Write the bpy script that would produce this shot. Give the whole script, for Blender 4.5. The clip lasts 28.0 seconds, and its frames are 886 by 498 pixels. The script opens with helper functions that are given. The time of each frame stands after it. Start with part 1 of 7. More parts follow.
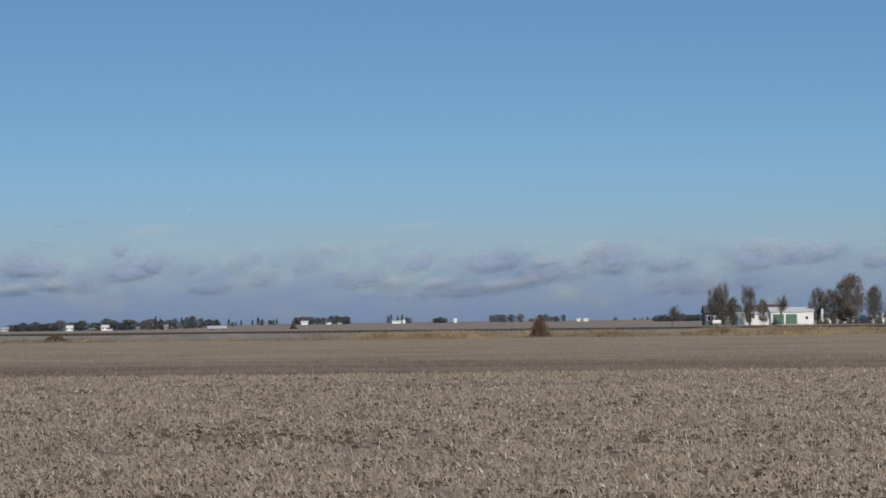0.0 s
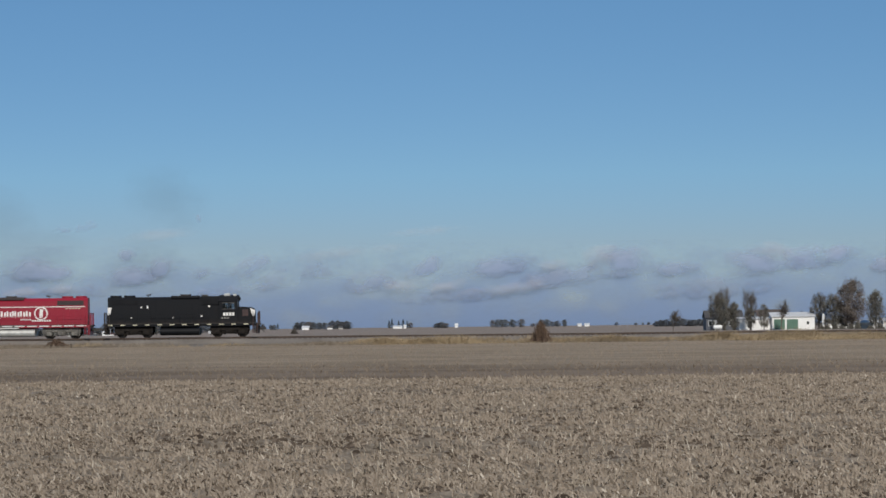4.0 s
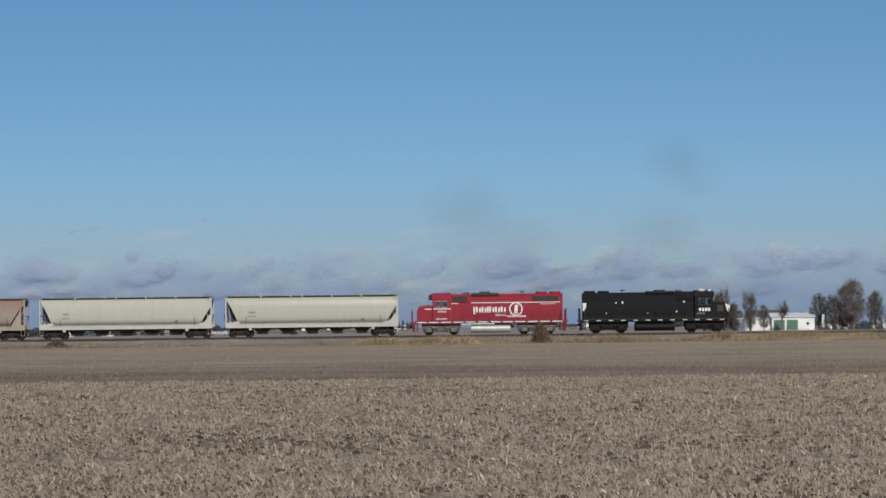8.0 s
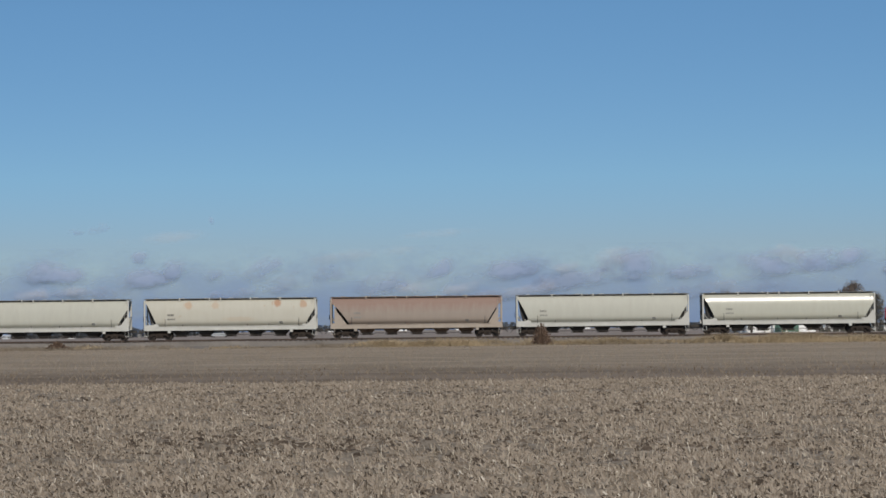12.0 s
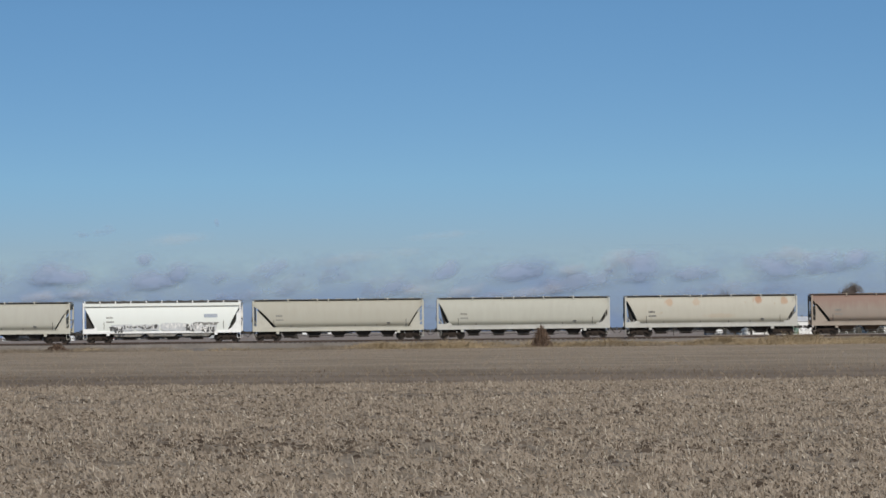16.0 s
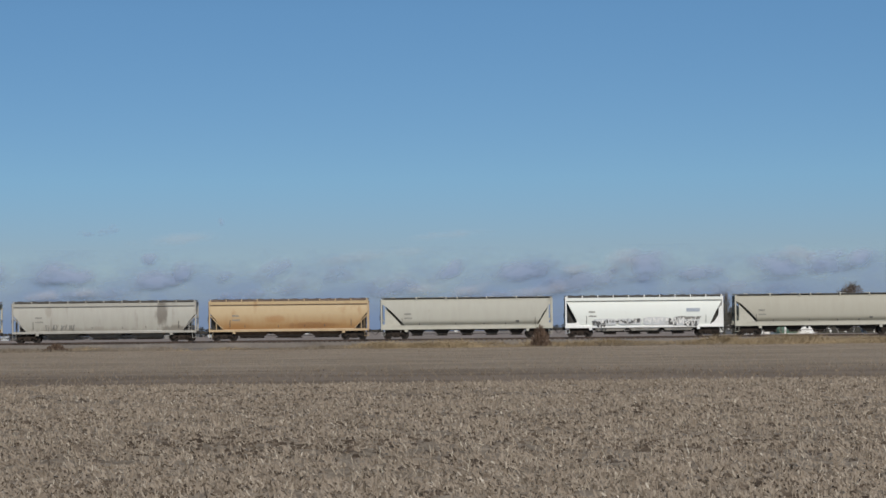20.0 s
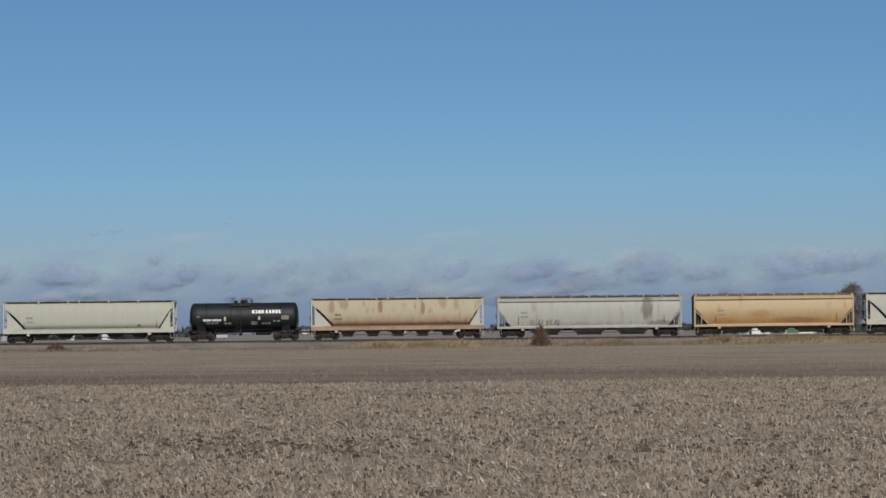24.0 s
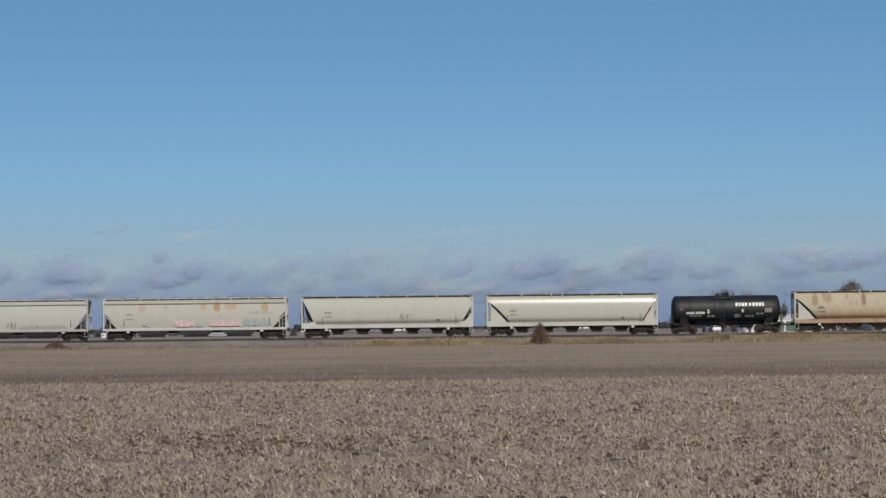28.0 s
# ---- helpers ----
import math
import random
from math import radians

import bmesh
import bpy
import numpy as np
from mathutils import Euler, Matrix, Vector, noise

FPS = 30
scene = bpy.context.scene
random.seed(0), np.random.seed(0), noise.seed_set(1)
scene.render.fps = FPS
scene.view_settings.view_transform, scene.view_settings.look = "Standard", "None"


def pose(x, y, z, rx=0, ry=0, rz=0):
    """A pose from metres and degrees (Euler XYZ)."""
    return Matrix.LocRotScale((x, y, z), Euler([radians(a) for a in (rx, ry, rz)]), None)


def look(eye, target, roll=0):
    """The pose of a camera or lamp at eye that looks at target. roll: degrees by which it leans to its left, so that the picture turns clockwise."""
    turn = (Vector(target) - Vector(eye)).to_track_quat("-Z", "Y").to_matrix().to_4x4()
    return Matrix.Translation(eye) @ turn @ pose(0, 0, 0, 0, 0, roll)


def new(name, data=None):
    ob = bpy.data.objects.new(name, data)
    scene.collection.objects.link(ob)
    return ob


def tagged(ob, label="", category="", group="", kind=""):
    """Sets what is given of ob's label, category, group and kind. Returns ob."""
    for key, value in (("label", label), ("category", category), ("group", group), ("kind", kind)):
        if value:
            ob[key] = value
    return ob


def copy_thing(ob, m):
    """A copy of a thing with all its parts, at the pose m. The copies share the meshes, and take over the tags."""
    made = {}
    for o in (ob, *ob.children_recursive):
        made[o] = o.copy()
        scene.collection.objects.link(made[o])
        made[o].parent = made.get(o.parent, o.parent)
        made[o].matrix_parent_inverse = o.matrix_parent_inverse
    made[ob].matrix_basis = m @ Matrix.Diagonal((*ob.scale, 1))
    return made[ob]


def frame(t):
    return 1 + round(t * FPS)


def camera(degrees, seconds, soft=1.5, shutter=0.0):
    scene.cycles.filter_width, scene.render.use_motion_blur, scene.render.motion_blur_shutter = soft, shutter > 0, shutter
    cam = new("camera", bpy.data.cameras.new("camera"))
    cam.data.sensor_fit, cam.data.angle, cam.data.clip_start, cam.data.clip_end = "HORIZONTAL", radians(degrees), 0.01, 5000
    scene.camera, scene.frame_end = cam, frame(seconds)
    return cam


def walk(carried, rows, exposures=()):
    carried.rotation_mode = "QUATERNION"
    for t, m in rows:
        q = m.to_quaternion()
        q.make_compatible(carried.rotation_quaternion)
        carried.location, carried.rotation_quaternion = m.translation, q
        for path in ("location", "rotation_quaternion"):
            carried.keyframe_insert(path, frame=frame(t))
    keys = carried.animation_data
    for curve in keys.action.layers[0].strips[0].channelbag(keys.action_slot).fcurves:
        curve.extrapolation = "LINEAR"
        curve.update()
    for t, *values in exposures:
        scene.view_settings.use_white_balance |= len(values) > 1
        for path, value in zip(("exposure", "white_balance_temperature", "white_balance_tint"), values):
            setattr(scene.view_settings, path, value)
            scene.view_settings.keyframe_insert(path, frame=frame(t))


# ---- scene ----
cam = camera(18.0, 28.0, soft=1.6)
EYE = Vector((0.0, 0.0, 1.9))
LENS = 4950.0          # focal length in units of picture width / 1568
LEAN = -0.635          # the tripod head is slightly off level


def aim(side, rise):
    """Camera pose turned by small amounts (in lens units) from straight ahead along +Y."""
    return look(EYE, EYE + Vector((-side / LENS, 1.0, (127.0 + rise) / LENS)), LEAN)


WALK = [(0.0, 0.0, 0.0), (0.5, 0.0, 0.6), (1.0, 0.2, 1.4), (1.5, 1.2, 3.1), (2.0, 1.5, 4.2), (2.5, 1.5, 5.4),
        (3.0, 1.6, 6.7), (3.5, 1.7, 8.6), (5.5, 1.5, 9.3), (6.0, 1.2, 9.8), (7.0, 1.4, 10.2), (8.0, 1.4, 10.0),
        (9.0, 1.4, 10.3), (9.5, 1.2, 12.0), (10.0, 1.4, 12.0), (11.0, 2.0, 13.2), (12.0, 3.0, 13.4), (12.5, 3.0, 13.8),
        (14.5, 3.6, 16.0), (15.5, 2.6, 16.8), (16.5, 2.6, 17.0), (17.5, 2.4, 17.4), (18.0, 1.4, 16.0), (19.0, 0.8, 16.4),
        (19.5, 0.0, 17.0), (20.0, 0.8, 16.0), (21.0, 1.4, 15.2), (21.5, 1.4, 15.6), (23.5, 1.4, 15.0), (24.0, 1.3, 16.0),
        (24.5, 1.3, 15.4), (25.0, 1.3, 13.2), (26.0, 1.0, 13.0), (27.0, 1.0, 13.6), (28.0, 0.2, 12.4)]
walk(cam, [(t, aim(s, r)) for t, s, r in WALK],
     exposures=[(0.0, 0.0), (3.5, 0.0), (8.0, 0.02), (11.0, 0.0), (15.0, 0.03), (17.0, 0.0), (19.0, -0.06), (20.0, -0.06), (24.0, -0.07), (25.0, -0.03), (26.0, 0.0), (28.0, 0.0)])

# ---- world, sun ----
SUN_AZ, SUN_EL = radians(172), radians(35)     # azimuth from +Y towards +X
world = bpy.data.worlds.new("sky")
scene.world = world
world.use_nodes = True
wn, wl = world.node_tree.nodes, world.node_tree.links
sky = wn.new("ShaderNodeTexSky")
sky.sky_type, sky.sun_disc = "NISHITA", False
sky.sun_elevation, sky.sun_rotation = SUN_EL, SUN_AZ
sky.air_density, sky.dust_density, sky.ozone_density = 1.0, 0.6, 2.0
wtc, wmul, wnor = wn.new("ShaderNodeTexCoord"), wn.new("ShaderNodeVectorMath"), wn.new("ShaderNodeVectorMath")
wmul.operation, wmul.inputs[1].default_value = "MULTIPLY", (1, 1, 3.0)
wnor.operation = "NORMALIZE"
wl.new(wtc.outputs["Generated"], wmul.inputs[0])
wl.new(wmul.outputs[0], wnor.inputs[0])
wl.new(wnor.outputs[0], sky.inputs["Vector"])
# cold dry air behind a front: the sky is deeper blue than the model's, least so in the haze at the horizon
wsep, wmap, wramp, wtint = wn.new("ShaderNodeSeparateXYZ"), wn.new("ShaderNodeMapRange"), wn.new("ShaderNodeValToRGB"), wn.new("ShaderNodeMix")
wl.new(wtc.outputs["Generated"], wsep.inputs[0])
wmap.inputs[2].default_value = 0.2
wl.new(wsep.outputs[2], wmap.inputs[0])
wl.new(wmap.outputs[0], wramp.inputs[0])
for _ in range(2):
    wramp.color_ramp.elements.new(0.5)
for _e, (_p, _c) in zip(wramp.color_ramp.elements, ((0.0, (0.70, 0.77, 0.92)), (0.15, (0.745, 0.80, 0.905)), (0.27, (0.838, 1.055, 1.135)), (0.57, (0.985, 1.345, 1.465)))):
    _e.position, _e.color = _p, (*_c, 1)
wtint.data_type, wtint.blend_type, wtint.inputs[0].default_value = "RGBA", "MULTIPLY", 1.0
wl.new(sky.outputs["Color"], wtint.inputs[6])
wl.new(wramp.outputs[0], wtint.inputs[7])
wl.new(wtint.outputs[2], wn["Background"].inputs["Color"])
wn["Background"].inputs["Strength"].default_value = 0.0715

sun_data = bpy.data.lights.new("sun", "SUN")
sun_data.energy, sun_data.angle, sun_data.color = 3.55, radians(0.53), (1.0, 0.93, 0.83)
sun = new("sun", sun_data)
sun_from = Vector((math.sin(SUN_AZ) * math.cos(SUN_EL), math.cos(SUN_AZ) * math.cos(SUN_EL), math.sin(SUN_EL)))
sun.matrix_world = look(sun_from * 200, (0, 0, 0))


# ---- materials ----
def tree_of(name):
    m = bpy.data.materials.new(name)
    m.use_nodes = True
    nt = m.node_tree
    return m, nt.nodes, nt.links, nt.nodes["Principled BSDF"]


def ramp_of(nodes, stops):
    r = nodes.new("ShaderNodeValToRGB")
    while len(r.color_ramp.elements) < len(stops):
        r.color_ramp.elements.new(0.5)
    for e, (p, c) in zip(r.color_ramp.elements, stops):
        e.position, e.color = p, (*c, 1)
    return r


def scaled_coords(nodes, links, scale, kind="Object"):
    tc, mp = nodes.new("ShaderNodeTexCoord"), nodes.new("ShaderNodeMapping")
    mp.inputs["Scale"].default_value = scale
    links.new(tc.outputs[kind], mp.inputs["Vector"])
    return mp.outputs[0]


def noise_of(nodes, links, vec, scale=1.0, detail=5.0, rough=0.6, warp=0.0):
    n = nodes.new("ShaderNodeTexNoise")
    n.inputs["Scale"].default_value, n.inputs["Detail"].default_value, n.inputs["Roughness"].default_value = scale, detail, rough
    n.inputs["Distortion"].default_value = warp
    links.new(vec, n.inputs["Vector"])
    return n.outputs["Fac"]


def mix_of(nodes, links, fac, a, b, blend="MIX"):
    n = nodes.new("ShaderNodeMix")
    n.data_type, n.blend_type = "RGBA", blend
    for sock, val in ((n.inputs[0], fac), (n.inputs[6], a), (n.inputs[7], b)):
        if isinstance(val, bpy.types.NodeSocket):
            links.new(val, sock)
        elif isinstance(val, tuple):
            sock.default_value = (*val, 1)
        else:
            sock.default_value = val
    return n.outputs[2]


def bump_of(nodes, links, bsdf, height, strength, distance):
    b = nodes.new("ShaderNodeBump")
    b.inputs["Strength"].default_value, b.inputs["Distance"].default_value = strength, distance
    links.new(height, b.inputs["Height"])
    links.new(b.outputs[0], bsdf.inputs["Normal"])


def worn(name, c1, c2, scale=3.0, rough=0.7, metal=0.0, bump=0.3, fine=9.0, spec=0.5):
    """A plain surface with variation at two scales and a fine relief."""
    m, n, l, b = tree_of(name)
    vec = scaled_coords(n, l, (1, 1, 1))
    big, small = noise_of(n, l, vec, scale), noise_of(n, l, vec, scale * fine, 6)
    r = ramp_of(n, [(0.3, c1), (0.7, c2)])
    l.new(big, r.inputs[0])
    g = ramp_of(n, [(0.3, (0.82, 0.82, 0.82)), (0.7, (1, 1, 1))])
    l.new(small, g.inputs[0])
    l.new(mix_of(n, l, 1.0, r.outputs[0], g.outputs[0], "MULTIPLY"), b.inputs["Base Color"])
    b.inputs["Roughness"].default_value, b.inputs["Metallic"].default_value = rough, metal
    b.inputs["Specular IOR Level"].default_value = spec
    bump_of(n, l, b, small, bump, 0.03)
    return m


def car_paint(name, base, dirt, rust, rust_cut=0.62, rust_mix=0.9, streak=(0.5, 0.5, 0.25), top=None, rough=0.4, seed=0.0, spec=0.4, stains=()):
    """Railcar paint: vertical grime streaks, patches of rust, and on some cars a rusted upper half (top)."""
    m, n, l, b = tree_of(name)
    mp = n.new("ShaderNodeMapping")
    tc = n.new("ShaderNodeTexCoord")
    l.new(tc.outputs["Object"], mp.inputs["Vector"])
    mp.inputs["Location"].default_value = (seed, seed * 0.7, 0)
    mp.inputs["Scale"].default_value = (1.6, 1.6, 0.28)
    grime = noise_of(n, l, mp.outputs[0], 1.2, 6, 0.65)
    g = ramp_of(n, [(0.36, (0, 0, 0)), (0.78, (1, 1, 1))])
    l.new(grime, g.inputs[0])
    col = mix_of(n, l, g.outputs[0], base, tuple(0.62 * p + 0.38 * q for p, q in zip(base, dirt)))
    mp2 = n.new("ShaderNodeMapping")
    l.new(tc.outputs["Object"], mp2.inputs["Vector"])
    mp2.inputs["Location"].default_value = (seed * 1.3, 0, seed)
    mp2.inputs["Scale"].default_value = streak
    patch = noise_of(n, l, mp2.outputs[0], 1.6, 7, 0.6)
    r = ramp_of(n, [(rust_cut, (0, 0, 0)), (rust_cut + 0.14, (rust_mix,) * 3)])
    l.new(patch, r.inputs[0])
    fac = r.outputs[0]
    if top:
        lo, hi, amount = top
        sep, mr = n.new("ShaderNodeSeparateXYZ"), n.new("ShaderNodeMapRange")
        l.new(tc.outputs["Object"], sep.inputs[0])
        wob = n.new("ShaderNodeMath")
        wob.operation, wob.inputs[1].default_value = "MULTIPLY_ADD", 1.6
        l.new(grime, wob.inputs[0])
        l.new(sep.outputs[2], wob.inputs[2])
        mr.inputs[1].default_value, mr.inputs[2].default_value = lo + 0.8, hi + 0.8
        mr.inputs[4].default_value = amount
        l.new(wob.outputs[0], mr.inputs[0])
        add = n.new("ShaderNodeMath")
        add.operation = "MAXIMUM"
        l.new(mr.outputs[0], add.inputs[0])
        l.new(fac, add.inputs[1])
        fac = add.outputs[0]
    col = mix_of(n, l, fac, col, rust)
    for x0, z0, wx, wz, amount, tint in stains:      # spills run down from the hatches, with ragged rims
        put = n.new("ShaderNodeMapping")
        put.vector_type = "TEXTURE"
        put.inputs["Location"].default_value, put.inputs["Scale"].default_value = (x0, 0, z0), (wx, 1000, wz)
        l.new(tc.outputs["Object"], put.inputs["Vector"])
        size = n.new("ShaderNodeVectorMath")
        size.operation = "LENGTH"
        l.new(put.outputs[0], size.inputs[0])
        rag = n.new("ShaderNodeMath")
        rag.operation, rag.inputs[1].default_value = "MULTIPLY_ADD", -1.6
        l.new(grime, rag.inputs[0])
        l.new(size.outputs["Value"], rag.inputs[2])
        spill = n.new("ShaderNodeMapRange")
        spill.interpolation_type = "SMOOTHSTEP"
        spill.inputs[1].default_value, spill.inputs[2].default_value = 0.3, -0.3
        spill.inputs[4].default_value = amount
        l.new(rag.outputs[0], spill.inputs[0])
        col = mix_of(n, l, spill.outputs[0], col, tint)
    l.new(col, b.inputs["Base Color"])
    b.inputs["Roughness"].default_value, b.inputs["Specular IOR Level"].default_value = rough, spec
    bump_of(n, l, b, patch, 0.25, 0.05)
    return m


def leafy(name, stops, rough=0.8, patch=(0.84, 1.06), size=(1, 1, 1)):
    """Many small pieces: the colour varies from piece to piece."""
    m, n, l, b = tree_of(name)
    g = n.new("ShaderNodeNewGeometry")
    r = ramp_of(n, stops)
    l.new(g.outputs["Random Per Island"], r.inputs[0])
    vec = scaled_coords(n, l, size)
    big = noise_of(n, l, vec, 0.35, 4)
    q = ramp_of(n, [(0.3, (patch[0], patch[0] * 0.985, patch[0] * 0.97)), (0.7, (patch[1],) * 3)])
    l.new(big, q.inputs[0])
    l.new(mix_of(n, l, 1.0, r.outputs[0], q.outputs[0], "MULTIPLY"), b.inputs["Base Color"])
    b.inputs["Roughness"].default_value = rough
    b.inputs["Specular IOR Level"].default_value = 0.1
    return m


# also the colour of painted shade under slope sheets and walkways
STEEL_DARK = worn("dark_steel_and_shade", (0.022, 0.02, 0.019), (0.05, 0.043, 0.037), 2.0, 0.75)
WHEEL_STEEL = worn("wheel_steel", (0.022, 0.017, 0.014), (0.05, 0.036, 0.028), 4.0, 0.7, 0.2)
TRUCK_BROWN = worn("truck_grime", (0.018, 0.014, 0.012), (0.052, 0.039, 0.031), 3.0, 0.9, spec=0.25)
TRUCK_GREY = worn("grey_truck_paint", (0.03, 0.027, 0.024), (0.13, 0.12, 0.108), 4.0, 0.7)
TRUCK_PALE = worn("dusty_truck_gear", (0.05, 0.046, 0.041), (0.24, 0.225, 0.20), 5.0, 0.7)
RAIL_STEEL = worn("rail_steel", (0.05, 0.035, 0.028), (0.09, 0.06, 0.045), 2.0, 0.5, 0.5)
TIE_WOOD = worn("creosoted_wood", (0.035, 0.028, 0.024), (0.09, 0.075, 0.065), 3.0, 0.9)
BALLAST = worn("ballast", (0.14, 0.122, 0.105), (0.235, 0.207, 0.178), 0.35, 0.95, bump=0.9, fine=30)
BLACK_PAINT = worn("black_paint", (0.0035, 0.0042, 0.006), (0.0085, 0.009, 0.0112), 0.8, 0.6, bump=0.08, spec=0.16)
SOOT = worn("sooty_truck", (0.006, 0.005, 0.0045), (0.026, 0.021, 0.018), 3.0, 0.85, spec=0.2)
BLACK_GLOSS = worn("black_tank_paint", (0.006, 0.0075, 0.010), (0.018, 0.020, 0.022), 0.6, 0.55, bump=0.05, spec=0.35)
RED_PAINT = worn("red_paint", (0.21, 0.0070, 0.021), (0.265, 0.0118, 0.030), 0.7, 0.42, bump=0.05)
WHITE_PAINT = worn("white_marking", (0.68, 0.67, 0.64), (0.82, 0.81, 0.79), 2.0, 0.55, bump=0.05)
CREAM_MARK = worn("faded_marking", (0.45, 0.42, 0.30), (0.6, 0.56, 0.42), 2.0, 0.6, bump=0.05)
GREY_MARK = worn("grey_stencil", (0.15, 0.15, 0.14), (0.26, 0.25, 0.23), 5.0, 0.7, bump=0.02)
DARK_MARK = worn("dark_stencil", (0.05, 0.05, 0.05), (0.1, 0.1, 0.1), 5.0, 0.7, bump=0.02)
SILVER = worn("silver_paint", (0.32, 0.32, 0.31), (0.52, 0.52, 0.50), 1.4, 0.5, 0.3, bump=0.1)
ROOF_STEEL = worn("galvanised_walkway", (0.045, 0.044, 0.042), (0.16, 0.155, 0.145), 0.9, 0.7)
GRILLE = worn("radiator_grille", (0.016, 0.01, 0.01), (0.05, 0.028, 0.028), 9.0, 0.7)
NOSE_RUST = worn("faded_red_brown", (0.03, 0.015, 0.015), (0.06, 0.028, 0.027), 2.0, 0.6)
PINK = worn("pink_spray", (0.52, 0.26, 0.29), (0.58, 0.38, 0.39), 4.0, 0.6, bump=0.0)
TEAL = worn("teal_spray", (0.16, 0.27, 0.26), (0.34, 0.43, 0.40), 4.0, 0.6, bump=0.0)
PURPLE = worn("blue_grey_spray", (0.3, 0.34, 0.42), (0.42, 0.46, 0.5), 4.0, 0.6, bump=0.0)
PALE_SPRAY = worn("pale_grey_spray", (0.42, 0.43, 0.44), (0.6, 0.61, 0.62), 3.0, 0.6, bump=0.0)
GLASS, _n, _l, _b = tree_of("cab_glass")
_b.inputs["Base Color"].default_value = (0.02, 0.025, 0.03, 1)
_b.inputs["Roughness"].default_value = 0.08

CLEAR_GLASS, _n, _l, _b = tree_of("clear_cab_glass")
_tr, _mx = _n.new("ShaderNodeBsdfTransparent"), _n.new("ShaderNodeMixShader")
_tr.inputs["Color"].default_value = (0.82, 0.86, 0.86, 1)
_b.inputs["Base Color"].default_value = (0.02, 0.025, 0.03, 1)
_b.inputs["Roughness"].default_value = 0.05
_mx.inputs[0].default_value = 0.16
_l.new(_tr.outputs[0], _mx.inputs[1])
_l.new(_b.outputs[0], _mx.inputs[2])
_l.new(_mx.outputs[0], _n["Material Output"].inputs["Surface"])


# ---- building helpers ----
def part(name, bm, material, parent, label="", smooth=False):
    me = bpy.data.meshes.new(name)
    bmesh.ops.recalc_face_normals(bm, faces=bm.faces)
    bm.to_mesh(me)
    bm.free()
    me.materials.append(material)
    if smooth:
        me.polygons.foreach_set("use_smooth", [True] * len(me.polygons))
    ob = new(name, me)
    ob.parent = parent
    return tagged(ob, label)


def again(name, mesh_ob, parent, m, label=""):
    """One more object on the same mesh."""
    ob = new(name, mesh_ob.data)
    ob.parent = parent
    ob.matrix_basis = m
    return tagged(ob, label)


def thing(name, m, label, category, group="", kind=""):
    ob = new(name)
    ob.empty_display_size = 0.3
    ob.matrix_basis = m
    return tagged(ob, label, category, group, kind)


def box(bm, x0, x1, y0, y1, z0, z1, bevel=0.0):
    v = [bm.verts.new((x, y, z)) for z in (z0, z1) for y in (y0, y1) for x in (x0, x1)]
    f = [bm.faces.new([v[k] for k in q]) for q in ((0, 2, 3, 1), (4, 5, 7, 6), (0, 1, 5, 4), (2, 6, 7, 3), (0, 4, 6, 2), (1, 3, 7, 5))]
    if bevel:
        bmesh.ops.bevel(bm, geom=list({e for q in f for e in q.edges}), offset=bevel, segments=2, affect="EDGES", profile=0.6)
    return bm


def rod(bm, p0, p1, r0, r1=None, sides=6, caps=True):
    p0, p1 = Vector(p0), Vector(p1)
    r1 = r0 if r1 is None else r1
    turn = (p1 - p0).to_track_quat("Z", "Y").to_matrix()
    rings = []
    for p, r in ((p0, r0), (p1, r1)):
        rings.append([bm.verts.new(p + turn @ Vector((r * math.cos(a), r * math.sin(a), 0)))
                      for a in (2 * math.pi * k / sides for k in range(sides))])
    for k in range(sides):
        bm.faces.new((rings[0][k], rings[0][k - 1], rings[1][k - 1], rings[1][k]))
    if caps:
        bm.faces.new(rings[0])
        bm.faces.new(rings[1][::-1])
    return bm


def prism_y(bm, pts, y0, y1):
    """A polygon of (x, z) points given thickness along y."""
    a = [bm.verts.new((x, y0, z)) for x, z in pts]
    b = [bm.verts.new((x, y1, z)) for x, z in pts]
    for k in range(len(pts)):
        bm.faces.new((a[k - 1], a[k], b[k], b[k - 1]))
    bm.faces.new(a)
    bm.faces.new(b[::-1])
    return bm


def prism_x(bm, pts, x0, x1):
    """A polygon of (y, z) points drawn out along x."""
    a = [bm.verts.new((x0, y, z)) for y, z in pts]
    b = [bm.verts.new((x1, y, z)) for y, z in pts]
    for k in range(len(pts)):
        bm.faces.new((a[k - 1], a[k], b[k], b[k - 1]))
    bm.faces.new(a)
    bm.faces.new(b[::-1])
    return bm


B = bmesh.new


def smooth_step(t):
    t = min(1.0, max(0.0, t))
    return t * t * (3 - 2 * t)


def land(x, y):
    """Height of the land: flat, sinking a little in the far west."""
    if y < 400:
        return 0.0
    return -2.4 * smooth_step((-x / y - 0.045) / 0.07) * smooth_step((y - 400) / 1200)


def spot(bearing, distance):
    """A place on the land, by its bearing (sideways over ahead) and distance."""
    x = bearing * distance
    return x, distance, land(x, distance)


# ---- the land ----
TRACK_Y, RAIL_Z = 304.0, 0.96


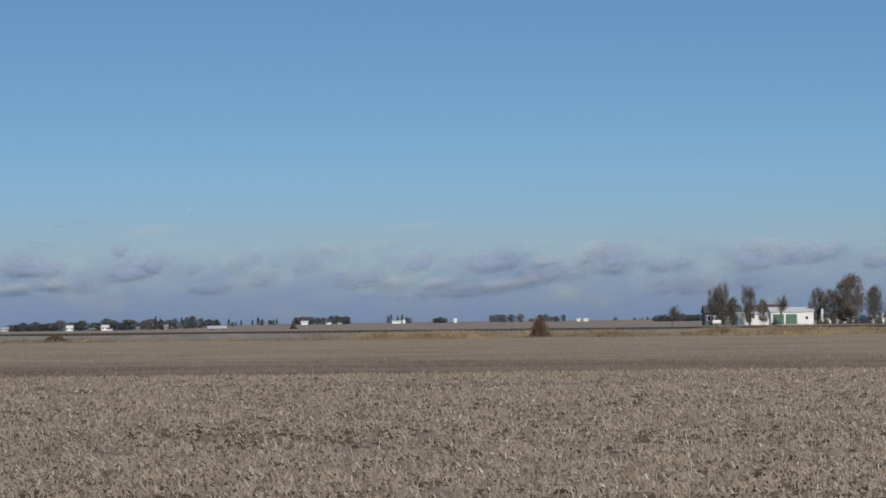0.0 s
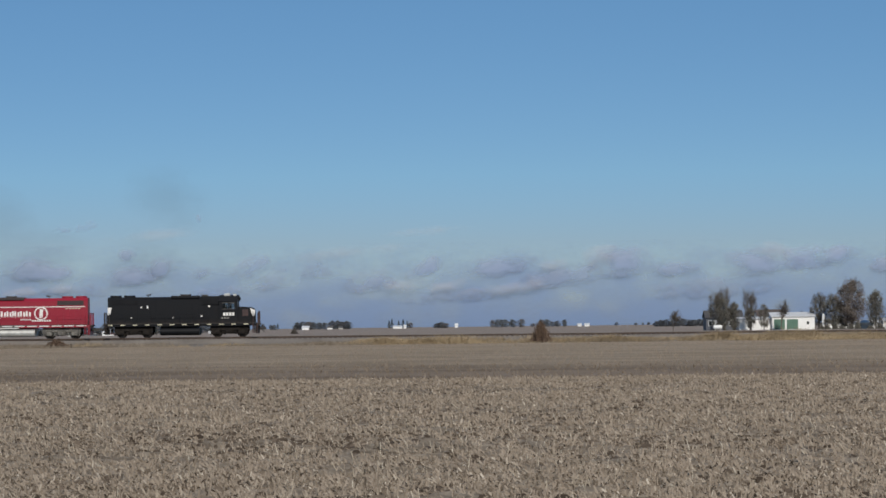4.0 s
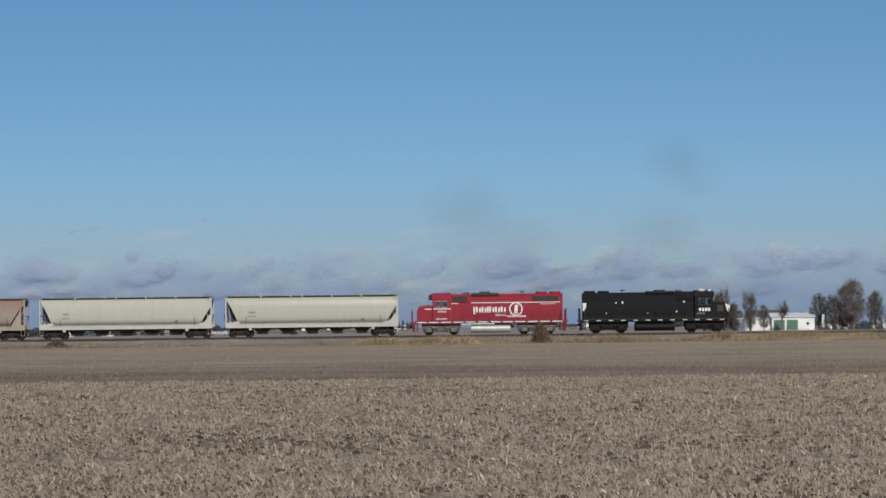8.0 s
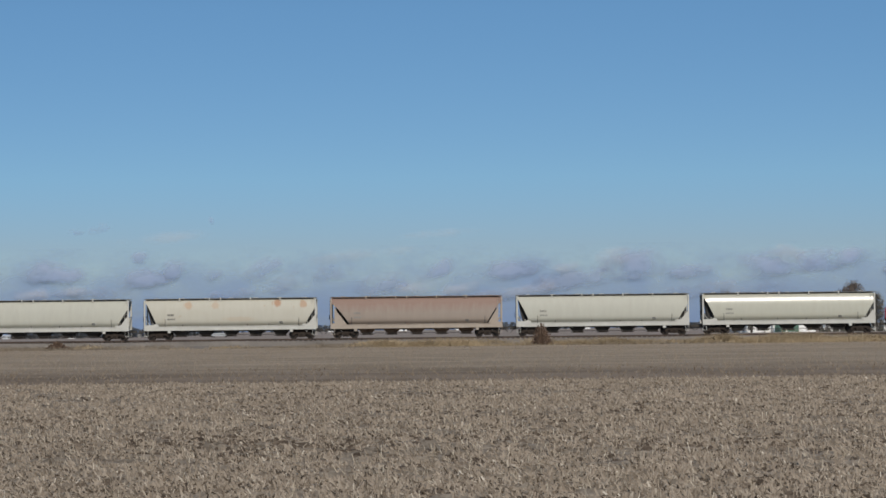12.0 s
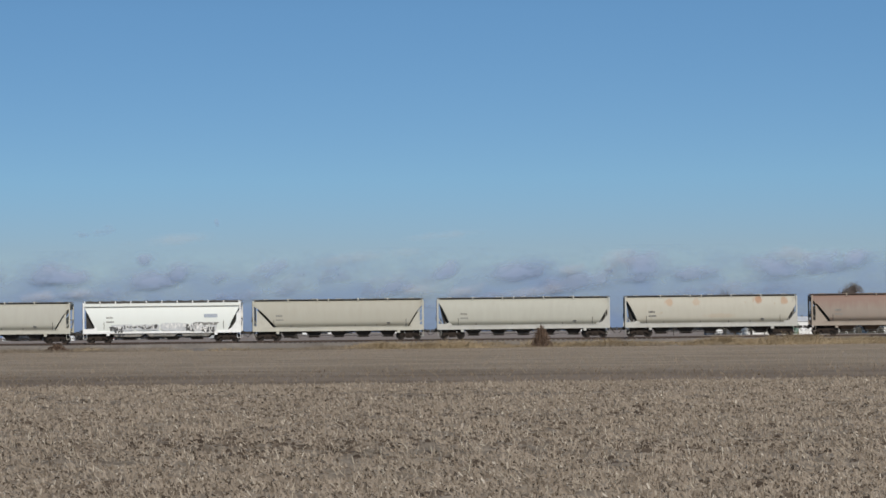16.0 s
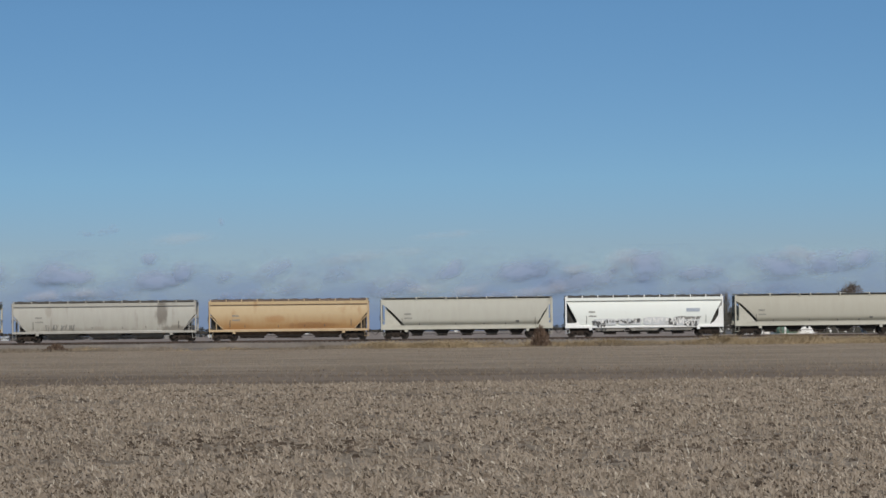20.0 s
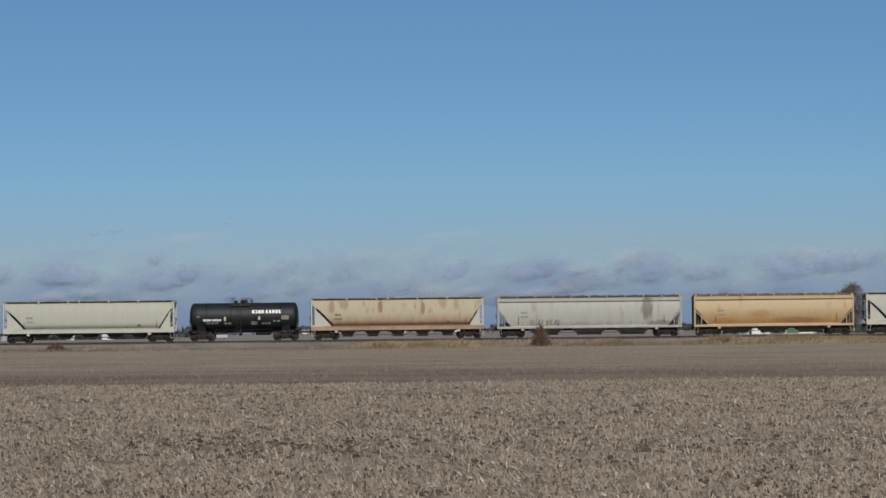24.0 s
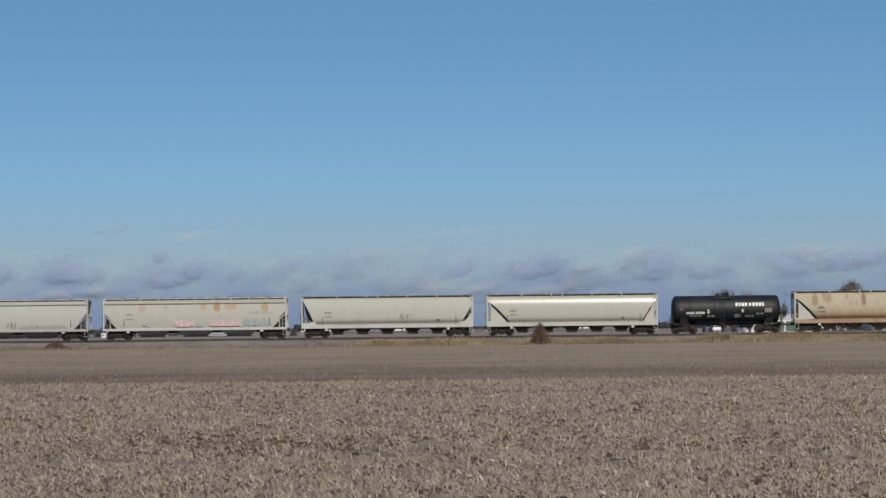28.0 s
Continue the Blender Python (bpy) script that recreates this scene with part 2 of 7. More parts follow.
def make_ground():
    ys = [-900, -200, 0, 20, 60, 110, 180, 260, 300, 360, 420, 520, 650, 800, 1000, 1200, 1450, 1700, 2000, 2400, 2900, 3500, 4200, 4990]
    bs = [-4.0, -1.5, -0.8, -0.45, -0.3] + [k * 0.02 - 0.2 for k in range(21)] + [0.3, 0.45, 0.8, 1.5, 4.0]
    bm = B()
    grid = [[bm.verts.new((b * max(y, 700), y, land(b * max(y, 700), y))) for b in bs] for y in ys]
    for j in range(len(ys) - 1):
        for i in range(len(bs) - 1):
            bm.faces.new((grid[j][i], grid[j][i + 1], grid[j + 1][i + 1], grid[j + 1][i]))
    m, n, l, b = tree_of("field_soil")
    tc, sep = n.new("ShaderNodeTexCoord"), n.new("ShaderNodeSeparateXYZ")
    l.new(tc.outputs["Object"], sep.inputs[0])
    wide = n.new("ShaderNodeMapping")
    wide.inputs["Location"].default_value = (3.1, 1.7, 0.43)
    wide.inputs["Scale"].default_value = (0.012, 0.05, 1)
    l.new(tc.outputs["Object"], wide.inputs["Vector"])
    sway = noise_of(n, l, wide.outputs[0], 1.0, 5, 0.55)
    bent = n.new("ShaderNodeMath")
    bent.operation, bent.inputs[1].default_value = "MULTIPLY_ADD", 26.0
    l.new(sway, bent.inputs[0])
    l.new(sep.outputs[1], bent.inputs[2])
    mr = n.new("ShaderNodeMapRange")
    mr.inputs[1].default_value, mr.inputs[2].default_value = 0.0, 1000.0
    l.new(bent.outputs[0], mr.inputs[0])
    # stubble, a worked dark strip, chaff-covered stubble, and the fields past the railway
    zones = ramp_of(n, [(0.096, (0.296, 0.246, 0.192)), (0.108, (0.198, 0.156, 0.118)), (0.136, (0.204, 0.162, 0.122)),
                        (0.156, (0.294, 0.241, 0.181)), (0.315, (0.314, 0.257, 0.192)), (0.345, (0.266, 0.231, 0.201)), (0.9, (0.28, 0.241, 0.213))])
    l.new(mr.outputs[0], zones.inputs[0])
    fine_v = n.new("ShaderNodeMapping")
    fine_v.inputs["Location"].default_value = (7.3, 2.9, 0.37)
    fine_v.inputs["Scale"].default_value = (0.9, 0.12, 1)
    l.new(tc.outputs["Object"], fine_v.inputs["Vector"])
    fine = noise_of(n, l, fine_v.outputs[0], 1.0, 8, 0.7, 2.0)
    f = ramp_of(n, [(0.3, (0.86, 0.85, 0.84)), (0.7, (1.09, 1.085, 1.08))])
    l.new(fine, f.inputs[0])
    row_v = n.new("ShaderNodeMapping")       # drilled rows and combine passes, drawn out along the view
    row_v.inputs["Location"].default_value = (1.9, 5.3, 0.61)
    row_v.inputs["Scale"].default_value = (2.4, 0.07, 1)
    l.new(tc.outputs["Object"], row_v.inputs["Vector"])
    rows = noise_of(n, l, row_v.outputs[0], 1.0, 6, 0.75, 2.0)
    g = ramp_of(n, [(0.3, (0.93, 0.925, 0.92)), (0.7, (1.05, 1.05, 1.05))])
    l.new(rows, g.inputs[0])
    belt_v = n.new("ShaderNodeMapping")      # broad belts across the field
    belt_v.inputs["Location"].default_value = (4.7, 8.1, 0.53)
    belt_v.inputs["Scale"].default_value = (0.06, 0.075, 1)
    l.new(tc.outputs["Object"], belt_v.inputs["Vector"])
    belts = ramp_of(n, [(0.38, (0.82, 0.80, 0.77)), (0.62, (1.1, 1.1, 1.1))])
    l.new(noise_of(n, l, belt_v.outputs[0], 1.0, 3, 0.5, 1.5), belts.inputs[0])
    both = mix_of(n, l, 1.0, mix_of(n, l, 1.0, zones.outputs[0], belts.outputs[0], "MULTIPLY"), f.outputs[0], "MULTIPLY")
    l.new(mix_of(n, l, 1.0, both, g.outputs[0], "MULTIPLY"), b.inputs["Base Color"])
    b.inputs["Roughness"].default_value = 0.95
    b.inputs["Specular IOR Level"].default_value = 0.1
    bump_of(n, l, b, fine, 0.2, 0.1)
    ob = part("ground", bm, m, None)
    tagged(ob, "flat harvested farm land of brown soil and pale stubble", "ground", kind="structure")


def make_track():
    # banked bed of crushed stone
    bm = B()
    prof = [(-9.5, -0.05), (-6.0, 0.12), (-3.6, 0.26), (-2.1, 0.74), (2.1, 0.74), (3.6, 0.26), (6.0, 0.12), (9.0, -0.05)]
    n = 150
    rows = []
    for i in range(n + 1):
        x = -450 + 6.0 * i
        rows.append([bm.verts.new((x, TRACK_Y + y + random.uniform(-0.15, 0.15), z + random.uniform(-0.04, 0.04) * (abs(y) < 7))) for y, z in prof])
    for i in range(n):
        for j in range(len(prof) - 1):
            bm.faces.new((rows[i][j], rows[i + 1][j], rows[i + 1][j + 1], rows[i][j + 1]))
    bed = part("track_bed", bm, BALLAST, None)
    tagged(bed, "low bank of grey crushed stone under the railway", "track bed", kind="structure")
    track = thing("railway_track", pose(0, TRACK_Y, 0), "straight single railway track with rusty rails on dark ties", "railway track", kind="structure")
    prof = [(-0.07, 0), (0.07, 0), (0.07, 0.02), (0.012, 0.04), (0.012, 0.13), (0.036, 0.14), (0.036, 0.175), (-0.036, 0.175), (-0.036, 0.14), (-0.012, 0.13), (-0.012, 0.04), (-0.07, 0.02)]
    for side in (-0.755, 0.755):
        bm = B()
        prism_x(bm, [(y + side, z + RAIL_Z - 0.175) for y, z in prof], -450, 450)
        part("rail", bm, RAIL_STEEL, track)
    bm = B()
    for k in range(1640):
        x = -450 + k * 0.549
        box(bm, x - 0.11, x + 0.11, -1.3 + random.uniform(-0.06, 0.06), 1.3, 0.6, 0.79)
    ties = part("ties", bm, TIE_WOOD, track)
    tagged(ties, "weathered dark wooden ties", kind="stuff")


make_ground()
make_track()


# ---- railway vehicles ----
# Every vehicle stands in its own space: x along the track, -y the side towards the field, z up from the rail head.
wheelsets = []          # (wheel set, place on its truck)
shared = {}


def wheelset(parent, x, radius, key):
    if key not in shared:
        bm = B()
        for s in (-1, 1):
            rod(bm, (0, s * 0.69, 0), (0, s * 0.82, 0), radius, sides=28)
            rod(bm, (0, s * 0.66, 0), (0, s * 0.69, 0), radius + 0.03, sides=28)
            rod(bm, (0, s * 0.82, 0), (0, s * 0.9, 0), radius * 0.36, radius * 0.26, sides=14)
            for k in range(5):      # shallow plate ribs, so that the turning can be seen
                a = 2 * math.pi * k / 5
                rod(bm, (0.3 * radius * math.cos(a), s * 0.83, 0.3 * radius * math.sin(a)), (0.78 * radius * math.cos(a), s * 0.825, 0.78 * radius * math.sin(a)), 0.04, sides=5)
        rod(bm, (0, -0.98, 0), (0, 0.98, 0), 0.08, sides=10)
        ob = part("wheelset", bm, WHEEL_STEEL, parent)
        shared[key] = ob
    else:
        ob = again("wheelset", shared[key], parent, Matrix())
    ob.matrix_basis = pose(x, 0, radius)
    wheelsets.append((ob, x, radius, key))


def freight_truck(car, x):
    """Two-axle truck with cast side frames, springs and a bolster."""
    if "bolster" not in shared:
        bm = B()
        box(bm, -0.24, 0.24, -1.12, 1.12, 0.42, 0.8, 0.03)
        box(bm, -0.6, 0.6, -1.2, 1.2, 0.82, 0.98, 0.03)
        box(bm, -0.45, 0.45, -0.35, 0.35, 0.7, 0.86, 0.03)
        ob = part("truck", bm, TRUCK_BROWN, car)
        shared["bolster"] = ob
        bm = B()
        prism_y(bm, [(-1.12, 0.36), (-0.98, 0.62), (-0.5, 0.74), (0.5, 0.74), (0.98, 0.62), (1.12, 0.36), (0.78, 0.34), (0.62, 0.5), (0.42, 0.5), (0.38, 0.2), (0.24, 0.16), (-0.24, 0.16), (-0.38, 0.2), (-0.42, 0.5), (-0.62, 0.5), (-0.78, 0.34)], -0.07, 0.07)
        for s in (-1, 1):
            rod(bm, (s * 0.9, -0.12, 0.457), (s * 0.9, 0.12, 0.457), 0.16, sides=12)
        for k in (-0.15, 0.0, 0.15):
            rod(bm, (k, -0.09, 0.2), (k, -0.09, 0.5), 0.06, sides=8)
        shared["side_frame"] = part("side_frame", bm, TRUCK_BROWN, ob)
        shared["side_frame"].matrix_basis = pose(0, -1.02, 0)
    else:
        ob = again("truck", shared["bolster"], car, Matrix())
        again("side_frame", shared["side_frame"], ob, pose(0, -1.02, 0))
    ob.matrix_basis = pose(x, 0, 0)
    again("side_frame", shared["side_frame"], ob, pose(0, 1.02, 0, 0, 0, 180))
    for s in (-0.9, 0.9):
        wheelset(ob, s, 0.457, "freight%d" % (s > 0))
    return ob


def couplers(car, half, reach):
    for s in (-1, 1):
        bm = B()
        box(bm, s * half - 0.25, s * half + 0.25, -0.28, 0.28, 0.78, 1.1, 0.04)
        box(bm, min(s * half, s * (reach - 0.22)), max(s * half, s * (reach - 0.22)), -0.09, 0.09, 0.82, 1.0)
        box(bm, min(s * (reach - 0.28), s * (reach + 0.08)), max(s * (reach - 0.28), s * (reach + 0.08)), -0.19 * (1 if s > 0 else 0.6), 0.19 * (0.6 if s > 0 else 1), 0.76, 1.05, 0.04)
        rod(bm, (s * (half + 0.1), -0.5, 0.95), (s * reach, -0.4, 0.45), 0.035)
        part("coupler", bm, STEEL_DARK, car)


def ladder(car, x, y, z0, z1, width, material, along="x"):
    bm = B()
    dx, dy = (width / 2, 0) if along == "x" else (0, width / 2)
    for s in (-1, 1):
        rod(bm, (x + s * dx, y + s * dy, z0), (x + s * dx, y + s * dy, z1), 0.022)
    k = z0 + 0.12
    while k < z1:
        rod(bm, (x - dx, y - dy, k), (x + dx, y + dy, k), 0.016, sides=5)
        k += 0.42
    part("ladder", bm, material, car)


def stencil(car, x, z, w, h, n, material, y, name="stencil"):
    """A row of marks that cannot be read, as plain bars."""
    bm = B()
    step = w / n
    for k in range(n):
        box(bm, x + k * step, x + k * step + step * 0.72, y - 0.012, y + 0.03, z, z + h)
    part(name, bm, material, car)


def section(style):
    """Half of the body's cross section, from the sill up to the ridge, as (y, z)."""
    if style == "rib":
        return [(1.4, 1.1), (1.36, 1.24), (1.43, 1.5), (1.49, 1.9), (1.52, 2.4), (1.515, 2.9), (1.47, 3.4), (1.40, 3.86), (1.5, 3.9), (1.5, 4.2), (1.3, 4.27), (0.7, 4.36), (0.0, 4.4)]
    pts = [(1.2, 1.15)]
    for k in range(13):
        a = radians(-50 + 110 * k / 12)
        pts.append((0.66 + 0.93 * math.cos(a), 2.02 + (0.68 if a < 0 else 2.6) * math.sin(a)))
    return pts + [(0.6, 4.37), (0.0, 4.42)]


def hopper_body(car, style, half, paint, insets, knees):
    """The tank of a covered hopper: sides, roof and sloping end sheets in one shell."""
    pts = section(style)
    zs = [p[1] for p in pts]
    z_lo = zs[0]

    def end(z, s):
        t = max(0.0, min(1.0, (knees[s] - z) / (knees[s] - z_lo)))
        return s * (half - 0.12 - insets[s] * (t ** 0.8))
    full = [(-y, z) for y, z in pts] + [(y, z) for y, z in reversed(pts[:-1])]
    n = 1 if style == "rib" else 24
    bm = B()
    rings = [[bm.verts.new((end(z, -1) + (end(z, 1) - end(z, -1)) * i / n, y, z)) for y, z in full] for i in range(n + 1)]
    m = len(full)
    for i in range(n):
        for j in range(m - 1):
            bm.faces.new((rings[i][j], rings[i + 1][j], rings[i + 1][j + 1], rings[i][j + 1]))
        bm.faces.new((rings[i][m - 1], rings[i + 1][m - 1], rings[i + 1][0], rings[i][0]))
    for ring in (rings[0], rings[n]):
        ring = [bm.verts.new(v.co) for v in ring]
        for j in range(m // 2):
            quad = [ring[j], ring[j + 1], ring[m - 2 - j], ring[m - 1 - j]]
            quad = [v for k, v in enumerate(quad) if v not in quad[:k]]
            if len(quad) > 2:
                bm.faces.new(quad)
    body = part("body", bm, paint, car, smooth=True)
    if style == "rib":
        body.data.set_sharp_from_angle(angle=radians(28))
    return body


def bays(car, xs, w_top, w_low, material, z_low=0.34, z_top=1.1, y_top=1.2, y_low=0.62):
    for x in xs:
        bm = B()
        a = [bm.verts.new((x + sx * w_top / 2, sy * y_top, z_top)) for sx, sy in ((-1, -1), (1, -1), (1, 1), (-1, 1))]
        b = [bm.verts.new((x + sx * w_low / 2, sy * y_low, z_low)) for sx, sy in ((-1, -1), (1, -1), (1, 1), (-1, 1))]
        for k in range(4):
            bm.faces.new((a[k - 1], a[k], b[k], b[k - 1]))
        bm.faces.new(a)
        bm.faces.new(b)
        bay = part("hopper_bay", bm, material, car)
        bm = B()
        box(bm, x - w_low / 2 - 0.12, x + w_low / 2 + 0.12, -0.75, 0.75, z_low - 0.08, z_low + 0.03)
        rod(bm, (x - w_low / 2 - 0.3, -0.9, z_low - 0.02), (x + w_low / 2 + 0.3, -0.9, z_low - 0.02), 0.03)
        rod(bm, (x + w_low / 2 + 0.1, -1.05, z_low), (x + w_low / 2 + 0.1, -0.7, z_low), 0.07, sides=8)
        part("outlet_gate", bm, TRUCK_BROWN, bay)


def hopper_car(x, half, style, paint, frame_paint, label, bay_paint=None, roof_paint=None, marks=GREY_MARK, dark_ends=True, sill_paint=None, knee=None, slope=2.7):
    """Covered hopper car. style: open (rounded sides, open ends), shear (rounded sides, end panels), rib (flat tall sides)."""
    car = thing("covered_hopper", pose(x, TRACK_Y, RAIL_Z), label, "hopper car", "cars of the train")
    # the two weld seams and the lap of the side sheets
    if style != "rib":
        for xx in (-half * 0.2, half * 0.24):
            bm = B()
            pts = [(y + 0.006, z) for y, z in section(style)[1:14]]
            for (ya, za), (yb, zb) in zip(pts[:-1], pts[1:]):
                vs = [bm.verts.new((xx + dx, -y, z)) for dx, y, z in ((-0.02, ya, za), (0.02, ya, za), (0.02, yb, zb), (-0.02, yb, zb))]
                bm.faces.new(vs)
            part("weld_seam", bm, paint, car)
    reach = half + 0.62
    inset = {"open": 1.45, "shear": 1.75, "rib": 1.4}[style]
    boxed = knee is not None        # end sheets half closed in, bays flush with the sill
    knee = knee or {"open": 4.0, "shear": 3.75, "rib": 2.95}[style]
    knees, insets = {-1: knee, 1: 3.25 if style == "open" else knee}, {-1: inset, 1: 1.3 if style == "open" else inset}
    if style == "shear":
        insets[-1] = slope
    hopper_body(car, style, half, paint, insets, knees)
    sill_top = 1.42 if style != "rib" else 1.24
    for s in (-1, 1):       # side sills
        bm = B()
        if style == "rib":
            box(bm, -half, half, s * 1.46 - 0.07, s * 1.46 + 0.07, 0.96, 1.2, 0.015)
        else:
            box(bm, -half, half, s * 1.5 - 0.05, s * 1.5 + 0.05, 1.0, sill_top, 0.015)
            box(bm, -half + 1.3, half - 1.3, s * 1.5 - 0.1, s * 1.5 + 0.1, sill_top, sill_top + 0.05)
        part("side_sill", bm, sill_paint or frame_paint, car)
    for s in (-1, 1):       # end platforms and corner posts
        knee, inset = knees[s], insets[s]
        bm = B()
        box(bm, min(s * (half - 1.9), s * half), max(s * (half - 1.9), s * half), -1.42, 1.42, 1.02, 1.16)
        part("end_platform", bm, frame_paint, car)
        for q in (-1, 1):
            bm = B()
            box(bm, min(s * half, s * (half - 0.16)), max(s * half, s * (half - 0.16)), q * 1.44 - 0.07, q * 1.44 + 0.07, 1.0, 4.28)
            part("corner_post", bm, frame_paint, car)
        bm = B()
        box(bm, min(s * half, s * (half - 0.14)), max(s * half, s * (half - 0.14)), -1.36, 1.36, 4.16, 4.3)
        part("end_beam", bm, frame_paint, car)
        bm = B()
        box(bm, min(s * half, s * (half - 0.08)), max(s * half, s * (half - 0.08)), -1.36, 1.36, 2.45, 2.55)
        part("end_beam", bm, frame_paint, car)
        z_low = 1.1 if style == "rib" else 1.15
        # dark web on the centre sill, filled out as shade under the slope
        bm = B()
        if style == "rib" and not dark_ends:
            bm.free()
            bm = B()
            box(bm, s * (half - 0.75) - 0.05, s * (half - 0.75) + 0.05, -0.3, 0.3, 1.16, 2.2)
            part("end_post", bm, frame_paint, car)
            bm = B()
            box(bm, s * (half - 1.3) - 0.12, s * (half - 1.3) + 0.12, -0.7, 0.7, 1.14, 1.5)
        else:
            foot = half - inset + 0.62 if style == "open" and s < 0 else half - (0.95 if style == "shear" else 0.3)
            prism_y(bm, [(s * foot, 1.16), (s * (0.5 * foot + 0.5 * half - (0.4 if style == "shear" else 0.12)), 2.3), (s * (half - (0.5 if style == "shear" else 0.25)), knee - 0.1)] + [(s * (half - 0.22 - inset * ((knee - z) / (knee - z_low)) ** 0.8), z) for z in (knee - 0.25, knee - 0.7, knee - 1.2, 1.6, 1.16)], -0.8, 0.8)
        part("end_shade_web", bm, STEEL_DARK, car)
        if style == "shear":
            for q in (-1, 1):
                bm = B()
                gap = 0.34 if s < 0 else 0.16
                edge = [(s * (half - max(0.47, 0.12 + inset * ((3.75 - z) / 2.6) ** 0.8 - gap)), z) for z in (3.7, 3.3, 2.8, 2.2, 1.75, 1.42)]
                prism_y(bm, [(s * (half - 0.16), 1.42), (s * (half - 0.16), 1.6), (s * (half - 0.44), 1.6), (s * (half - 0.44), 3.95)] + edge, q * 1.44 - 0.025, q * 1.44 + 0.025)
                part("end_panel", bm, frame_paint, car)
        elif style == "open":
            for q in (-1, 1):
                bm = B()
                if s > 0:
                    prism_y(bm, [(half - 0.16, 1.42), (half - 0.16, 2.5), (half - 0.3, 2.4), (half - 0.9, 1.62), (half - 1.5, 1.62), (half - 1.5, 1.42)], q * 1.44 - 0.025, q * 1.44 + 0.025)
                else:
                    prism_y(bm, [(-half + 0.16, 1.42), (-half + 0.16, 1.62), (-half + 1.0, 1.62), (-half + 1.5, 1.95), (-half + 1.6, 1.42)], q * 1.44 - 0.025, q * 1.44 + 0.025)
                part("end_panel", bm, frame_paint, car)
        elif boxed:
            rim = [(0.16, 1.2), (0.16, 3.3), (0.42, 3.1), (0.55, 2.2), (0.95, 1.6), (1.5, 1.2)] if s > 0 else [(0.16, 1.2), (0.16, 1.5), (1.1, 1.5), (1.4, 1.8), (1.6, 1.2)]
            for q in (-1, 1):
                bm = B()
                prism_y(bm, [(s * (half - xx), z) for xx, z in rim], q * 1.44 - 0.025, q * 1.44 + 0.025)
                part("end_panel", bm, frame_paint, car)
        else:
            for q in (-1, 1):
                bm = B()
                rod(bm, (s * (half - 1.5), q * 1.4, 1.3), (s * (half - 0.1), q * 1.4, 2.75), 0.06)
                rod(bm, (s * (half - 0.8), q * 1.4, 1.2), (s * (half - 0.8), q * 1.4, 2.1), 0.05)
                part("end_brace", bm, frame_paint, car)
        # pale braces across the open end, the uncoupling lever and the step below the corner
        for q in (-1, 1):
            bm = B()
            rod(bm, (s * (half - 0.12), q * 1.33, 2.2), (s * (half - 0.95), q * 1.33, 1.2), 0.045)
            rod(bm, (s * (half - 0.95), q * 1.33, 1.16), (s * (half - 0.95), q * 1.33, 1.85), 0.04)
            if style == "rib":
                bm.free()
            else:
                part("end_brace", bm, frame_paint, car)
            bm = B()
            rod(bm, (s * (half - 0.42), q * 1.45, 1.02), (s * (half - 0.42), q * 1.45, 0.42), 0.022, sides=5)
            rod(bm, (s * (half - 0.06), q * 1.45, 1.02), (s * (half - 0.06), q * 1.45, 0.42), 0.022, sides=5)
            box(bm, min(s * (half - 0.44), s * (half - 0.04)), max(s * (half - 0.44), s * (half - 0.04)), q * 1.45 - 0.06, q * 1.45 + 0.06, 0.40, 0.44)
            part("sill_step", bm, frame_paint, car)
            bm = B()           # jacking pad under the sill beside the truck
            box(bm, s * (half - 2.72) - 0.16, s * (half - 2.72) + 0.16, q * 1.42 - 0.09, q * 1.42 + 0.09, 0.74, 1.02, 0.02)
            part("jacking_pad", bm, frame_paint, car)
        bm = B()
        rod(bm, (s * (half + 0.12), -1.2, 1.0), (s * (half + 0.3), 0.0, 0.92), 0.02, sides=5)
        part("uncoupling_lever", bm, STEEL_DARK, car)
        if s < 0:
            bm = B()
            hub = Vector((-half - 0.14, -0.55, 2.3))
            for k in range(14):
                a, c = 2 * math.pi * k / 14, 2 * math.pi * (k + 1) / 14
                rod(bm, hub + Vector((0, 0.27 * math.cos(a), 0.27 * math.sin(a))), hub + Vector((0, 0.27 * math.cos(c), 0.27 * math.sin(c))), 0.022, sides=5, caps=False)
            for k in range(3):
                a = 2 * math.pi * k / 3
                rod(bm, hub, hub + Vector((0, 0.27 * math.cos(a), 0.27 * math.sin(a))), 0.016, sides=5)
            rod(bm, hub, hub + Vector((0.2, 0, 0)), 0.03)
            part("brake_wheel", bm, STEEL_DARK, car)
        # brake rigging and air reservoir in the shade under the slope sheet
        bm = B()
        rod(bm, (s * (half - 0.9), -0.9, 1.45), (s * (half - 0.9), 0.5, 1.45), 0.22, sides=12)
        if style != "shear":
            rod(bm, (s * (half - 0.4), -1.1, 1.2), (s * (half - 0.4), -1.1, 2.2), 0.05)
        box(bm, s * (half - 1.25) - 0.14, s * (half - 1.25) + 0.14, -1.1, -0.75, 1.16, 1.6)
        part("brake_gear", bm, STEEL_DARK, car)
    ladder(car, half - 0.32, -1.37, 1.05, 4.2, 0.34, frame_paint)
    ladder(car, -half - 0.03, -1.15, 1.05, 4.2, 0.42, STEEL_DARK, "y")
    # roof: walkway on brackets and hatch covers
    count = 7 if style != "rib" else 14
    bm = B()
    for q in (-0.62, 0.62):
        box(bm, -half, half, q - 0.09, q + 0.09, 4.42, 4.47)
    for q in (-1.24, 1.24):
        box(bm, -half, half, q - 0.09, q + 0.09, 4.385, 4.465)
    part("running_board", bm, roof_paint or ROOF_STEEL, car)
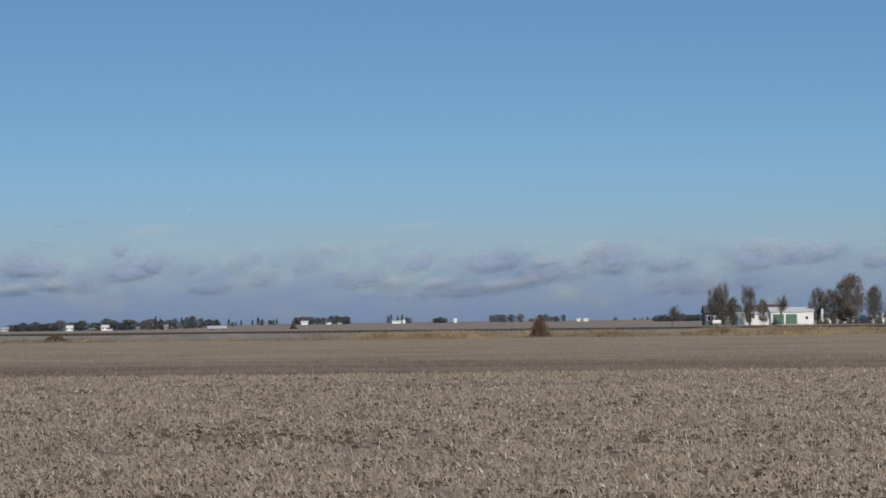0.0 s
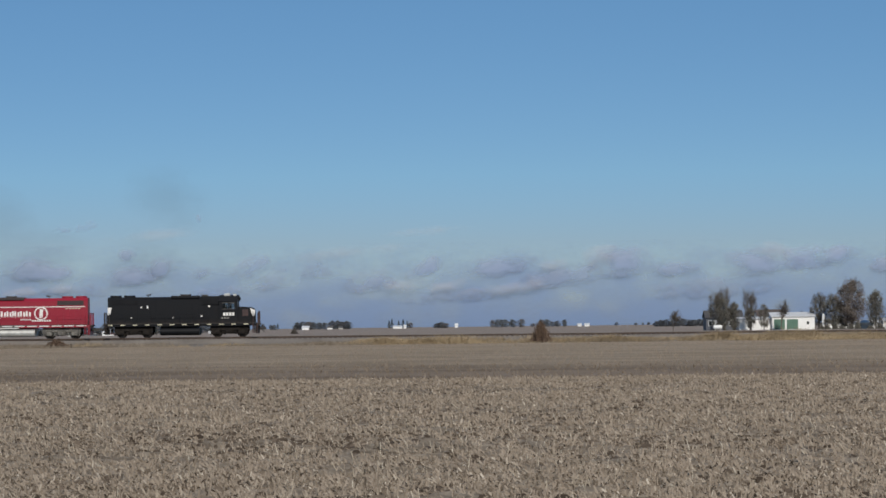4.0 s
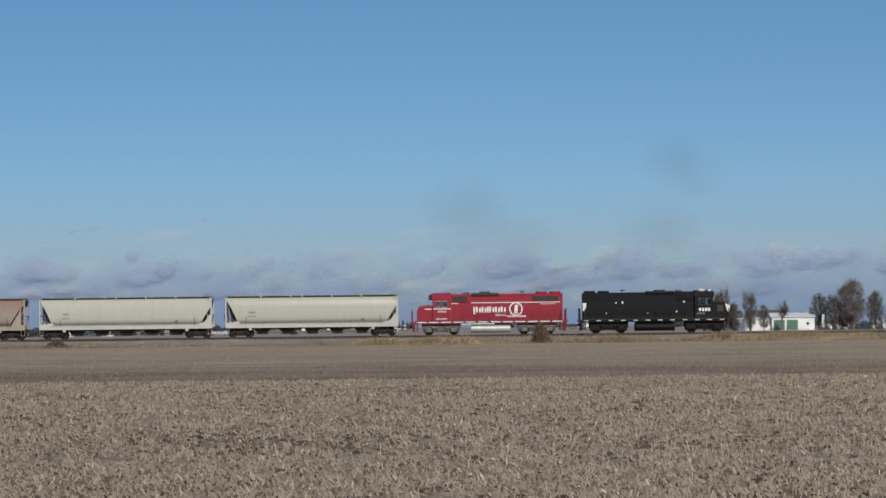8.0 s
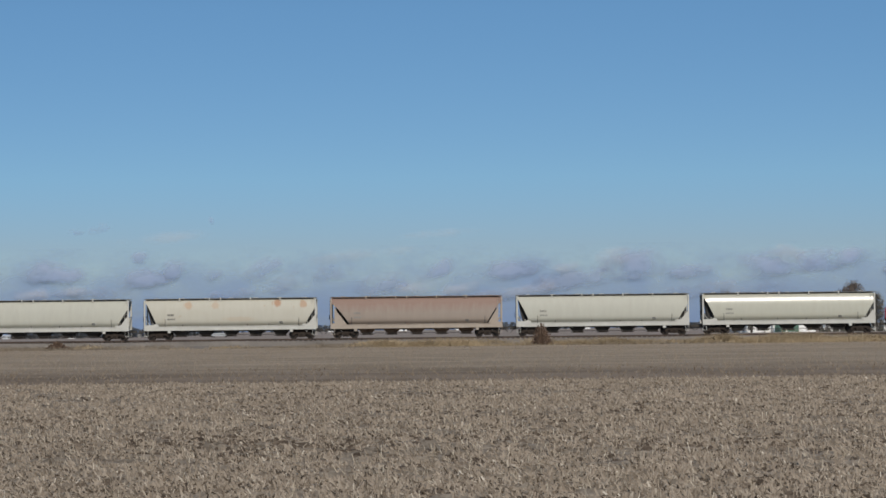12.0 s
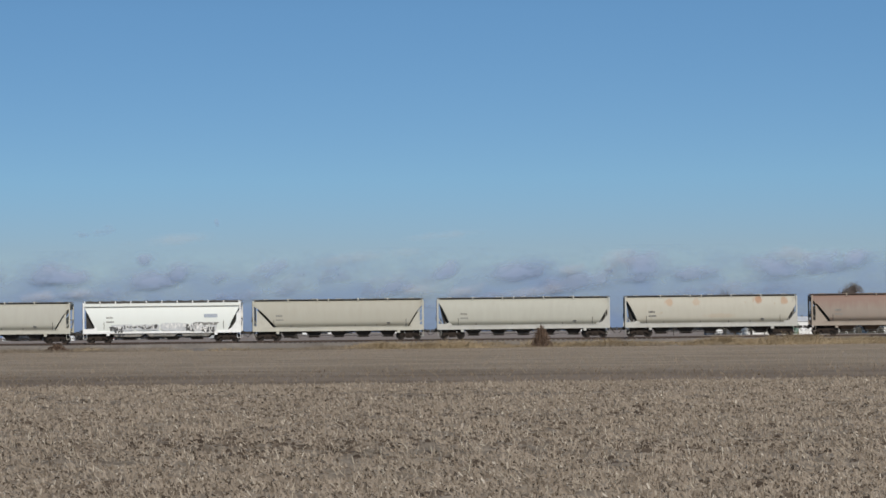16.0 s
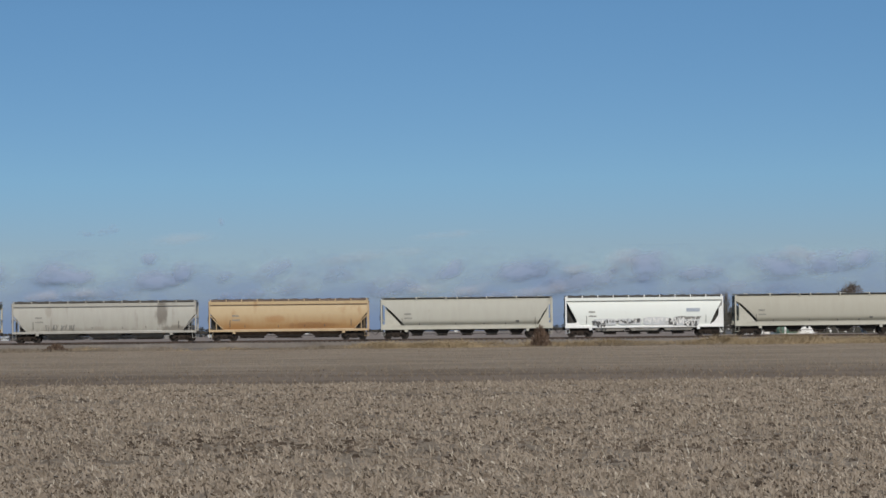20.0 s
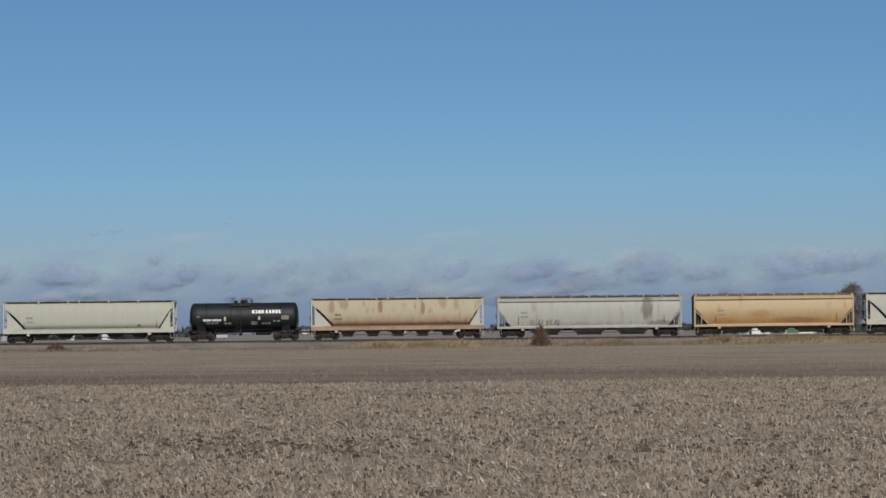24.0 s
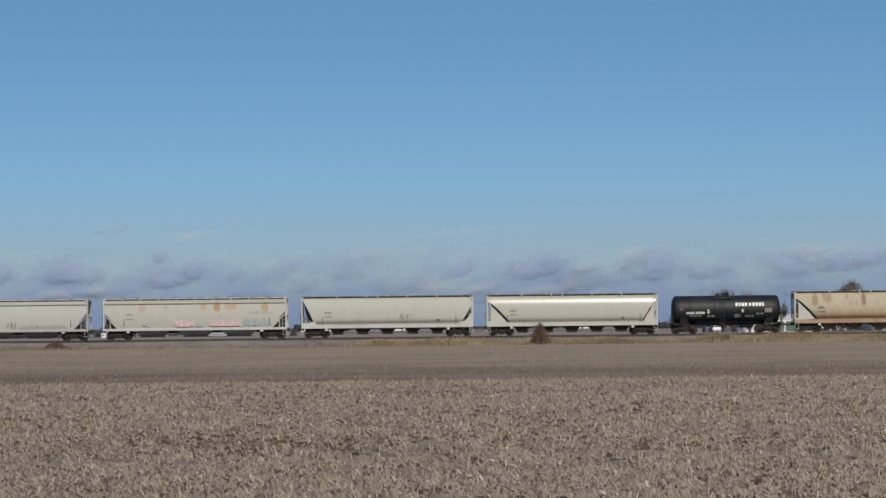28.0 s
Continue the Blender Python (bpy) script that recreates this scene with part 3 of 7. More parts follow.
    bm = B()           # strip under the walkway, coloured dark to paint the shade there
    for q in ((-1.4, 1.4) if style == "rib" else (-1.1, 1.1)):
        box(bm, -half + 0.3, half - 0.3, q - 0.03, q + 0.03, 4.2, 4.385)
    part("walkway_shade_strip", bm, BROWN_ROOF if roof_paint is BROWN_ROOF else STEEL_DARK, car)
    if style == "rib":
        for s in (-1, 1):
            for k in range(11):
                bm = B()
                xx = -half + 0.2 + (2 * half - 0.4) * k / 10
                box(bm, xx - 0.05, xx + 0.05, s * 1.5 - 0.04, s * 1.5 + 0.04, 4.2, 4.47)
                part("roof_bracket", bm, frame_paint, car)
    else:
        for s in (-1, 1):
            for k, xx in enumerate((-0.585, -0.24, -0.11, 0.235, 0.58)):
                bm = B()
                box(bm, xx * half - 0.06, xx * half + 0.06, s * 1.30 - 0.06, s * 1.30 + 0.06, 4.2, 4.51)
                part("roof_bracket", bm, frame_paint, car)
    if style == "rib":
        # dark strip painting the shadow line below the top chord, rusty on orange
        for s in (-1, 1):
            bm = B()
            box(bm, -half + 0.15, half - 0.15, s * 1.5 - 0.03, s * 1.5 + 0.03, 3.84, 3.9)
            part("top_chord_lip", bm, BAY_RUST if roof_paint is BROWN_ROOF else GREY_MARK, car)
    for k in range(count):
        xx = -half + (2 * half) * (k + 0.5) / count
        bm = B()
        rod(bm, (xx, 0, 4.36), (xx, 0, 4.47), 0.42, 0.4, sides=14)
        rod(bm, (xx, 0, 4.47), (xx, 0, 4.52), 0.4, 0.2, sides=14)
        part("hatch_cover", bm, STEEL_DARK if style == "rib" else frame_paint, car)
    # discharge bays
    bp = bay_paint or STEEL_DARK
    if boxed:
        bays(car, [-half * 0.43, 0.0, half * 0.43], 3.6, 2.6, BAY_PALE, 0.62, 1.0, 1.42, 1.3)
        bays(car, [-half * 0.43, -half * 0.12, half * 0.12, half * 0.43], 1.9, 0.9, STEEL_DARK, 0.34, 0.64, 1.2, 0.9)
    elif style == "rib":
        bays(car, [-half * 0.47, 0.0, half * 0.47], 4.6, 2.3, bay_paint or BAY_GREY, 0.34, 1.2)
    else:
        bays(car, [half * k for k in (-0.58, -0.29, 0.0, 0.29, 0.58)], 2.1, 0.85, bp, 0.4)
    bm = B()
    box(bm, -half + 0.4, half - 0.4, -0.22, 0.22, 0.72 if style == "rib" else 0.86, 1.12)
    part("centre_sill", bm, STEEL_DARK, car)
    bm = B()
    rod(bm, (-half * 0.66, -0.95, 0.52), (half * 0.62, -0.95, 0.5), 0.035)
    part("brake_rod", bm, STEEL_DARK, car)
    # grab irons and stencilled marks
    side = -1.6 if style != "rib" else -1.53
    for xx in (-half + 2.3, half - 1.9):
        bm = B()
        rod(bm, (xx, side, 1.45), (xx, side - 0.01, 2.25), 0.03)
        part("grab_iron", bm, DARK_MARK, car)
    for xx in (-half * 0.55, -half * 0.13, half * 0.2, half * 0.45):
        bm = B()
        box(bm, xx - 0.03, xx + 0.03, side + 0.06, side + 0.3, 1.44, 1.66)
        part("side_bracket", bm, DARK_MARK, car)
    if style != "rib":
        bm = B()
        box(bm, half * 0.57, half * 0.57 + 0.36, side + 0.01, side + 0.15, 1.76, 1.9)
        part("placard_holder", bm, DARK_MARK, car)
    stencil(car, -half + 2.55, 2.6, 0.72, 0.17, 4, marks, side, "stencil")
    stencil(car, -half + 2.55, 2.14, 0.85, 0.17, 5, marks, side + 0.02, "stencil")
    stencil(car, half - 3.9, 1.66, 0.4, 0.13, 1, marks, side + 0.13, "stencil")
    couplers(car, half, reach)
    freight_truck(car, -half + 1.62)
    freight_truck(car, half - 1.62)
    return car


def blotches(car, x0, x1, z0, z1, n, material, y, seed, name="graffiti"):
    """Spray-painted letters that cannot be read: a run of slanted bars and blobs."""
    rnd = random.Random(seed)
    bm = B()
    step = (x1 - x0) / n
    for k in range(n):
        x = x0 + k * step
        lo, hi = z0 + rnd.uniform(0, 0.25) * (z1 - z0), z1 - rnd.uniform(0, 0.3) * (z1 - z0)
        lean = rnd.uniform(-0.3, 0.3) * step
        w = step * rnd.uniform(0.45, 0.95)
        prism_y(bm, [(x, lo), (x + w, lo + rnd.uniform(-.05, .05)), (x + w + lean, hi), (x + lean, hi + rnd.uniform(-.05, .05))], y - 0.008, y + 0.01)
        if rnd.random() < 0.7:
            z = rnd.uniform(lo, hi - 0.1)
            prism_y(bm, [(x - step * 0.2, z), (x + step * 1.1, z + rnd.uniform(-.1, .1)), (x + step * 1.1, z + 0.14), (x - step * 0.2, z + 0.12)], y - 0.012, y + 0.01)
    part(name, bm, material, car)


def scrawl(car, x0, x1, z0, z1, n, w, material, y, seed):
    """Sprayed strokes that cannot be read: jagged flat bands."""
    rnd = random.Random(seed)
    bm = B()
    cell = (x1 - x0) / n
    for k in range(n):
        cx = x0 + (k + 0.5) * cell
        p = Vector((cx - 0.45 * cell, 0, rnd.uniform(z0, z1)))
        for q in range(rnd.choice((3, 4, 5))):
            r = Vector((cx + rnd.uniform(-0.55, 0.55) * cell, 0, z0 if q % 2 else z1))
            r.z += rnd.uniform(-0.25, 0.1) * (z1 - z0) * (1 if not q % 2 else -1)
            side = Vector((-(r - p).z, 0, (r - p).x)).normalized() * w * rnd.uniform(0.35, 0.65)
            prism_y(bm, [(v.x, v.z) for v in (p - side, r - side, r + side, p + side)], y - rnd.uniform(0.004, 0.012), y + 0.01)
            p = r
    part("graffiti", bm, material, car)


def fill(car, x0, x1, z0, z1, material, y, seed):
    """A patch of spray paint with an uneven rim."""
    rnd = random.Random(seed)
    n = 26
    rim = []
    for k in range(n):
        a = 2 * math.pi * k / n
        c, q = math.cos(a), math.sin(a)
        r = rnd.uniform(0.86, 1.05) / max(abs(c), abs(q)) ** 0.8
        rim.append(((x0 + x1) / 2 + (x1 - x0) / 2 * c * r, (z0 + z1) / 2 + (z1 - z0) / 2 * q * r))
    bm = B()
    prism_y(bm, rim, y - 0.006, y + 0.01)
    part("graffiti", bm, material, car)


def loco_truck(car, x, metal, tone):
    if "loco_bolster" + tone not in shared:
        bm = B()
        box(bm, -0.35, 0.35, -1.1, 1.1, 0.5, 1.0, 0.04)
        ob = part("truck", bm, metal, car)
        shared["loco_bolster" + tone] = ob
        bm = B()
        prism_y(bm, [(-2.1, 0.62), (-2.05, 1.16), (-0.6, 1.18), (-0.45, 1.1), (0.45, 1.1), (0.6, 1.18), (2.05, 1.16), (2.1, 0.62), (1.8, 0.6), (1.7, 0.3), (1.05, 0.3), (0.95, 0.62), (0.5, 0.62), (0.3, 0.36), (-0.3, 0.36), (-0.5, 0.62), (-0.95, 0.62), (-1.05, 0.3), (-1.7, 0.3), (-1.8, 0.6)], -0.08, 0.08)
        gear = B()
        for s in (-1.37, 1.37):
            box(gear, s - 0.26, s + 0.26, -0.14, 0.1, 0.34, 0.74, 0.03)
            box(gear, s - 0.5, s + 0.5, -0.1, 0.0, 1.06, 1.16, 0.02)
        for s in (-0.3, -0.1, 0.1, 0.3):
            rod(gear, (s, -0.12, 0.4), (s, -0.12, 0.78), 0.07, sides=8)
        for s in (-0.75, 0.75):
            rod(gear, (s - 0.25, -0.13, 0.8), (s + 0.25, -0.13, 0.8), 0.11, sides=10)
        for s in (-1, 1):       # hangers, sand pipes and brake rigging
            rod(gear, (s * 0.95, -0.11, 1.12), (s * 0.62, -0.11, 0.5), 0.05, sides=6)
            rod(gear, (s * 2.0, -0.05, 1.2), (s * 1.95, -0.05, 0.3), 0.035, sides=6)
            rod(gear, (s * 0.74, -0.1, 0.3), (s * 0.74, -0.1, 0.7), 0.06, sides=6)
            box(gear, s * 1.37 - 0.36, s * 1.37 + 0.36, -0.12, 0.02, 0.86, 0.96, 0.02)
        box(bm, -0.95, 0.95, 0.1, 0.3, 0.34, 1.0)
        box(bm, -2.1, 2.1, 0.2, 0.5, 0.8, 1.2)
        for s in (-1.9, -0.62, 0.62, 1.9):
            box(bm, s - 0.07, s + 0.07, -0.06, 0.12, 0.3, 0.8)
        shared["loco_frame" + tone] = part("side_frame", bm, TRUCK_GREY if tone == "grey" else SOOT, ob)
        shared["loco_frame" + tone].matrix_basis = pose(0, -1.08, 0)
        shared["loco_gear" + tone] = part("spring_and_brake_gear", gear, metal, ob)
        shared["loco_gear" + tone].matrix_basis = pose(0, -1.085, 0)
    else:
        ob = again("truck", shared["loco_bolster" + tone], car, Matrix())
        again("side_frame", shared["loco_frame" + tone], ob, pose(0, -1.08, 0))
        again("spring_and_brake_gear", shared["loco_gear" + tone], ob, pose(0, -1.085, 0))
    ob.matrix_basis = pose(x, 0, 0)
    again("side_frame", shared["loco_frame" + tone], ob, pose(0, 1.08, 0, 0, 0, 180))
    again("spring_and_brake_gear", shared["loco_gear" + tone], ob, pose(0, 1.085, 0, 0, 0, 180))
    for s in (-1.37, 1.37):
        wheelset(ob, s, 0.508, "loco%d" % (s > 0))


def locomotive(x, face, paint, label, red):
    """Four-axle road switcher diesel. face: +1 with the cab and short nose towards +x, -1 towards -x."""
    car = thing("diesel_locomotive", pose(x, TRACK_Y, RAIL_Z), label, "locomotive", "locomotives of the train")
    f = face

    def bx(name, a, b, y0, y1, z0, z1, mat, bevel=0.0, label="", parent=None):
        bm = B()
        box(bm, min(f * a, f * b), max(f * a, f * b), y0, y1, z0, z1, bevel)
        return part(name, bm, mat, parent or car, label)
    frame_mat = RED_PAINT if red else BLACK_PAINT
    bx("frame", -8.1, 8.1, -1.5, 1.5, 1.2, 1.46, frame_mat, 0.02)
    bx("walkway", -8.0, 8.0, -1.54, 1.54, 1.46, 1.52, STEEL_DARK)
    # long hood with chamfered roof edges
    bm = B()
    prism_x(bm, [(-0.92, 1.5), (-0.92, 4.05), (-0.62, 4.4), (0.62, 4.4), (0.92, 4.05), (0.92, 1.5)], min(f * -8.0, f * 4.1), max(f * -8.0, f * 4.1))
    hood = part("long_hood", bm, paint, car)
    xx = -7.7
    while xx < 3.8:       # hood doors
        bm = B()
        box(bm, f * xx - 0.3, f * xx + 0.3, -0.945, -0.91, 1.75, 3.3, 0.008)
        part("hood_door", bm, paint, hood)
        xx += 0.66
    # cab: walls below and above the side windows, posts between them
    lo, hi = min(f * 4.12, f * 6.1), max(f * 4.12, f * 6.1)
    bm = B()
    prism_x(bm, [(-1.5, 1.5), (-1.5, 3.04), (1.5, 3.04), (1.5, 1.5)], lo, hi)
    cab = part("cab", bm, paint, car)
    bm = B()
    prism_x(bm, [(-1.5, 3.66), (-1.5, 3.85), (-1.1, 4.38), (0, 4.5), (1.1, 4.38), (1.5, 3.85), (1.5, 3.66)], lo, hi)
    part("cab_top", bm, paint, cab)
    for q in (-1, 1):
        for a, b in ((4.12, 4.5), (5.06, 5.24), (5.78, 6.1)):
            bm = B()
            box(bm, min(f * a, f * b), max(f * a, f * b), q * 1.42 - 0.08, q * 1.42 + 0.08, 3.04, 3.66)
            part("cab_post", bm, paint, cab)
    for a, b in ((4.12, 4.2), (6.02, 6.1)):
        bm = B()
        box(bm, min(f * a, f * b), max(f * a, f * b), -1.33, 1.33, 3.04, 3.66)
        part("bulkhead", bm, paint, cab)
    for q in (-0.7, 0.7):       # seat backs inside
        bm = B()
        box(bm, min(f * 4.62, f * 4.8), max(f * 4.62, f * 4.8), q - 0.25, q + 0.25, 3.0, 3.42, 0.04)
        part("seat", bm, STEEL_DARK, cab)
    bm = B()
    prism_x(bm, [(-1.56, 3.86), (-1.16, 4.42), (0, 4.55), (1.16, 4.42), (1.56, 3.86), (1.5, 3.84), (1.1, 4.36), (0, 4.48), (-1.1, 4.36), (-1.5, 3.84)], min(f * 4.05, f * 6.16), max(f * 4.05, f * 6.16))
    part("cab_roof", bm, paint, cab)
    for a, b in ((4.5, 5.06), (5.24, 5.78)):
        for za, zb in ((2.99, 3.05), (3.65, 3.71)):
            bm = B()
            box(bm, min(f * a, f * b) - 0.04, max(f * a, f * b) + 0.04, -1.54, -1.49, za, zb)
            part("window_rail", bm, SILVER if red else TRUCK_GREY, cab)
        for q in (-1.46, 1.46):
            bm = B()
            box(bm, min(f * a, f * b), max(f * a, f * b), q - 0.012, q + 0.012, 3.04, 3.66)
            part("window", bm, CLEAR_GLASS, cab).visible_shadow = False
    bx("windshield", 6.08, 6.12, -1.2, -0.75, 3.35, 4.0, GLASS, parent=cab)
    bx("windshield", 6.08, 6.12, 0.75, 1.2, 3.35, 4.0, GLASS, parent=cab)
    if red:
        bx("headlight", 6.1, 6.52, -0.45, 0.45, 3.8, 4.42, GRILLE, 0.14, parent=cab)
    else:
        bx("headlight", 6.1, 6.35, -0.28, 0.28, 4.0, 4.3, paint, 0.04, parent=cab)
        bx("air_conditioner", 4.6, 5.25, -0.8, 0.1, 4.42, 4.7, SILVER, 0.05, parent=cab)
        bx("antenna_plate", 5.6, 5.95, -0.9, -0.3, 4.42, 4.64, SILVER, 0.03, parent=cab)
    # short nose
    tip = 7.78 if red else 7.95
    bm = B()
    prism_y(bm, [(f * 6.1, 1.5), (f * 6.1, 3.28), (f * (tip - 0.33), 3.2), (f * (tip - 0.06), 2.95), (f * tip, 1.5)], -0.95, 0.95)
    bmesh.ops.bevel(bm, geom=[e for e in bm.edges if all(v.co.z > 2.9 for v in e.verts)], offset=0.1, segments=2, affect="EDGES")
    part("nose", bm, paint, car)
    if not red:
        bx("nose_panel", 6.6, 7.22, -0.975, -0.94, 2.25, 2.95, NOSE_RUST)
        bm = B()
        prism_y(bm, [(7.42, 3.12), (7.66, 3.0), (7.94, 2.9), (7.94, 2.55), (7.8, 2.2), (7.68, 2.25)], -0.975, -0.93)
        part("nose_patch", bm, WHITE_PAINT, car, "white slanted patch on the nose")
    # roof details
    bx("dynamic_brake_hatch", -1.1, 1.9, -0.98, 0.98, 4.2, 4.52, GRILLE if red else paint, 0.08)
    bx("exhaust_stack", 0.2 + 1.9, 0.9 + 1.9, -0.3, 0.3, 4.38, 4.6, STEEL_DARK, 0.03)
    for a in (-7.2, -5.7):
        bm = B()
        rod(bm, (f * a, 0, 4.38), (f * a, 0, 4.6), 0.62, 0.62, sides=20)
        part("radiator_fan", bm, paint, car)
    bm = B()
    rod(bm, (f * 0.4, 0, 4.5), (f * 0.4, 0, 4.66), 0.6, 0.6, sides=20)
    part("brake_fan", bm, STEEL_DARK, car)
    bm = B()
    for q in (-0.22, 0.0, 0.22):
        rod(bm, (f * -3.9, q, 4.62), (f * -3.4, q, 4.66), 0.03, 0.08, sides=8)
    rod(bm, (f * -3.7, 0, 4.38), (f * -3.7, 0, 4.62), 0.04)
    part("horn", bm, STEEL_DARK, car)
    bx("air_intake", 2.2, 4.05, -1.02, 1.02, 3.5, 4.44, paint, 0.03)
    bx("intake_grille", 2.35, 3.9, -1.04, -1.0, 3.62, 4.16, GRILLE if red else BLACK_PAINT)
    bx("radiator_grille", -7.55, -4.7, -0.97, -0.9, 3.62, 4.12, GRILLE if red else BLACK_PAINT)
    bx("equipment_box", -0.6, 3.0 if red else 2.2, -1.5, -1.0, 1.12 if red else 1.3, 1.5, WHITE_PAINT if red else BLACK_PAINT, 0.02)
    # fuel tank
    bm = B()
    prism_x(bm, [(-1.1, 1.1)] + [(-1.02 - 0.42 * math.cos(radians(a)), 0.64 + 0.42 * math.sin(radians(a))) for a in range(70, -75, -10)] + [(1.0, 0.22), (1.4, 0.45), (1.4, 0.9), (1.1, 1.1)], min(f * -2.3, f * 1.95), max(f * -2.3, f * 1.95))
    part("fuel_tank", bm, SILVER if red else BLACK_PAINT, car)
    bx("air_reservoir", -2.2, 1.8, -0.9, 0.9, 1.05, 1.24, STEEL_DARK)
    # ends: steps, handrails, pilots
    for s in (-1, 1):
        bx("pilot", s * 8.05, s * 8.25, -1.5, 1.5, 0.35, 1.46, paint, 0.02)
        for q in (-1, 1):
            bm = B()
            for z in (0.45, 0.78, 1.1):
                box(bm, f * s * 8.0 - 0.26, f * s * 8.0 + 0.26, q * 1.52 - 0.12, q * 1.52 + 0.12, z, z + 0.05)
            for e in (-0.26, 0.26):
                box(bm, f * s * 8.0 + e - 0.03, f * s * 8.0 + e + 0.03, q * 1.56 - 0.08, q * 1.56 + 0.08, 0.42, 1.48)
            part("step", bm, paint if red or s < 0 else NOSE_RUST, car)
        bm = B()
        for q in (-1.3, -0.5, 0.5, 1.3):
            rod(bm, (f * s * 8.35, q, 1.45), (f * s * 8.35, q, 2.75), 0.04)
        for q in (-1.48, 1.48):
            rod(bm, (f * s * 7.78, q, 0.5), (f * s * 7.78, q, 2.7), 0.04)
            rod(bm, (f * s * 8.26, q, 0.5), (f * s * 8.3, q, 2.6), 0.045)
        rod(bm, (f * s * 8.35, -1.3, 2.72), (f * s * 8.35, 1.3, 2.72), 0.028)
        part("end_railing", bm, NOSE_RUST if not red and s > 0 else STEEL_DARK if not red else RED_PAINT, car)
        bx("anticlimber", s * 8.2, s * 8.5, -1.3, 1.3, 1.3, 1.48, STEEL_DARK)
    for q in (-1.5, 1.5):
        bm = B()
        xs = [-7.9 + 1.55 * k for k in range(8)]
        for xx in xs:
            rod(bm, (f * xx, q, 1.5), (f * xx, q, 2.45), 0.02, sides=5)
        rod(bm, (f * xs[0], q, 2.45), (f * xs[-1], q, 2.45), 0.022, sides=5)
        part("side_railing", bm, paint, car)
    # sill stripe, broken into dashes
    n = 12
    for k in range(n):
        a = -7.9 + 16.0 * k / n
        w = 1.08 if red else 0.5
        bm = B()
        box(bm, min(f * a, f * (a + w)), max(f * a, f * (a + w)), -1.53, -1.49, 1.33, 1.43)
        part("sill_stripe", bm, WHITE_PAINT if red else CREAM_MARK, car)
    couplers(car, 8.25, 9.02)
    for k in (-5.18, 5.18):
        loco_truck(car, k, TRUCK_PALE if red else SOOT, "grey" if red else "brown")
    return car


def hood_stripes(car):
    """White stripes and the plain shapes of the lettering on the red locomotive (cab towards -x)."""
    bm = B()
    box(bm, -1.95, 7.7, -0.965, -0.94, 3.42, 3.5)
    box(bm, -4.06, -3.3, -1.06, -0.93, 3.36, 3.44)
    box(bm, -6.05, -4.15, -1.53, -1.49, 2.78, 2.88)
    box(bm, -6.95, -6.15, -0.985, -0.94, 2.78, 2.88)
    part("stripe", bm, WHITE_PAINT, car)
    x = -1.72          # the name as a row of plain upright bars on a common foot
    for k, w in enumerate((0.26, 0.62, 0.6, 0.24, 0.62, 0.62, 0.62)):
        bm = B()
        z0, z1 = (2.18 if k == 0 else 2.36), 3.02
        a, b = x + 0.05, x + w - 0.03
        t = 0.17 if w < 0.3 else 0.19
        for p in ((a,) if w < 0.3 else (a, b - t)):
            box(bm, p, p + t, -0.975, -0.94, z0 + 0.03, z1 - (0.0 if p == a else 0.1))
        part("lettering_shape", bm, WHITE_PAINT, car)
        x += w
    bm = B()           # round emblem: a ring with an upright bar
    n = 36
    for r0, r1 in ((0.6, 0.74), ):
        for k in range(n):
            a, b = 2 * math.pi * k / n, 2 * math.pi * (k + 1) / n
            cx, cz = 2.93, 2.75
            prism_y(bm, [(cx + r0 * math.cos(a), cz + r0 * math.sin(a)), (cx + r1 * math.cos(a), cz + r1 * math.sin(a)), (cx + r1 * math.cos(b), cz + r1 * math.sin(b)), (cx + r0 * math.cos(b), cz + r0 * math.sin(b))], -0.98, -0.94)
    prism_y(bm, [(2.72, 2.28), (3.1, 2.28), (3.16, 3.2), (2.82, 3.2)], -0.98, -0.94)
    part("emblem", bm, WHITE_PAINT, car, "white ring emblem with an upright bar")
    stencil(car, 0.7, 2.02, 1.2, 0.16, 6, WHITE_PAINT, -0.95, "lettering_bar")
    stencil(car, 1.95, 1.88, 2.1, 0.18, 8, WHITE_PAINT, -0.95, "lettering_bar")
    stencil(car, -5.5, 2.44, 0.95, 0.2, 4, CREAM_MARK, -1.505, "number_bar")
    stencil(car, -5.7, 1.66, 1.2, 0.16, 5, CREAM_MARK, -1.505, "number_bar")
    stencil(car, 5.6, 3.22, 1.7, 0.1, 5, CREAM_MARK, -0.95, "lettering_bar")


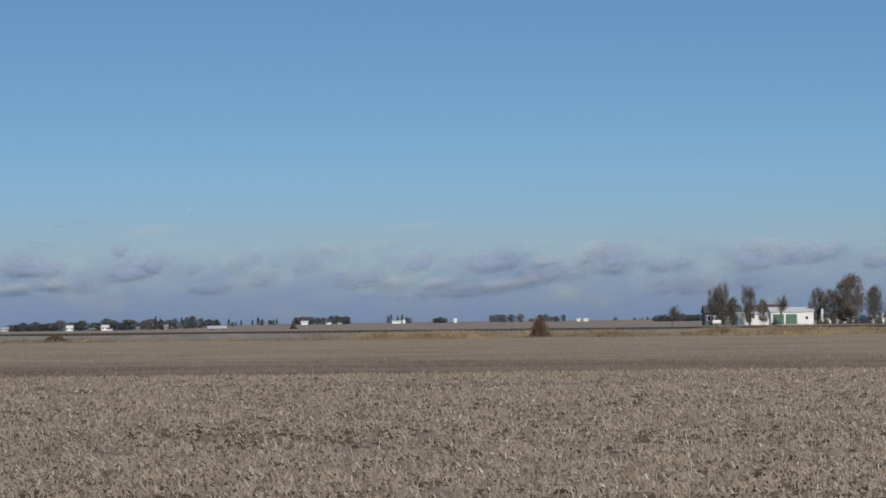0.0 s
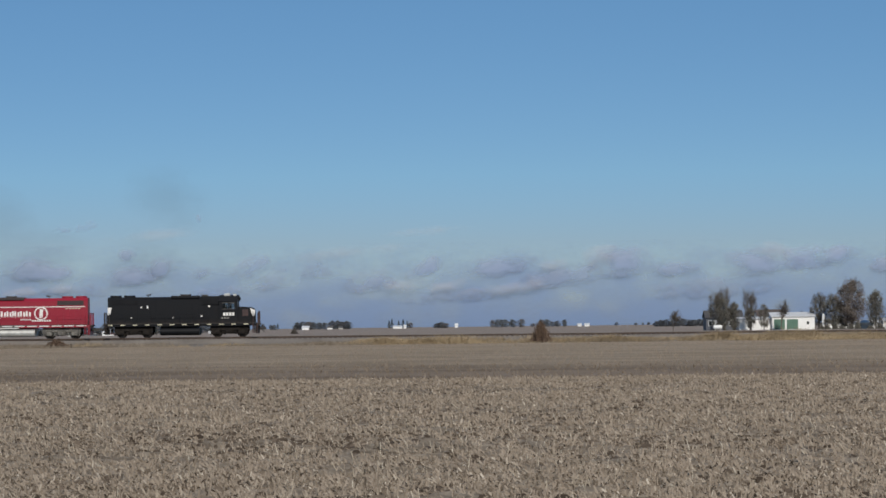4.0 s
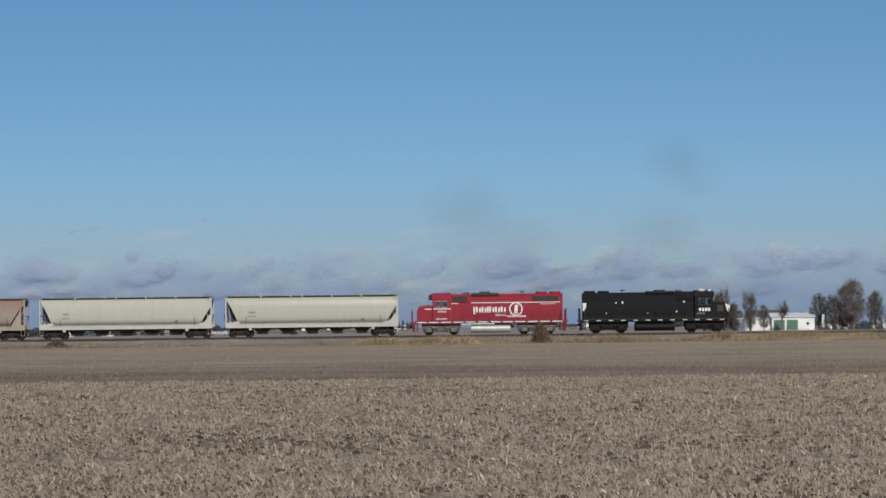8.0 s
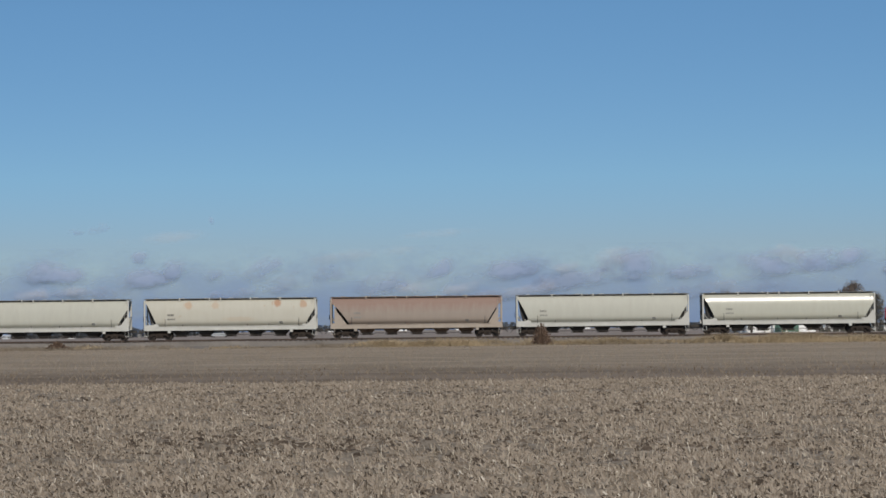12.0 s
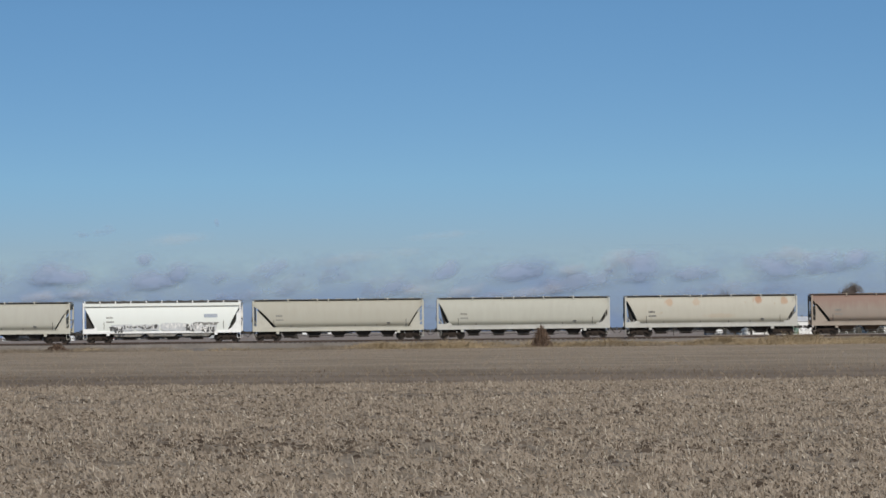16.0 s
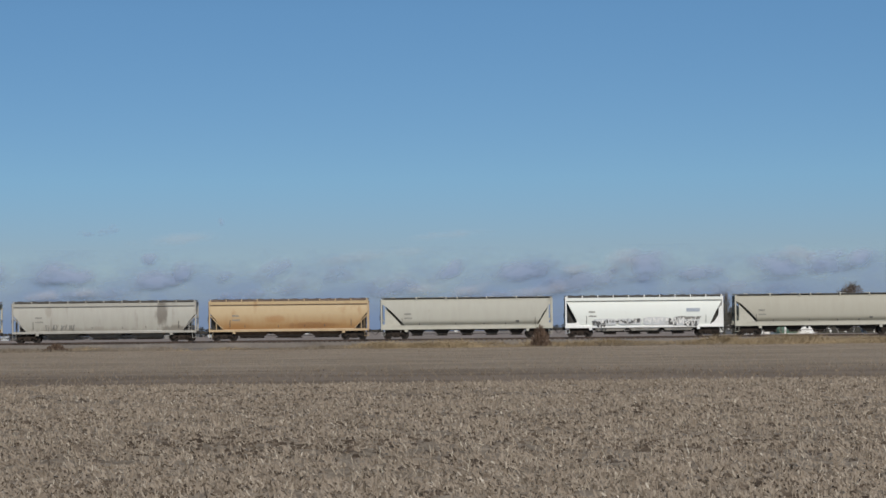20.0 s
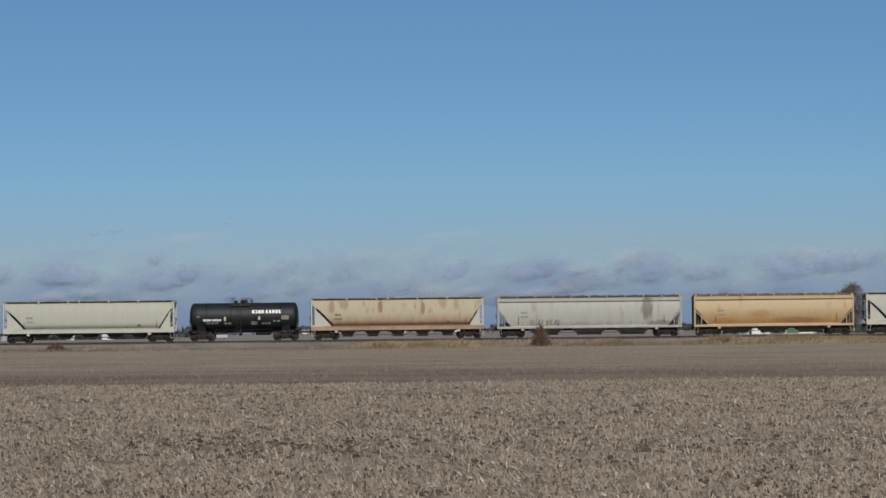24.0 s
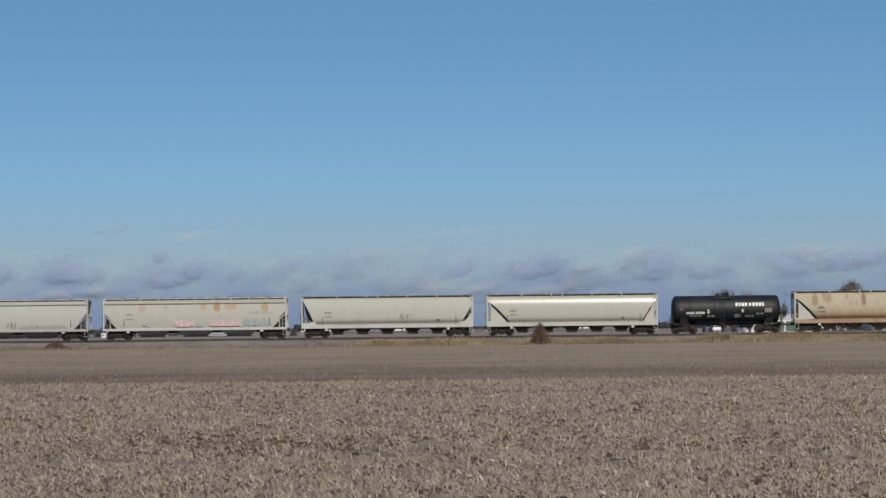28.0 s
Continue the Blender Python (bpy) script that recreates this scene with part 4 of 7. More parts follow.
def tank_car(x):
    car = thing("tank_car", pose(x, TRACK_Y, RAIL_Z), "black cylindrical tank car with white lettering and a top platform", "tank car", "cars of the train")
    half, r, zc = 5.9, 1.48, 2.62
    n, bm = 36, B()
    prof = [(-half, 0.0), (-half + 0.03, 0.6), (-half + 0.12, 1.05), (-half + 0.26, 1.36), (-half + 0.42, 1.48)]
    prof += [(k * 0.8, 1.48) for k in range(-6, 7)] + [(-a, b) for a, b in reversed(prof)]
    rings = []
    for a, rr in prof:
        rr = max(rr, 0.01)
        rings.append([bm.verts.new((a, rr * math.cos(2 * math.pi * k / n), zc + rr * math.sin(2 * math.pi * k / n))) for k in range(n)])
    for i in range(len(rings) - 1):
        for k in range(n):
            bm.faces.new((rings[i][k - 1], rings[i][k], rings[i + 1][k], rings[i + 1][k - 1]))
    tank = part("tank", bm, BLACK_GLOSS, car, smooth=True)
    for a in (-4.0, -1.35, 1.35, 4.0):
        bm = B()
        for k in range(n):
            p, q = 2 * math.pi * k / n, 2 * math.pi * (k + 1) / n
            vs = [bm.verts.new((a + dx, rr * math.cos(t), zc + rr * math.sin(t))) for dx, rr, t in ((-0.04, 1.495, p), (0.04, 1.495, p), (0.04, 1.495, q), (-0.04, 1.495, q))]
            bm.faces.new(vs)
        part("weld_band", bm, BLACK_PAINT, tank)
    # dome fittings and platform
    bm = B()
    rod(bm, (0, 0, 3.95), (0, 0, 4.34), 0.4, sides=18)
    rod(bm, (0, 0, 4.34), (0, 0, 4.44), 0.43, 0.28, sides=18)
    rod(bm, (-0.9, 0, 4.0), (-0.9, 0, 4.35), 0.2, sides=12)
    rod(bm, (0.85, 0, 4.0), (0.85, 0, 4.45), 0.07, sides=8)
    part("dome", bm, BLACK_GLOSS, car)
    for q in (-0.95, 0.95):
        bm = B()
        box(bm, -1.3, 0.75, q - 0.3, q + 0.3, 3.82, 3.88)
        for xx in (-1.3, -1.0, 0.35, 0.75) if q < 0 else (-1.3, 0.75):
            rod(bm, (xx, q, 3.85), (xx - 0.05, q, 4.62), 0.03)
        rod(bm, (-1.3, q, 4.6), (-1.0, q, 4.6), 0.03)
        rod(bm, (-0.25, q, 4.6), (0.75, q, 4.6), 0.03)
        rod(bm, (-0.25, q, 3.85), (-0.25, q, 4.6), 0.03)
        part("platform", bm, TRUCK_GREY, car)
    ladder(car, -0.5, -1.5, 0.95, 3.85, 0.45, STEEL_DARK)
    for s in (-1, 1):
        bm = B()
        box(bm, s * 5.35 - 0.6, s * 5.35 + 0.6, -1.4, 1.4, 1.0, 1.16, 0.02)
        prism_y(bm, [(s * 4.0, 1.0), (s * 4.9, 1.0), (s * 4.9, 1.9), (s * 4.2, 1.5)], -1.15, 1.15)
        part("saddle", bm, BLACK_PAINT, car)
        bm = B()
        for q in (-1.4, 1.4):
            rod(bm, (s * 5.8, q, 1.1), (s * 5.8, q, 2.3), 0.03)
            rod(bm, (s * 4.95, q, 1.1), (s * 4.95, q, 1.75), 0.03)
        rod(bm, (s * 5.8, -1.4, 2.3), (s * 5.8, 1.4, 2.3), 0.03)
        part("end_railing", bm, STEEL_DARK, car)
    bm = B()
    box(bm, -4.2, 4.2, -0.16, 0.16, 0.92, 1.15)
    rod(bm, (-0.4, -0.3, 0.55), (-0.4, -0.3, 1.15), 0.16, sides=12)
    rod(bm, (-2.2, -0.8, 0.9), (1.8, -0.8, 0.9), 0.04)
    box(bm, -2.6, -1.7, -0.9, -0.5, 0.7, 1.05, 0.02)
    part("underframe", bm, STEEL_DARK, car)
    bm = B()           # walkway grating and its brackets below the tank's belly
    for q in (-1.25, 1.25):
        box(bm, -3.4, 3.2, q - 0.12, q + 0.12, 1.18, 1.24)
        for xx in (-3.2, -1.6, 0.0, 1.6, 3.0):
            rod(bm, (xx, q, 1.2), (xx, q * 0.5, 0.95), 0.03)
    part("grating", bm, BLACK_PAINT, car)
    bm = B()
    rod(bm, (1.3, -0.75, 0.8), (2.9, -0.75, 0.8), 0.2, sides=12)
    part("air_reservoir", bm, BLACK_PAINT, car)

    def on_tank(x0, x1, z0, z1, n_marks, mat, name):
        bm = B()
        step = (x1 - x0) / n_marks
        for k in range(n_marks):
            a, b = x0 + k * step, x0 + k * step + step * 0.74
            vs = []
            for lift in (1.472, 1.497):
                for xx, z in ((a, z0), (b, z0), (b, z1), (a, z1)):
                    vs.append(bm.verts.new((xx, -math.sqrt(lift ** 2 - (z - zc) ** 2), z)))
            for q in ((4, 5, 6, 7), (0, 1, 5, 4), (1, 2, 6, 5), (2, 3, 7, 6), (3, 0, 4, 7)):
                bm.faces.new([vs[i] for i in q])
        part(name, bm, mat, car)
    on_tank(0.95, 2.3, 2.94, 3.3, 4, WHITE_PAINT, "lettering_bar")
    on_tank(2.42, 2.72, 2.94, 3.3, 1, WHITE_PAINT, "lettering_bar")
    on_tank(2.78, 4.15, 2.94, 3.3, 4, WHITE_PAINT, "lettering_bar")
    on_tank(-5.1, -4.6, 2.5, 2.75, 1, BAY_RUST, "placard")
    on_tank(-1.9, -0.75, 1.62, 1.8, 1, TRUCK_BROWN, "stencil")
    on_tank(2.0, 3.0, 1.75, 1.95, 3, GREY_MARK, "stencil")
    on_tank(-4.35, -3.45, 2.12, 2.36, 4, WHITE_PAINT, "number_bar")
    on_tank(-3.35, -2.35, 2.12, 2.36, 5, WHITE_PAINT, "number_bar")
    on_tank(-4.0, -2.6, 1.84, 2.02, 3, GREY_MARK, "stencil")
    on_tank(-2.1, -1.8, 2.15, 2.6, 1, CREAM_MARK, "placard")
    on_tank(-2.1, -1.2, 1.78, 2.0, 2, GREY_MARK, "stencil")
    on_tank(0.85, 1.7, 1.72, 2.08, 1, GREY_MARK, "stencil")
    on_tank(1.6, 1.9, 2.25, 2.6, 1, CREAM_MARK, "placard")
    on_tank(4.1, 5.2, 2.25, 2.7, 1, BAY_GREY, "placard")
    on_tank(3.2, 4.1, 2.02, 2.2, 2, GREY_MARK, "stencil")
    couplers(car, 5.85, 6.5)
    freight_truck(car, -half + 1.4)
    freight_truck(car, half - 1.4)
    return car


# ---- the train, front to back ----
PAINT = {
    "cream": car_paint("cream_car_paint", (0.388, 0.380, 0.320), (0.305, 0.294, 0.242), (0.231, 0.175, 0.107), 0.72, 0.5, rough=0.22, spec=0.2, seed=1.0),
    "cream_b": car_paint("pale_car_paint", (0.388, 0.382, 0.330), (0.295, 0.286, 0.242), (0.239, 0.182, 0.113), 0.74, 0.5, seed=5.0, rough=0.55, spec=0.2),
    "spotted": car_paint("rust_spotted_paint", (0.406, 0.387, 0.329), (0.321, 0.297, 0.235), (0.306, 0.171, 0.077), 0.64, 0.6, streak=(0.42, 0.42, 0.55), seed=9.0, rough=0.55, spec=0.2,
                        stains=((-4.6, 3.75, 0.5, 0.5, 0.55, (0.37, 0.22, 0.12)), (5.1, 3.9, 0.55, 0.5, 0.75, (0.32, 0.15, 0.07)), (8.0, 3.75, 0.45, 0.5, 0.6, (0.33, 0.17, 0.08)), (-1.6, 3.7, 0.5, 0.45, 0.45, (0.38, 0.25, 0.15)), (0.8, 2.2, 2.0, 0.3, 0.3, (0.36, 0.26, 0.17)))),
    "brown": car_paint("red_brown_faded_paint", (0.245, 0.20, 0.165), (0.195, 0.16, 0.135), (0.19, 0.098, 0.072), 0.60, 0.6, top=(2.7, 3.7, 0.62), rough=0.65, seed=2.0),
    "tan": car_paint("tan_grey_paint", (0.362, 0.347, 0.294), (0.297, 0.274, 0.218), (0.224, 0.168, 0.107), 0.74, 0.5, seed=3.0, rough=0.6, spec=0.2),
    "grey": car_paint("light_grey_paint", (0.385, 0.376, 0.328), (0.305, 0.29, 0.25), (0.164, 0.128, 0.088), 0.70, 0.6, seed=4.0, rough=0.6, spec=0.2),
    "white": car_paint("fresh_white_paint", (0.69, 0.715, 0.68), (0.64, 0.655, 0.62), (0.55, 0.5, 0.42), 0.78, 0.4, seed=6.0),
    "orange": car_paint("orange_tan_paint", (0.445, 0.335, 0.195), (0.38, 0.265, 0.13), (0.297, 0.149, 0.050), 0.60, 0.65, top=(2.9, 1.5, 0.8), seed=7.0,
                       stains=((-1.5, 2.3, 1.2, 0.5, 0.5, (0.30, 0.14, 0.045)), (2.6, 1.6, 3.0, 0.4, 0.5, (0.18, 0.075, 0.03)), (-5.5, 1.5, 1.6, 0.5, 0.5, (0.30, 0.145, 0.05)))),
    "stained": car_paint("stained_grey_paint", (0.368, 0.357, 0.318), (0.25, 0.232, 0.2), (0.134, 0.108, 0.088), 0.61, 0.6, streak=(0.55, 0.55, 0.07), seed=8.0,
                        stains=((6.2, 3.0, 0.75, 1.5, 0.75, (0.10, 0.08, 0.062)), (7.6, 1.3, 2.0, 0.5, 0.6, (0.12, 0.10, 0.08)), (-1.5, 1.0, 8.0, 0.75, 0.4, (0.19, 0.165, 0.135)), (-6.0, 3.4, 0.5, 0.8, 0.35, (0.17, 0.13, 0.09)))),
    "rusty": car_paint("rust_streaked_tan_paint", (0.40, 0.348, 0.255), (0.31, 0.24, 0.15), (0.225, 0.112, 0.052), 0.56, 0.65, streak=(1.1, 1.1, 0.35), top=(2.75, 1.5, 0.9), seed=11.0, rough=0.65, spec=0.15,
                      stains=((-1.8, 3.55, 0.30, 0.95, 0.62, (0.17, 0.062, 0.026)), (2.75, 3.5, 0.28, 0.9, 0.62, (0.17, 0.062, 0.026)), (6.4, 3.7, 0.35, 0.8, 0.45, (0.21, 0.10, 0.042)), (-5.8, 3.8, 0.7, 0.6, 0.42, (0.21, 0.10, 0.042)), (-7.1, 3.6, 0.3, 0.9, 0.5, (0.18, 0.075, 0.03)), (4.9, 3.8, 0.5, 0.6, 0.4, (0.21, 0.10, 0.045)))),
    "dull_white": car_paint("dull_white_paint", (0.41, 0.405, 0.365), (0.33, 0.32, 0.28), (0.25, 0.21, 0.16), 0.70, 0.5, seed=15.0, rough=0.6, spec=0.2,
                           stains=((5.0, 1.3, 3.5, 0.45, 0.5, (0.24, 0.225, 0.20)),)),
    "dirty_white": car_paint("aged_white_paint", (0.405, 0.387, 0.335), (0.325, 0.305, 0.252), (0.31, 0.20, 0.10), 0.62, 0.5, streak=(0.9, 0.9, 0.45), seed=13.0, rough=0.55, spec=0.2,
                            stains=((-5.7, 3.4, 0.5, 0.5, 0.5, (0.36, 0.235, 0.12)), (0.9, 3.5, 0.4, 0.55, 0.55, (0.36, 0.235, 0.12)), (2.4, 3.5, 0.5, 0.6, 0.8, (0.34, 0.17, 0.065)), (3.9, 3.5, 0.8, 0.45, 0.6, (0.36, 0.235, 0.12)), (7.6, 3.4, 0.5, 0.6, 0.7, (0.36, 0.225, 0.10)), (-3.2, 3.5, 0.3, 0.5, 0.4, (0.36, 0.25, 0.14)))),
}
FRAME = {
    "cream": worn("cream_frame", (0.415, 0.407, 0.368), (0.505, 0.496, 0.458), 1.0, 0.6, bump=0.08),
    "brown": worn("brown_frame", (0.304, 0.253, 0.207), (0.372, 0.313, 0.257), 1.0, 0.75, bump=0.08),
    "tan": worn("tan_frame", (0.425, 0.412, 0.348), (0.505, 0.485, 0.415), 1.0, 0.65, bump=0.08),
    "white": worn("white_frame", (0.74, 0.74, 0.72), (0.84, 0.84, 0.83), 1.0, 0.55, bump=0.06),
    "orange": worn("orange_frame", (0.42, 0.285, 0.155), (0.52, 0.40, 0.25), 1.0, 0.7, bump=0.08),
    "grey": worn("grey_frame", (0.304, 0.288, 0.257), (0.398, 0.380, 0.343), 1.0, 0.7, bump=0.08),
    "rusty": worn("rusty_frame", (0.27, 0.145, 0.085), (0.40, 0.29, 0.20), 0.6, 0.75, bump=0.08),
}
BAY_RUST = worn("rusty_bay", (0.11, 0.068, 0.043), (0.21, 0.13, 0.083), 1.5, 0.85)
BAY_GREY = worn("grey_bay", (0.16, 0.143, 0.123), (0.27, 0.245, 0.21), 1.5, 0.85)
BAY_PALE = worn("pale_bay", (0.24, 0.225, 0.20), (0.36, 0.34, 0.31), 1.5, 0.8)
PALE_ROOF = worn("pale_walkway", (0.30, 0.30, 0.29), (0.60, 0.60, 0.58), 1.2, 0.6)
BROWN_ROOF = worn("brown_walkway", (0.085, 0.058, 0.048), (0.16, 0.115, 0.09), 1.5, 0.8)

BLACK_HOOD = car_paint("grimy_black_paint", (0.0064, 0.0074, 0.0098), (0.012, 0.0115, 0.012), (0.030, 0.021, 0.017), 0.64, 0.5, top=(1.9, 1.1, 0.7), rough=0.6, spec=0.16, seed=21.0)
train = []
black_loco = locomotive(22.97, 1, BLACK_HOOD, "black diesel locomotive with white cab number, leading the train", False)
stencil(black_loco, 4.55, 2.3, 1.3, 0.34, 4, WHITE_PAINT, -1.51, "number_bar")
stencil(black_loco, 4.35, 1.98, 0.9, 0.14, 3, GREY_MARK, -1.51, "stencil")
_bm = B()
prism_y(_bm, [(-8.0, 2.45), (-7.55, 3.3), (-8.0, 3.3)], -0.97, -0.94)
prism_y(_bm, [(-8.0, 2.45), (-7.75, 2.45), (-7.55, 3.3), (-8.0, 3.3)], -0.965, -0.94)
part("end_chevron", _bm, WHITE_PAINT, black_loco, "white slanted patch")
for _x, _z, _w, _h in ((-4.45, 3.2, 0.2, 0.22), (-3.75, 3.15, 0.2, 0.4), (2.9, 3.25, 0.25, 0.24), (-5.5, 2.1, 0.16, 0.16), (-1.0, 2.06, 0.16, 0.16), (2.1, 2.2, 0.2, 0.2)):
    _bm = B()
    box(_bm, _x, _x + 0.75 * _w, -0.97, -0.94, _z, _z + 0.75 * _h)
    part("marker_plate", _bm, WHITE_PAINT, black_loco, "small pale plate")
RED_HOOD = car_paint("weathered_red_paint", (0.245, 0.0098, 0.026), (0.155, 0.010, 0.022), (0.115, 0.022, 0.024), 0.66, 0.55, top=(1.9, 1.2, 0.5), rough=0.42, spec=0.4, seed=23.0)
red_loco = locomotive(4.81, -1, RED_HOOD, "bright red diesel locomotive with white lettering shapes and silver fuel tank", True)
hood_stripes(red_loco)
train += [black_loco, red_loco]

CARS = [
    (-14.38, 9.35, "open", "cream", "cream", "clean cream covered hopper car with rounded sides"),
    (-34.5, 9.35, "open", "cream_b", "cream", "cream covered hopper car with open ends"),
    (-54.66, 9.3, "shear", "brown", "brown", "faded red-brown covered hopper car with grey lower side"),
    (-74.8, 9.32, "open", "spotted", "cream", "cream covered hopper car with orange rust spots"),
    (-95.1, 9.35, "open", "cream_b", "cream", "plain cream covered hopper car with rounded sides"),
    (-115.15, 9.25, "shear", "tan", "tan", "grey-tan covered hopper car with solid end panels"),
    (-134.2, 8.55, "rib", "white", "white", "bright white covered hopper car with dark graffiti along its sill"),
    (-153.4, 9.29, "shear", "grey", "tan", "light grey covered hopper car with solid end panels"),
    (-172.66, 8.64, "rib", "orange", "orange", "faded orange covered hopper car with rusty lower edge"),
    (-192.62, 9.97, "rib", "stained", "grey", "long light grey covered hopper car with dark stains"),
    (-213.4, 9.34, "shear", "rusty", "tan", "tan covered hopper car streaked with rust"),
    (-246.78, 9.27, "shear", "cream", "tan", "cream covered hopper car with solid end panels"),
    (-266.77, 9.31, "open", "cream_b", "cream", "cream covered hopper car with faint scrawl on its side"),
    (-287.58, 9.95, "rib", "dirty_white", "cream", "long off-white covered hopper car with pink and teal graffiti"),
    (-309.1, 10.0, "rib", "dull_white", "grey", "grey-white covered hopper car with faint scrawl on its lower side"),
]
cars = []
for _x, _half, _style, _paint, _frame, _label in CARS:
    cars.append(hopper_car(_x, _half, _style, PAINT[_paint], FRAME[_frame], _label,
                           {"brown": BAY_RUST, "rusty": BAY_RUST, "orange": BAY_RUST, "dirty_white": BAY_PALE, "dull_white": BAY_GREY, "white": BAY_PALE}.get(_paint),
                           PALE_ROOF if _paint in ("dirty_white", "dull_white") else BROWN_ROOF if _paint in ("brown", "orange", "rusty") else None, DARK_MARK if _paint in ("spotted", "rusty") else GREY_MARK, _paint in ("white", "dirty_white", "orange"), FRAME["rusty"] if _paint == "rusty" else None, 3.7 if _paint == "white" else None, 2.2 if _paint == "brown" else 2.7))
train += cars
train.append(tank_car(-230.05))
# graffiti
fill(cars[6], -5.6, -2.9, 1.24, 1.95, PALE_SPRAY, -1.525, 2)
fill(cars[6], -2.9, -0.2, 1.3, 1.95, PALE_SPRAY, -1.525, 3)
fill(cars[6], -0.2, 2.9, 1.22, 2.1, PALE_SPRAY, -1.525, 6)
fill(cars[6], 2.9, 6.1, 1.1, 2.15, PALE_SPRAY, -1.527, 7)
blotches(cars[6], -5.6, -4.2, 1.25, 1.85, 4, DARK_MARK, -1.535, 3)
blotches(cars[6], -4.1, -2.3, 1.45, 1.85, 6, DARK_MARK, -1.535, 4)
blotches(cars[6], -2.2, -0.5, 1.4, 1.95, 5, DARK_MARK, -1.535, 13)
scrawl(cars[6], -5.2, -0.9, 1.45, 1.85, 7, 0.045, WHITE_PAINT, -1.55, 17)
scrawl(cars[6], 0.1, 2.6, 1.5, 2.05, 6, 0.05, WHITE_PAINT, -1.545, 8)
blotches(cars[6], 2.6, 3.7, 1.05, 2.15, 4, DARK_MARK, -1.56, 5)
blotches(cars[6], 3.7, 6.1, 1.75, 2.15, 6, GREY_MARK, -1.55, 29)
blotches(cars[6], 4.3, 5.7, 1.0, 1.75, 5, DARK_MARK, -1.565, 19)
scrawl(cars[6], 2.8, 5.8, 1.15, 2.0, 4, 0.07, WHITE_PAINT, -1.58, 9)
blotches(cars[6], -5.1, -4.2, 0.98, 1.45, 3, DARK_MARK, -1.555, 30)
blotches(cars[6], -4.8, -4.1, 0.64, 0.92, 3, DARK_MARK, -1.41, 31)
blotches(cars[6], -0.9, 0.8, 0.64, 0.86, 5, GREY_MARK, -1.41, 32)
blotches(cars[6], 2.9, 4.6, 0.64, 0.9, 4, GREY_MARK, -1.41, 33)
_bm = B()
box(_bm, 4.55, 6.0, -1.545, -1.5, 2.62, 3.0)
part("sign_panel", _bm, PURPLE, cars[6], "plain grey-blue rectangle")
scrawl(cars[9], -6.4, -4.9, 1.36, 2.0, 4, 0.05, GREY_MARK, -1.53, 12)
scrawl(cars[9], -4.7, -2.9, 1.4, 1.95, 4, 0.05, GREY_MARK, -1.53, 18)
scrawl(cars[12], 1.2, 2.7, 1.8, 2.5, 4, 0.05, GREY_MARK, -1.6, 14)
scrawl(cars[14], 1.2, 2.4, 1.4, 2.0, 3, 0.06, GREY_MARK, -1.53, 15)
blotches(cars[13], -5.6, -4.8, 1.35, 2.0, 3, PURPLE, -1.53, 20)
fill(cars[13], -2.3, 0.0, 1.34, 2.1, PINK, -1.525, 21)
scrawl(cars[13], -2.3, 0.0, 1.34, 2.1, 4, 0.05, PALE_SPRAY, -1.54, 25)
blotches(cars[13], 0.1, 0.9, 1.3, 1.7, 3, TEAL, -1.53, 22)
fill(cars[13], 1.4, 5.0, 1.36, 1.95, PINK, -1.525, 23)
scrawl(cars[13], 1.4, 5.0, 1.36, 2.0, 6, 0.05, PALE_SPRAY, -1.54, 26)
scrawl(cars[13], 5.2, 8.2, 1.3, 2.2, 7, 0.12, TEAL, -1.53, 24)
blotches(cars[13], 5.6, 7.8, 1.4, 1.9, 5, PURPLE, -1.525, 27)
scrawl(cars[13], 5.8, 8.6, 2.6, 3.0, 6, 0.04, TEAL, -1.53, 28)


# ---- trees and bushes ----
def leaf_mesh(name, pts, sizes, material, parent, aspect=0.7, rng=None):
    """Many small quads in random attitudes round the given points, as one mesh."""
    rng = rng or np.random.default_rng(1)
    n = len(pts)
    a = rng.normal(size=(n, 3))
    a /= np.linalg.norm(a, axis=1)[:, None]
    b = np.cross(a, rng.normal(size=(n, 3)))
    b /= np.linalg.norm(b, axis=1)[:, None]
    a, b = a * sizes[:, None], b * (sizes * aspect)[:, None]
    v = np.stack([pts - a - b, pts + a - b, pts + a + b, pts - a + b], axis=1).reshape(-1, 3)
    return quads(name, v, material, parent)


def quads(name, v, material, parent):
    n = len(v) // 4
    me = bpy.data.meshes.new(name)
    me.vertices.add(4 * n)
    me.vertices.foreach_set("co", np.asarray(v, dtype=np.float32).ravel())
    me.loops.add(4 * n)
    me.loops.foreach_set("vertex_index", np.arange(4 * n, dtype=np.int32))
    me.polygons.add(n)
    me.polygons.foreach_set("loop_start", np.arange(0, 4 * n, 4, dtype=np.int32))
    me.update(calc_edges=True)
    me.materials.append(material)
    ob = new(name, me)
    ob.parent = parent
    return ob


BARK_DARK = worn("dark_dead_stalk", (0.02, 0.016, 0.013), (0.045, 0.035, 0.028), 8.0, 0.9)
BARK = worn("grey_bark", (0.07, 0.058, 0.048), (0.13, 0.11, 0.09), 2.0, 0.95)
LEAF_DARK = leafy("dark_autumn_leaves", [(0.0, (0.10, 0.097, 0.086)), (0.5, (0.132, 0.126, 0.109)), (1.0, (0.165, 0.155, 0.133))])
LEAF_BROWN = leafy("brown_autumn_leaves", [(0.0, (0.125, 0.104, 0.092)), (0.5, (0.155, 0.129, 0.112)), (1.0, (0.188, 0.158, 0.139))])
LEAF_GREY = leafy("thin_grey_twigs", [(0.0, (0.05, 0.045, 0.04)), (1.0, (0.12, 0.105, 0.09))])
